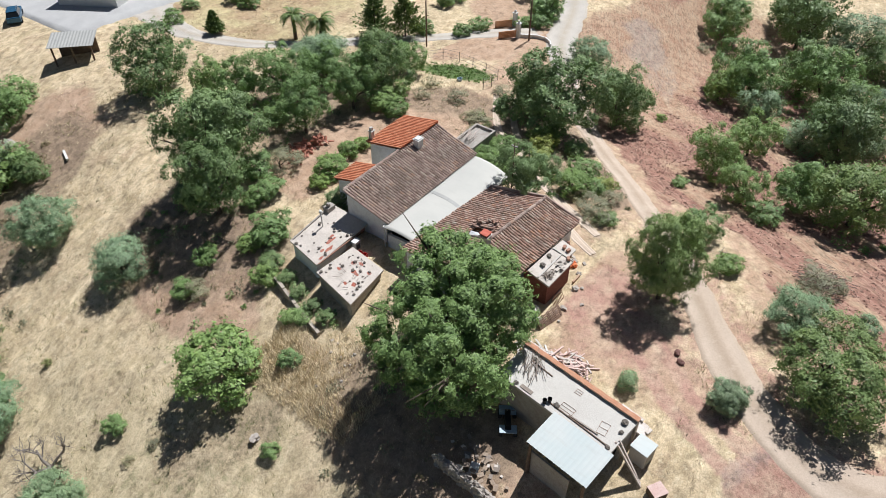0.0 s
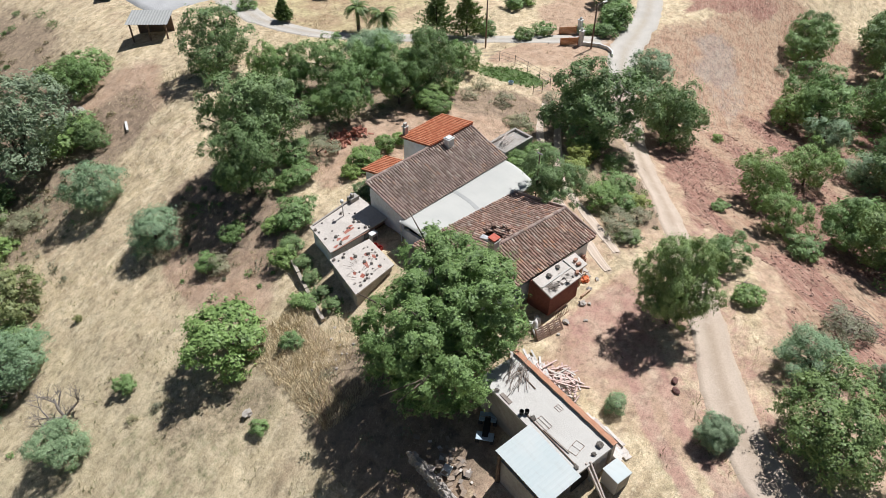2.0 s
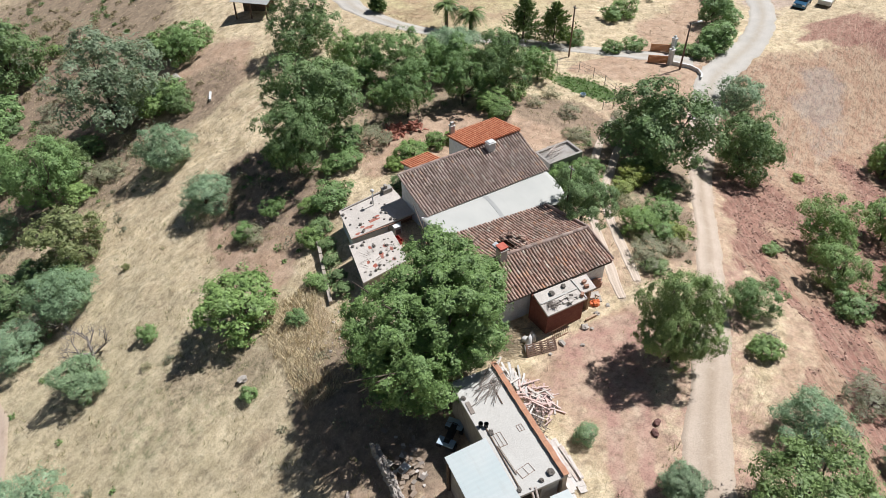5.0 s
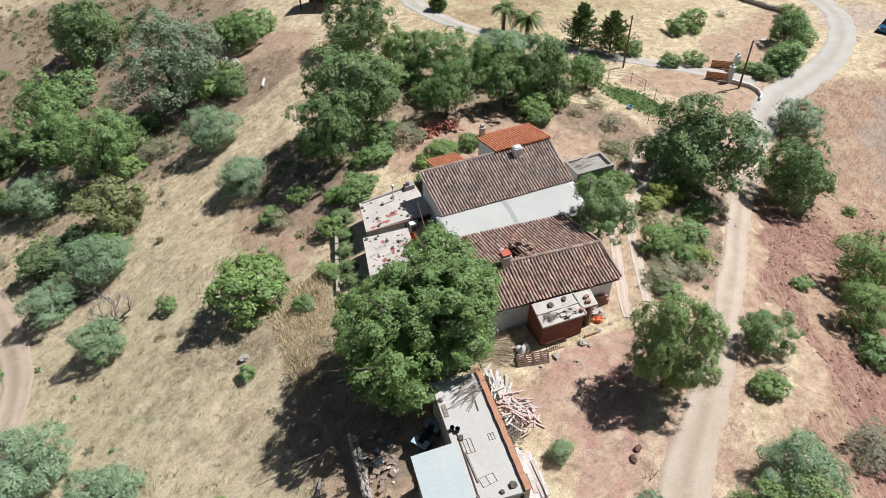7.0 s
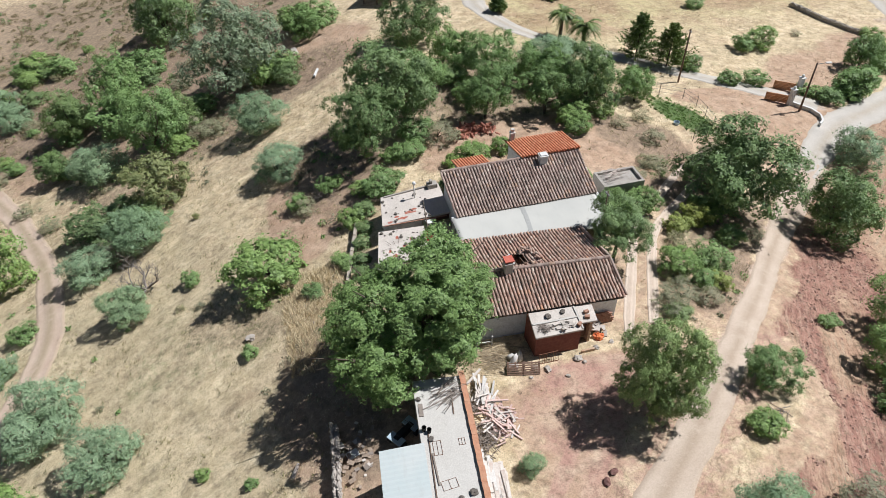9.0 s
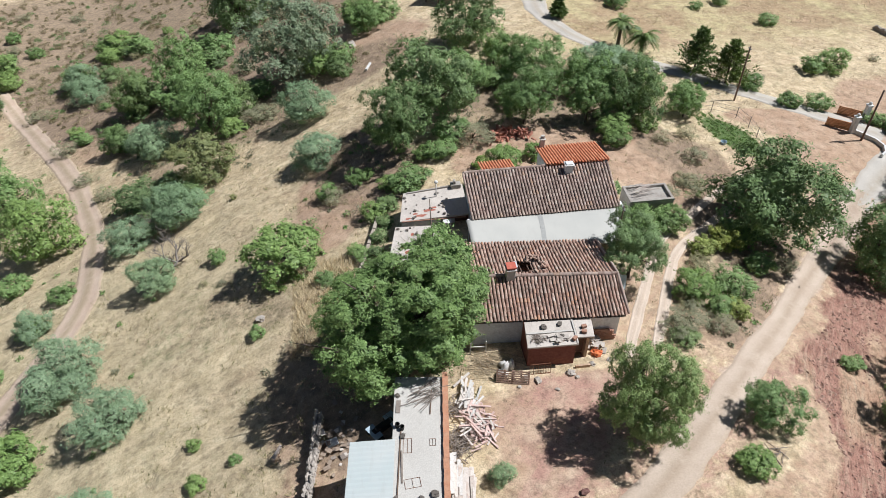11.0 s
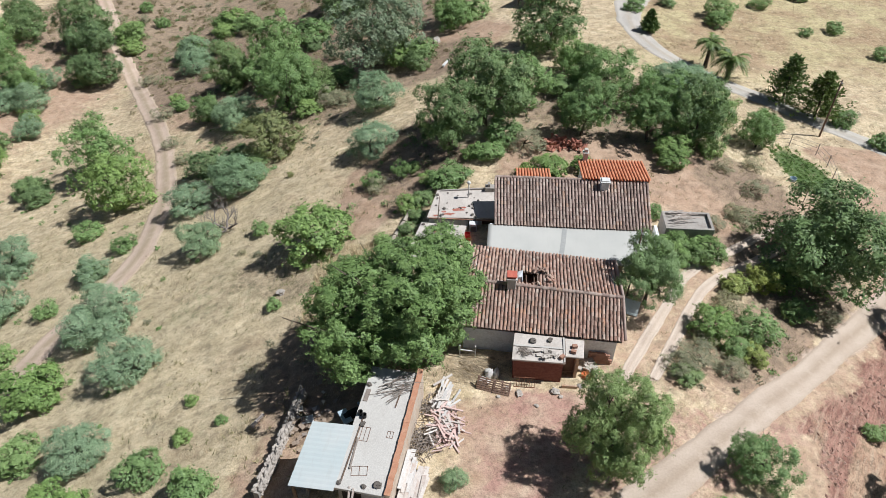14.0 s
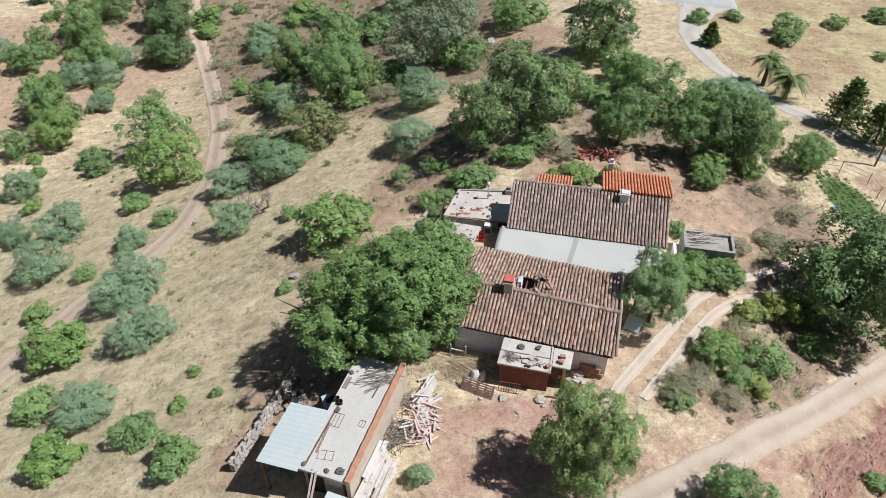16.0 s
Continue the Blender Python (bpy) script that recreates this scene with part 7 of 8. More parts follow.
# ---- open tank and metal sheet ----
tank = thing("water_tank", (51.1, 27.4, 0.3), "rectangular open concrete water tank behind the house", "tank")
TO = (51.1, 27.4, 0.3)
for name, x0, x1, y0, y1 in (("wall", 49.4, 52.9, 28.25, 28.45), ("wall", 49.4, 52.9, 26.4, 26.6), ("wall", 49.4, 49.6, 26.6, 28.25), ("wall", 52.7, 52.9, 26.6, 28.25)):
    m = M(TO)
    m.box(x0, x1, y0, y1, -0.5, 2.15)
    part(name, m, RENDER_GREY, tank, "", 0.02)
m = M(TO)
m.box(49.6, 52.7, 26.6, 28.25, -0.4, 1.92)
part("floor", m, RENDER_GREY, tank, "grey silted tank floor")
panel = thing("metal_sheet", (46.0, 18.7, lift(46.0, 18.7)), "bent pale metal sheet leaning behind the building", "sheet", turn=-20)
m = M()
m.add([(-0.5, -0.35, 0.1), (0.5, -0.35, 0.1), (0.5, 0.4, 0.75), (-0.5, 0.4, 0.75), (-0.5, -0.32, 0.06), (0.5, -0.32, 0.06), (0.5, 0.43, 0.71), (-0.5, 0.43, 0.71)], [(0, 1, 2, 3), (7, 6, 5, 4), (0, 4, 5, 1), (2, 6, 7, 3), (1, 5, 6, 2), (3, 7, 4, 0)])
part("sheet", m, TIN, panel)
m = M()
m.box(-0.45, 0.45, 0.3, 0.36, -0.1, 0.65)
part("prop", m, WOOD_DARK, panel)


def pole(name, x, y, h, r, mat, label, arm=0.0, turn=0.0):
    ob = thing(name, (x, y, lift(x, y)), label, "pole", turn=turn)
    m = M()
    m.tube([(0, 0, -0.2), (0.02, 0, h * 0.5), (0, 0, h)], [r, r * 0.85, r * 0.7], 8)
    part("shaft", m, mat, ob, smooth=True)
    if arm:
        m = M()
        m.tube([(0, 0, h - 0.15), (arm, 0, h - 0.05)], [0.035, 0.03], 6)
        part("arm", m, STEEL, ob)
        m = M()
        m.box(arm - 0.05, arm + 0.55, -0.12, 0.12, h - 0.1, h + 0.02)
        part("lamp_head", m, WHITE_PAINT, ob, "pale lamp head", 0.03)
    else:
        m = M()
        m.box(-0.06, 0.06, -0.25, 0.25, h - 0.28, h - 0.2)
        part("bracket", m, STEEL, ob)
    return ob


pole("utility_pole", 46.0, 20.3, 5.8, 0.06, WOOD_DARK, "slim dark utility pole behind the houses")
pole("utility_pole", 67.85, 46.0, 6.0, 0.1, WOOD_DARK, "dark wooden utility pole by the driveway")
pole("street_lamp", 77.1, 37.9, 5.4, 0.11, WOOD_DARK, "wooden street lamp pole beside the gate", 0.9, -10)

# ---- gate, walls and hedge by the lane ----
for i, (x, y) in enumerate(((76.9, 39.3), (79.7, 41.6))):
    g = thing("gate_post", (x, y, lift(x, y)), "white square gate post with a ball on top", "gate post", "gate posts")
    m = M()
    m.box(-0.22, 0.22, -0.22, 0.22, -0.3, 1.75)
    part("shaft", m, WHITE_PAINT, g, "", 0.02)
    m = M()
    m.box(-0.28, 0.28, -0.28, 0.28, 1.753, 1.84)
    part("cap", m, WHITE_PAINT, g)
    m = M()
    m.lump((0, 0, 2.0), (0.17, 0.17, 0.17), 1, 0.0)
    part("ball", m, WHITE_PAINT, g, smooth=True)
for i, (x, y, t) in enumerate(((76.7, 39.5, 142), (79.4, 41.8, 142))):
    g = thing("gate", (x, y, lift(x, y)), "open orange-brown slatted metal gate leaf", "gate", "gate leaves", turn=t)
    for k in range(6):
        m = M()
        m.box(0.05, 2.1, -0.03, 0.03, 0.1 + k * 0.15, 0.22 + k * 0.15)
        part("slat", m, GATE_ORANGE, g)
    for x0 in (0.0, 1.05, 2.1):
        m = M()
        m.box(x0, x0 + 0.06, -0.04, 0.04, 0.05, 1.02)
        part("stile", m, GATE_ORANGE, g)
garden_wall = thing("boundary_wall", (77.2, 39.2, lift(77.2, 39.2)), "low white curving boundary wall by the gate", "wall")
GO = (77.2, 39.2, lift(77.2, 39.2))
for (x0, y0), (x1, y1) in zip([(77.1, 39.1), (78.2, 37.6), (78.5, 36.6), (78.1, 35.7)], [(78.2, 37.6), (78.5, 36.6), (78.1, 35.7), (77.4, 35.2)]):
    m = M(GO)
    wall(m, (x0, y0), (x1, y1), 0.18, -4.0, lift(x0, y0) + 0.42, lift(x1, y1) + 0.4)
    part("wall_section", m, WHITE_PAINT, garden_wall)
HEDGE = [(80.3, 41.4), (82.5, 40.2), (85, 40.3), (87.5, 41.3), (90, 42.4)]
for (x0, y0), (x1, y1) in zip(HEDGE, HEDGE[1:]):
    for k in range(2):
        plant("shrub", x0 + (x1 - x0) * k / 2, y0 + (y1 - y0) * k / 2, 1.15)
for x, y in ((97.0, 49.5), (99.5, 53.0)):
    plant("shrub", x, y, 1.8)
rubble_wall("stone_wall", [(97.4, 66.0), (98.6, 60.0), (100.0, 54.5)], 0.5, 0.4, "low dark stone field wall beyond the grass", 70)

for x, y, r, k in ((31.0, 31.6, 1.2, "lentisk"), (30.7, 29.4, 0.85, "lentisk"), (30.2, 27.7, 0.8, "lentisk"), (29.9, 26.0, 0.75, "lentisk"), (29.6, 24.4, 0.8, "lentisk"), (53.6, 29.2, 1.2, "dry"), (49.2, 29.8, 0.9, "shrub"), (49.2, 23.9, 1.9, "fig"), (50.5, 24.9, 1.9, "fig"), (52.1, 25.2, 1.7, "fig"), (56.0, 31.5, 1.2, "dry"), (58.2, 34.6, 1.4, "dry"), (56.6, 37.4, 1.1, "dry"), (59.6, 38.6, 1.2, "dry")):
    plant(k, x, y, r)

# hillside bushes scattered over the upper north-west slope
rng = random.Random(21)
for i in range(34):
    x, y = rng.uniform(-34, 26), rng.uniform(66, 124)
    if away(np.array([x]), np.array([y]), WEST_TRACK)[0] > 3:
        plant(("shrub", "dry", "dry", "lentisk")[i % 4], x, y, rng.uniform(0.9, 2.0))

# ---- vegetable garden ----
FENCE = [(62.2, 43.2), (64.2, 43.6), (66.3, 42.4), (66.6, 40.4), (66.4, 38.4), (66.0, 36.4), (65.6, 34.6), (63.8, 34.2), (62.6, 34.4)]
fence = thing("garden_fence", (*FENCE[0], lift(*FENCE[0])), "thin wire fence on slim posts round the vegetable plot", "fence")
FO = Vector((*FENCE[0], lift(*FENCE[0])))
for x, y in FENCE:
    m = M(FO)
    m.tube([(x, y, lift(x, y) - 0.1), (x, y, lift(x, y) + 1.25)], [0.035, 0.03], 6)
    part("post", m, WOOD_GREY, fence)
for (x0, y0), (x1, y1) in zip(FENCE, FENCE[1:]):
    for h in (0.35, 0.75, 1.15):
        m = M(FO)
        m.tube([(x0, y0, lift(x0, y0) + h), (x1, y1, lift(x1, y1) + h)], [0.012, 0.012], 4)
        part("wire", m, STEEL, fence)
bucket(62.6, 37.4, lift(62.6, 37.4), BLUE_PLASTIC, "pale blue bucket beside the vegetable beds", 0.3)

# ---- open shelter, yard and far building up the drive ----
shel = thing("open_shelter", (41.7, 75.0, lift(41.7, 75.0)), "open timber shelter with a corrugated sheet roof", "shelter", turn=-43)
shel.scale = (1.35, 1.2, 1.0)
for x in (-1.5, 0.0, 1.5):
    for y in (-1.0, 1.0):
        m = M()
        m.box(x - 0.06, x + 0.06, y - 0.06, y + 0.06, -1.0, 2.2 + 0.15 * y)
        part("post", m, WOOD_DARK, shel)
m = M()
n = 30
top = [(x, y, 2.25 + 0.15 * y + 0.03 * (i % 2)) for i, x in enumerate(np.linspace(-1.8, 1.8, n)) for y in (-1.3, 1.3)]
k = len(top)
m.add(top + [(x, y, z - 0.03) for x, y, z in top], [(2 * i, 2 * i + 2, 2 * i + 3, 2 * i + 1) for i in range(n - 1)] + [(k + 2 * i + 1, k + 2 * i + 3, k + 2 * i + 2, k + 2 * i) for i in range(n - 1)] + [(2 * i, k + 2 * i, k + 2 * i + 2, 2 * i + 2) for i in range(n - 1)])
part("roof_sheet", m, SHEET_GREY, shel, "grey corrugated sheet")
m = M()
m.box(-1.5, 1.5, 0.95, 1.0, -0.8, 2.2)
part("back_wall", m, WOOD_DARK, shel)
lot_x, lot_y = np.meshgrid(np.linspace(44.0, 60, 40), np.linspace(79.5, 103, 50), indexing="ij")
lot_x = lot_x + 0.5 * value_noise(lot_x, lot_y, 2.0, 31)
lot_z = relief(lot_x, lot_y) + 0.30
edge_dip = np.clip((0.06 - np.minimum.reduce([(lot_x - 44.0) / 16, (60 - lot_x) / 16, (lot_y - 79.5) / 23.5])) / 0.06, 0, 1)
lot = tagged(new("paved_yard", grid_mesh("paved_yard", lot_x, lot_y, lot_z - 0.7 * edge_dip, track_material("yard_gravel", (0.40, 0.40, 0.40), (0.46, 0.46, 0.455), (0.42, 0.40, 0.38)), dict(middle=np.zeros_like(lot_x)))), "pale grey paved yard above the driveway", "yard", kind="structure")
far = thing("white_building", (52.2, 88.2, lift(52.2, 88.2)), "low white building beside the upper yard", "building", turn=-64)
m = M()
m.box(-4.2, 4.2, -1.8, 1.8, -0.6, 2.6)
part("wall", m, WHITE_PAINT, far, "", 0.02)
m = M()
m.box(-4.4, 4.4, -2.0, 2.0, 2.603, 2.75)
part("roof", m, WHITE_PAINT, far, "flat white roof", 0.02)
m = M()
m.box(-4.22, 4.22, -1.83, -1.81, -0.4, 0.15)
part("plinth", m, STEEL, far, "dark plinth")


def car(x, y, turn, paint, label):
    """A parked estate car: body, glass, roof, lights and four wheels with rims."""
    ob = thing("car", (x, y, lift(x, y) + 0.05), label, "car", turn=turn)
    m = M()
    m.prism([(-2.05, -0.84, 0.3), (2.05, -0.84, 0.3), (2.05, 0.84, 0.3), (-2.05, 0.84, 0.3)], [(-2.0, -0.82, 0.95), (1.95, -0.8, 0.86), (1.95, 0.8, 0.86), (-2.0, 0.82, 0.95)])
    part("body", m, paint, ob, "", 0.1)
    m = M()
    m.prism([(-1.9, -0.77, 0.93), (0.95, -0.77, 0.9), (0.95, 0.77, 0.9), (-1.9, 0.77, 0.93)], [(-1.6, -0.62, 1.48), (0.25, -0.62, 1.5), (0.25, 0.62, 1.5), (-1.6, 0.62, 1.48)])
    part("window_band", m, CAR_GLASS, ob, "dark glass", 0.05)
    m = M()
    m.box(-1.6, 0.25, -0.62, 0.62, 1.503, 1.55)
    part("roof", m, paint, ob, "", 0.02)
    for sy in (-0.6, 0.6):
        m = M()
        m.box(1.9, 2.065, sy - 0.17, sy + 0.17, 0.6, 0.76)
        part("headlight", m, WHITE_PAINT, ob, "clear headlight", 0.02)
        m = M()
        m.box(-0.9, 0.0, sy * 0.9 - 0.02, sy * 0.9 + 0.02, 1.552, 1.59)
        part("roof_rail", m, STEEL, ob)
    for wx in (-1.28, 1.28):
        for wy in (-0.78, 0.78):
            m = M()
            m.tube([(wx, wy - 0.1, 0.32), (wx, wy + 0.1, 0.32)], [0.32, 0.32], 14)
            tyre = part("wheel", m, BLACK_RUBBER, ob, "black tyre")
            m = M()
            m.tube([(wx, wy - 0.11, 0.32), (wx, wy + 0.11, 0.32)], [0.18, 0.18], 10)
            part("rim", m, STEEL, tyre)


car(43.6, 92.6, 60, CAR_BLUE, "dark blue parked car on the upper yard")
car(109.0, 45.6, 203, CAR_BLUE, "dark blue parked estate car beside the gravel lane")
van = thing("pickup_truck", (112.8, 44.4, lift(112.8, 44.4) + 0.05), "white pickup with a dark load bed parked beside the lane", "truck", turn=203)
m = M()
m.box(-2.2, 2.2, -0.85, 0.85, 0.35, 0.95)
part("body", m, WHITE_PAINT, van, "", 0.06)
m = M()
m.prism([(0.0, -0.8, 0.95), (1.4, -0.8, 0.95), (1.4, 0.8, 0.95), (0.0, 0.8, 0.95)], [(0.15, -0.68, 1.6), (0.95, -0.68, 1.6), (0.95, 0.68, 1.6), (0.15, 0.68, 1.6)])
part("cab", m, WHITE_PAINT, van, "", 0.05)
m = M()
m.box(-2.05, -0.15, -0.72, 0.72, 0.953, 0.97)
part("load_bed", m, DARK, van, "dark load bed")
for wx in (-1.4, 1.4):
    for wy in (-0.78, 0.78):
        m = M()
        m.tube([(wx, wy - 0.1, 0.33), (wx, wy + 0.1, 0.33)], [0.33, 0.33], 14)
        part("wheel", m, BLACK_RUBBER, van, "black tyre")

# ---- dry grass, weeds and scrub ----
def keep_out(x, y):
    """Places where nothing grows: roofs, tracks, the bare yard."""
    bad = np.minimum.reduce([away(x, y, l) for l in (MAIN_ROAD, LANE, DRIVE, WEST_TRACK)]) < 1.15
    bad |= (away(x, y, LANE) < 2.6) | (away(x, y, YARD) < 0.9)
    bad |= np.minimum(away(x, y, RUT_A), away(x, y, RUT_B)) < 0.4
    bad |= (x > 30.6) & (x < 48.6) & (y > 22.3) & (y < 33.0)
    bad |= (x > 34.8) & (x < 45.2) & (y > 11.6) & (y < 22.5)
    bad |= (x > 26.8) & (x < 33.3) & (y > 2.8) & (y < 11.0)
    bad |= (x > 49.3) & (x < 53.0) & (y > 26.3) & (y < 28.6)
    bad |= (x > 42) & (x < 57) & (y > 80) & (y < 100)
    return bad


def blades(name, n, area, seed, length, width, per, mat, thin, lean=0.6):
    """Tufts of separate blades, joined, since nobody could count them."""
    rng = np.random.RandomState(seed)
    x = area[0] + (area[1] - area[0]) * rng.rand(n)
    y = area[2] + (area[3] - area[2]) * rng.rand(n)
    ok = ~keep_out(x, y)
    patch = value_noise(x, y, 2.4, seed + 3) + 0.6 * value_noise(x, y, 7.0, seed + 4)
    ok &= patch + rng.rand(n) * 1.2 > thin
    east = np.clip(((x - 47.8) - 0.72 * (y + 4) + 6.5) / 2.0, 0, 1) * np.clip((38 - y) / 4, 0, 1) * 0.93
    bare = np.maximum.reduce([0.75 * blob(x, y, 36.6, 7, 4.2, 6.5), 0.9 * blob(x, y, 41.2, 6.2, 4.2, 6.5, -30), east, 0.8 * blob(x, y, 41, 10.4, 8, 2.8), 0.7 * blob(x, y, 44, 37, 7, 5), 0.8 * blob(x, y, 34, -3.4, 3.4, 3.2)])
    ok &= rng.rand(n) > bare * 1.05
    x, y = x[ok], y[ok]
    i = np.clip(np.searchsorted(gx, x) - 1, 0, len(gx) - 2)
    j = np.clip(np.searchsorted(gy, y) - 1, 0, len(gy) - 2)
    a, b = (x - gx[i]) / (gx[i + 1] - gx[i]), (y - gy[j]) / (gy[j + 1] - gy[j])
    z = (GZ[i, j] * (1 - a) + GZ[i + 1, j] * a) * (1 - b) + (GZ[i, j + 1] * (1 - a) + GZ[i + 1, j + 1] * a) * b
    base = np.repeat(np.stack([x, y, z - 0.02], -1), per, 0)
    m = len(base)
    base[:, :2] += rng.normal(size=(m, 2)) * 0.09
    t = rng.rand(m) * 2 * np.pi
    out = np.stack([np.cos(t), np.sin(t), np.zeros(m)], -1)
    tall = np.repeat(length * (0.5 + rng.rand(len(x))) * (1 + 0.35 * value_noise(x, y, 3.0, 77)), per) * (0.6 + 0.6 * rng.rand(m))
    tip = base + out * (tall * lean * rng.rand(m))[:, None] + np.array([0.12, 0.06, 1.0]) * tall[:, None]
    side = np.stack([-out[:, 1], out[:, 0], np.zeros(m)], -1) * width * (0.6 + 0.8 * rng.rand(m))[:, None]
    v = np.stack([base - side, base + side, tip], 1).astype(np.float32)
    me = bpy.data.meshes.new(name)
    me.vertices.add(m * 3)
    me.vertices.foreach_set("co", v.ravel())
    me.loops.add(m * 3)
    me.loops.foreach_set("vertex_index", np.arange(m * 3, dtype=np.int32))
    me.polygons.add(m)
    me.polygons.foreach_set("loop_start", np.arange(0, m * 3, 3, dtype=np.int32))
    me.update(calc_edges=True)
    me.materials.append(mat)
    return new(name, me)


def straw_material(name, stops):
    n = Nodes(name, 0.8, 0.2)
    c = n.ramp(n.island(), stops)
    c = n.mix(n.ramp(n.noise(0.25, 4), [(0.4, 0.0), (0.65, 0.6)]), c, stops[0][1])
    n.color(c)
    return n.m


STRAW = straw_material("straw_blades", [(0.0, (0.48, 0.38, 0.25)), (0.5, (0.63, 0.515, 0.35)), (1.0, (0.76, 0.65, 0.47))])
PALE_STRAW = straw_material("bleached_blades", [(0.0, (0.60, 0.49, 0.31)), (0.5, (0.68, 0.57, 0.38)), (1.0, (0.78, 0.69, 0.48))])
WEED = straw_material("weed_blades", [(0.0, (0.13, 0.14, 0.06)), (0.5, (0.22, 0.21, 0.09)), (1.0, (0.34, 0.30, 0.14))])
TWIG = straw_material("dry_twigs", [(0.0, (0.24, 0.185, 0.135)), (0.5, (0.35, 0.28, 0.205)), (1.0, (0.46, 0.375, 0.28))])
tagged(blades("dry_grass", 75000, (-10, 62, -12, 66), 1, 0.19, 0.008, 5, STRAW, 0.35, 1.1), "knee-high straw-coloured dry grass on the slope", "grass", kind="stuff")
tagged(blades("tall_grass", 2600, (23.5, 29.5, 17, 27), 3, 0.42, 0.014, 6, PALE_STRAW, 0.2, 1.0), "clumps of tall bleached grass below the annexes", "grass", kind="stuff")
tagged(blades("far_grass", 24000, (-60, 120, 40, 120), 2, 0.2, 0.025, 3, STRAW, 0.3, 1.3), "pale dry grass on the far slopes", "grass", kind="stuff")
tagged(blades("weeds", 17000, (-10, 60, -12, 66), 5, 0.2, 0.022, 5, WEED, 0.95, 1.4), "low olive-green weeds among the dry grass", "weeds", kind="stuff")
tagged(blades("dead_weeds", 10000, (-10, 100, -12, 70), 9, 0.16, 0.012, 5, TWIG, 0.95, 1.3), "patches of dark dead weeds and twigs", "weeds", kind="stuff")


def scrub(name, n, area, seed, size, mat, per, leaf, inside_of, label):
    """Low bushes growing into one another over a stretch of slope."""
    rng = np.random.RandomState(seed)
    x = area[0] + (area[1] - area[0]) * rng.rand(n)
    y = area[2] + (area[3] - area[2]) * rng.rand(n)
    ok = ~keep_out(x, y) & (inside_of(x, y) * (0.7 + 0.6 * value_noise(x, y, 5.0, seed + 1)) > rng.rand(n))
    x, y = x[ok], y[ok]
    r = size * (0.45 + 0.9 * rng.rand(len(x)) ** 1.5)
    z = np.array([lift(a, b) for a, b in zip(x, y)])
    c = np.repeat(np.stack([x, y, z], -1), per, 0)
    rr = np.repeat(r, per)
    m = len(c)
    d = rng.normal(size=(m, 3))
    d /= np.linalg.norm(d, axis=1)[:, None]
    d[:, 2] = np.abs(d[:, 2]) * 0.8
    lumpy = 0.75 + 0.35 * np.sin(d[:, 0] * 5 + c[:, 0] * 3) * np.cos(d[:, 1] * 5 + c[:, 1] * 2)
    p = c + d * (rr * lumpy * (0.7 + 0.3 * rng.rand(m)))[:, None]
    nr = d * 0.4 + rng.normal(size=(m, 3)) * 0.7 + np.array([0, 0, 0.3])
    nr /= np.linalg.norm(nr, axis=1)[:, None]
    t = np.cross(nr, rng.normal(size=(m, 3)))
    t /= np.linalg.norm(t, axis=1)[:, None]
    b = np.cross(nr, t)
    L = (leaf * (0.6 + 0.8 * rng.rand(m)))[:, None]
    q = np.stack([p - t * L + b * L * 0.5, p - t * L - b * L * 0.5, p + t * L], 1).astype(np.float32)
    me = bpy.data.meshes.new(name)
    me.vertices.add(m * 3)
    me.vertices.foreach_set("co", q.ravel())
    me.loops.add(m * 3)
    me.loops.foreach_set("vertex_index", np.arange(m * 3, dtype=np.int32))
    me.polygons.add(m)
    me.polygons.foreach_set("loop_start", np.arange(0, m * 3, 3, dtype=np.int32))
    me.update(calc_edges=True)
    me.materials.append(mat)
    return tagged(new(name, me), label, "scrub", kind="stuff")


hill = lambda x, y: np.maximum(np.maximum(np.clip(1.3 * blob(x, y, 6, 96, 32, 34), 0, 1), 0.9 * blob(x, y, -18, 112, 38, 32)), 0.7 * blob(x, y, 22, 64, 10, 7))
edges = lambda x, y: np.maximum.reduce([blob(x, y, 29.5, 38, 6, 10), blob(x, y, 13, 57, 13, 13), 0.8 * blob(x, y, 46, 47, 13, 6), 0.9 * blob(x, y, 53.5, 16.5, 3.2, 8, -38), 0.7 * blob(x, y, 47, 44, 9, 5), 0.6 * blob(x, y, 29, 28, 1.8, 6), 1.0 * blob(x, y, 58, 26, 5, 7), 0.6 * blob(x, y, 8, 46, 6, 12), 0.5 * blob(x, y, 26, 16, 5, 7)])
scrub("brown_scrub", 3200, (-50, 36, 56, 140), 41, 0.8, LEAF["rust"], 80, 0.10, hill, "low brown dry scrub covering the upper slope")
scrub("green_scrub", 420, (-50, 36, 56, 140), 43, 1.1, LEAF["lentisk"], 240, 0.085, hill, "low dark green scrub on the upper slope")
scrub("undergrowth", 800, (0, 62, 8, 70), 47, 0.55, LEAF["shrub"], 70, 0.075, edges, "weedy green undergrowth along the edges")
scrub("dry_undergrowth", 1900, (0, 62, 8, 70), 49, 0.55, LEAF["dry"], 60, 0.075, edges, "dry grey-brown undergrowth along the edges")
right = lambda x, y: np.maximum(blob(x, y, 95, 6, 22, 12, 20), blob(x, y, 66, 0, 9, 8))
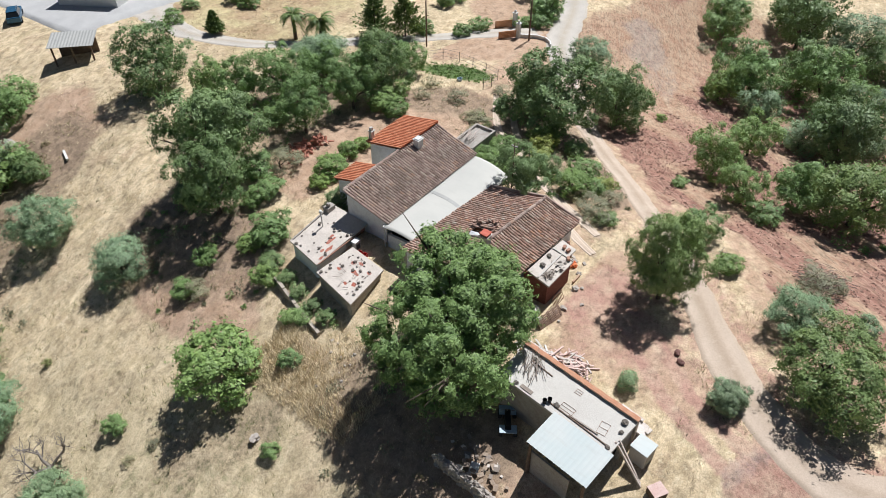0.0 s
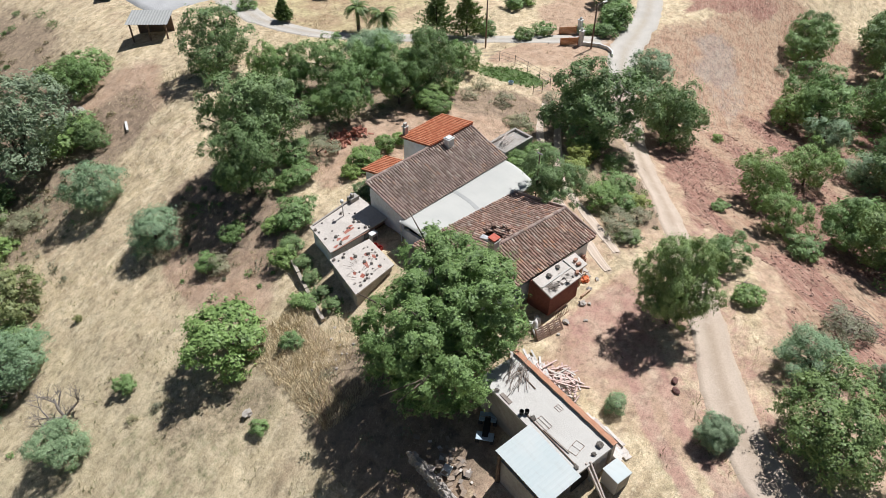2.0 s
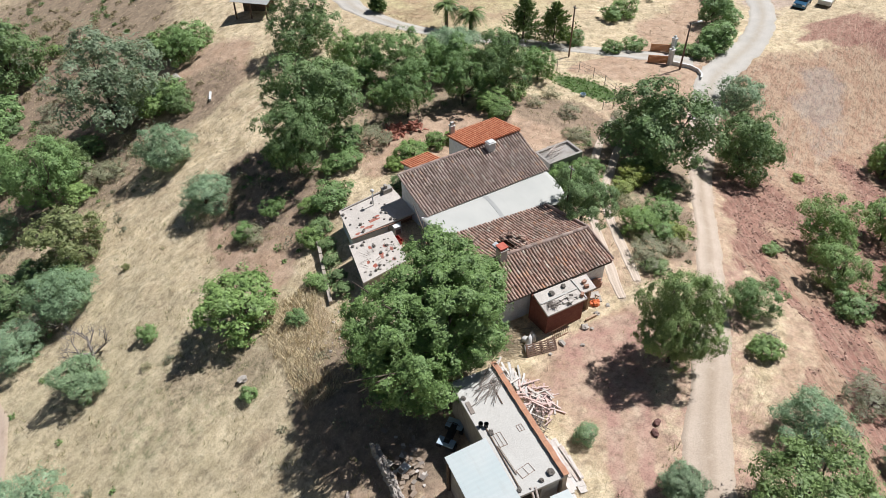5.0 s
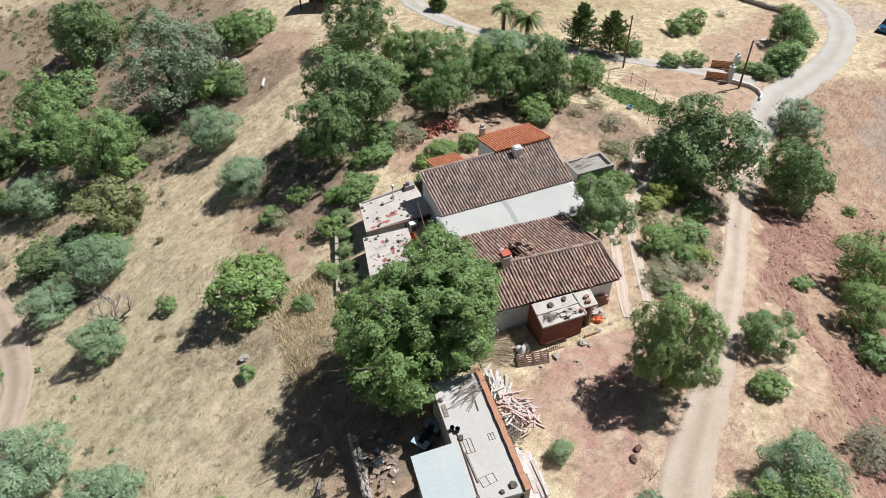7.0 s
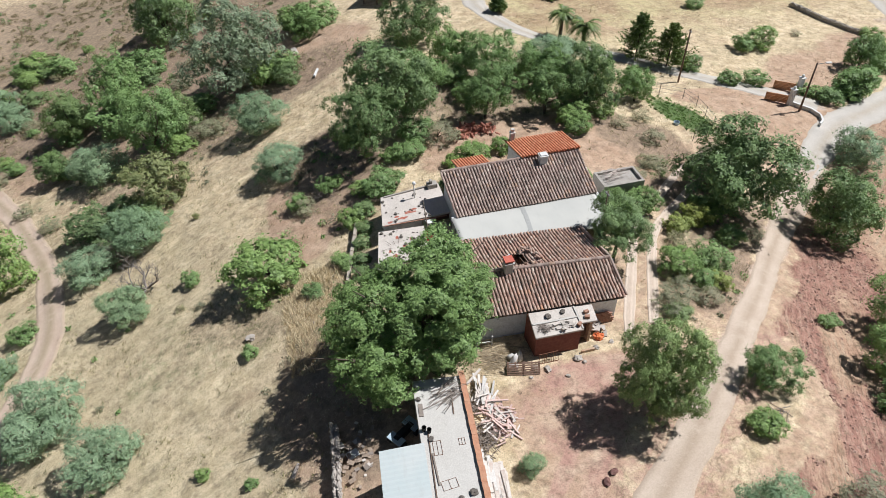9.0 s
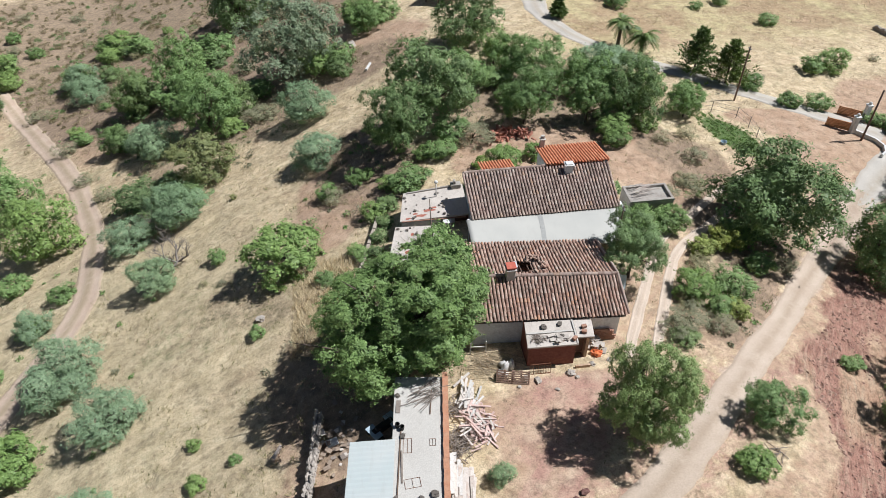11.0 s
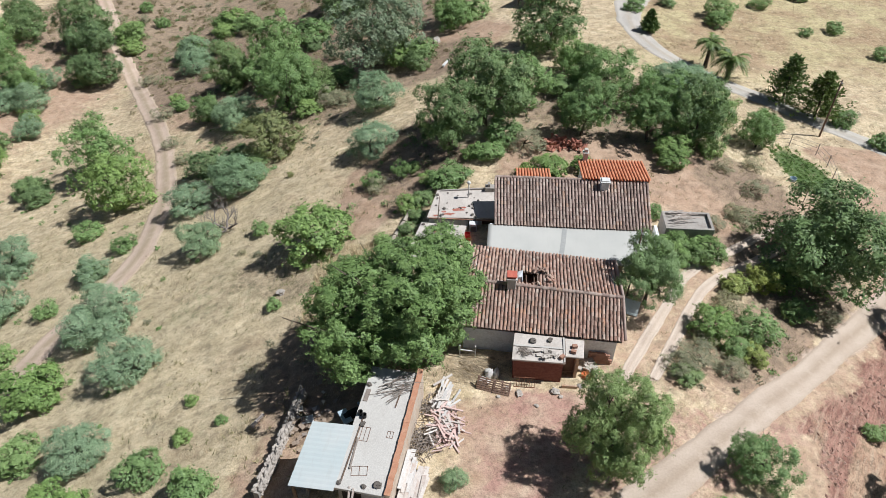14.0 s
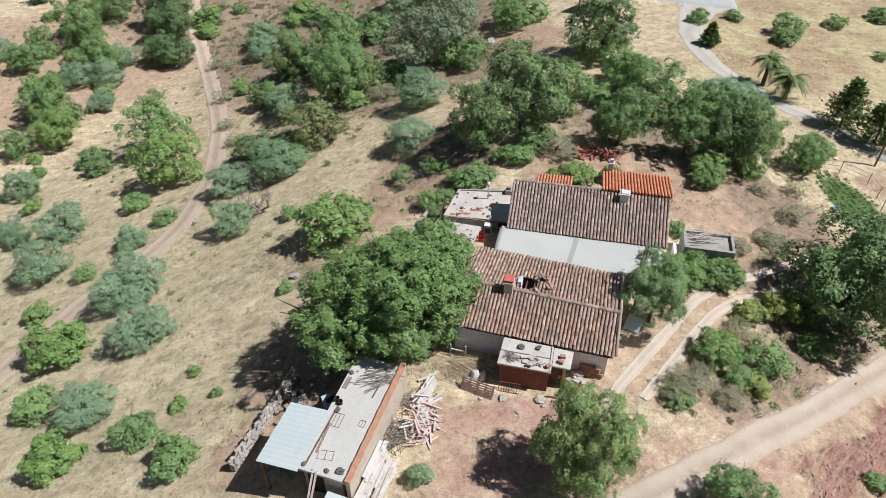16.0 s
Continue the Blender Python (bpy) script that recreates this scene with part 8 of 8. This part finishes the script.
scrub("east_scrub", 500, (56, 118, -10, 30), 53, 0.9, LEAF["shrub"], 110, 0.11, right, "green scrub between the trees of the east slope")

beds = lambda x, y: blob(x, y, 64.2, 38.9, 4.9, 2.2, -72, 0.1) * (np.sin((x * 0.95 + y * 0.31) * 2 * np.pi / 0.62) > -0.1)
scrub("vegetables", 2600, (60, 68, 32, 46), 61, 0.24, LEAF["fig"], 40, 0.05, beds, "rows of green vegetables in the fenced plot")
scrub("valley_weeds", 1500, (-60, 12, 0, 110), 63, 0.4, LEAF["shrub"], 45, 0.09, lambda x, y: 0.45 + 0 * x, "scattered green weeds over the valley floor")

# ---- roof tiles, the nearest as single pieces ----
tile_roof(house, "tile_roof", (36.95, 24.9, 3.0), (47.95, 24.96, 3.0), (36.84, 29.1, 4.17), (48.05, 29.16, 4.17), 47, 12, TILE_PIECE, TILE_JOINED, HO, 300, "weathered brown barrel-tile roof", 1)
tile_roof(house, "red_tile_roof", (48.22, 32.75, 3.52), (43.32, 32.65, 3.55), (48.22, 29.05, 4.36), (43.32, 29.0, 4.38), 21, 10, RED_TILE, RED_JOINED, HO, 180, "new orange-red tile roof", 2, sag=0.005, jitter=0.3, bed=RED_JOINED)
tile_roof(house, "red_tile_roof", (40.98, 31.75, 3.14), (38.5, 31.65, 3.16), (40.98, 29.0, 3.98), (38.5, 29.0, 3.98), 11, 7, RED_TILE, RED_JOINED, HO, 80, "small new orange-red tile roof", 3, sag=0.005, jitter=0.3, bed=RED_JOINED)
tile_roof(low, "tile_roof", (34.95, 14.38, 3.78), (44.5, 13.72, 3.80), (35.1, 17.6, 4.48), (44.72, 16.66, 4.46), 43, 10, WARM_PIECE, WARM_JOINED, LO, 300, "weathered brown barrel-tile roof", 4, sag=0.05, jitter=1.5)
tile_roof(low, "tile_roof", (45.0, 21.5, 3.06), (35.35, 22.35, 3.1), (44.72, 16.66, 4.46), (35.1, 17.6, 4.48), 43, 15, WARM_PIECE, WARM_JOINED, LO, 300, "patched brown and orange barrel-tile roof with a hole", 5, hole=(0.525, 0.645, 0.60, 0.95), sag=0.06, jitter=1.8)
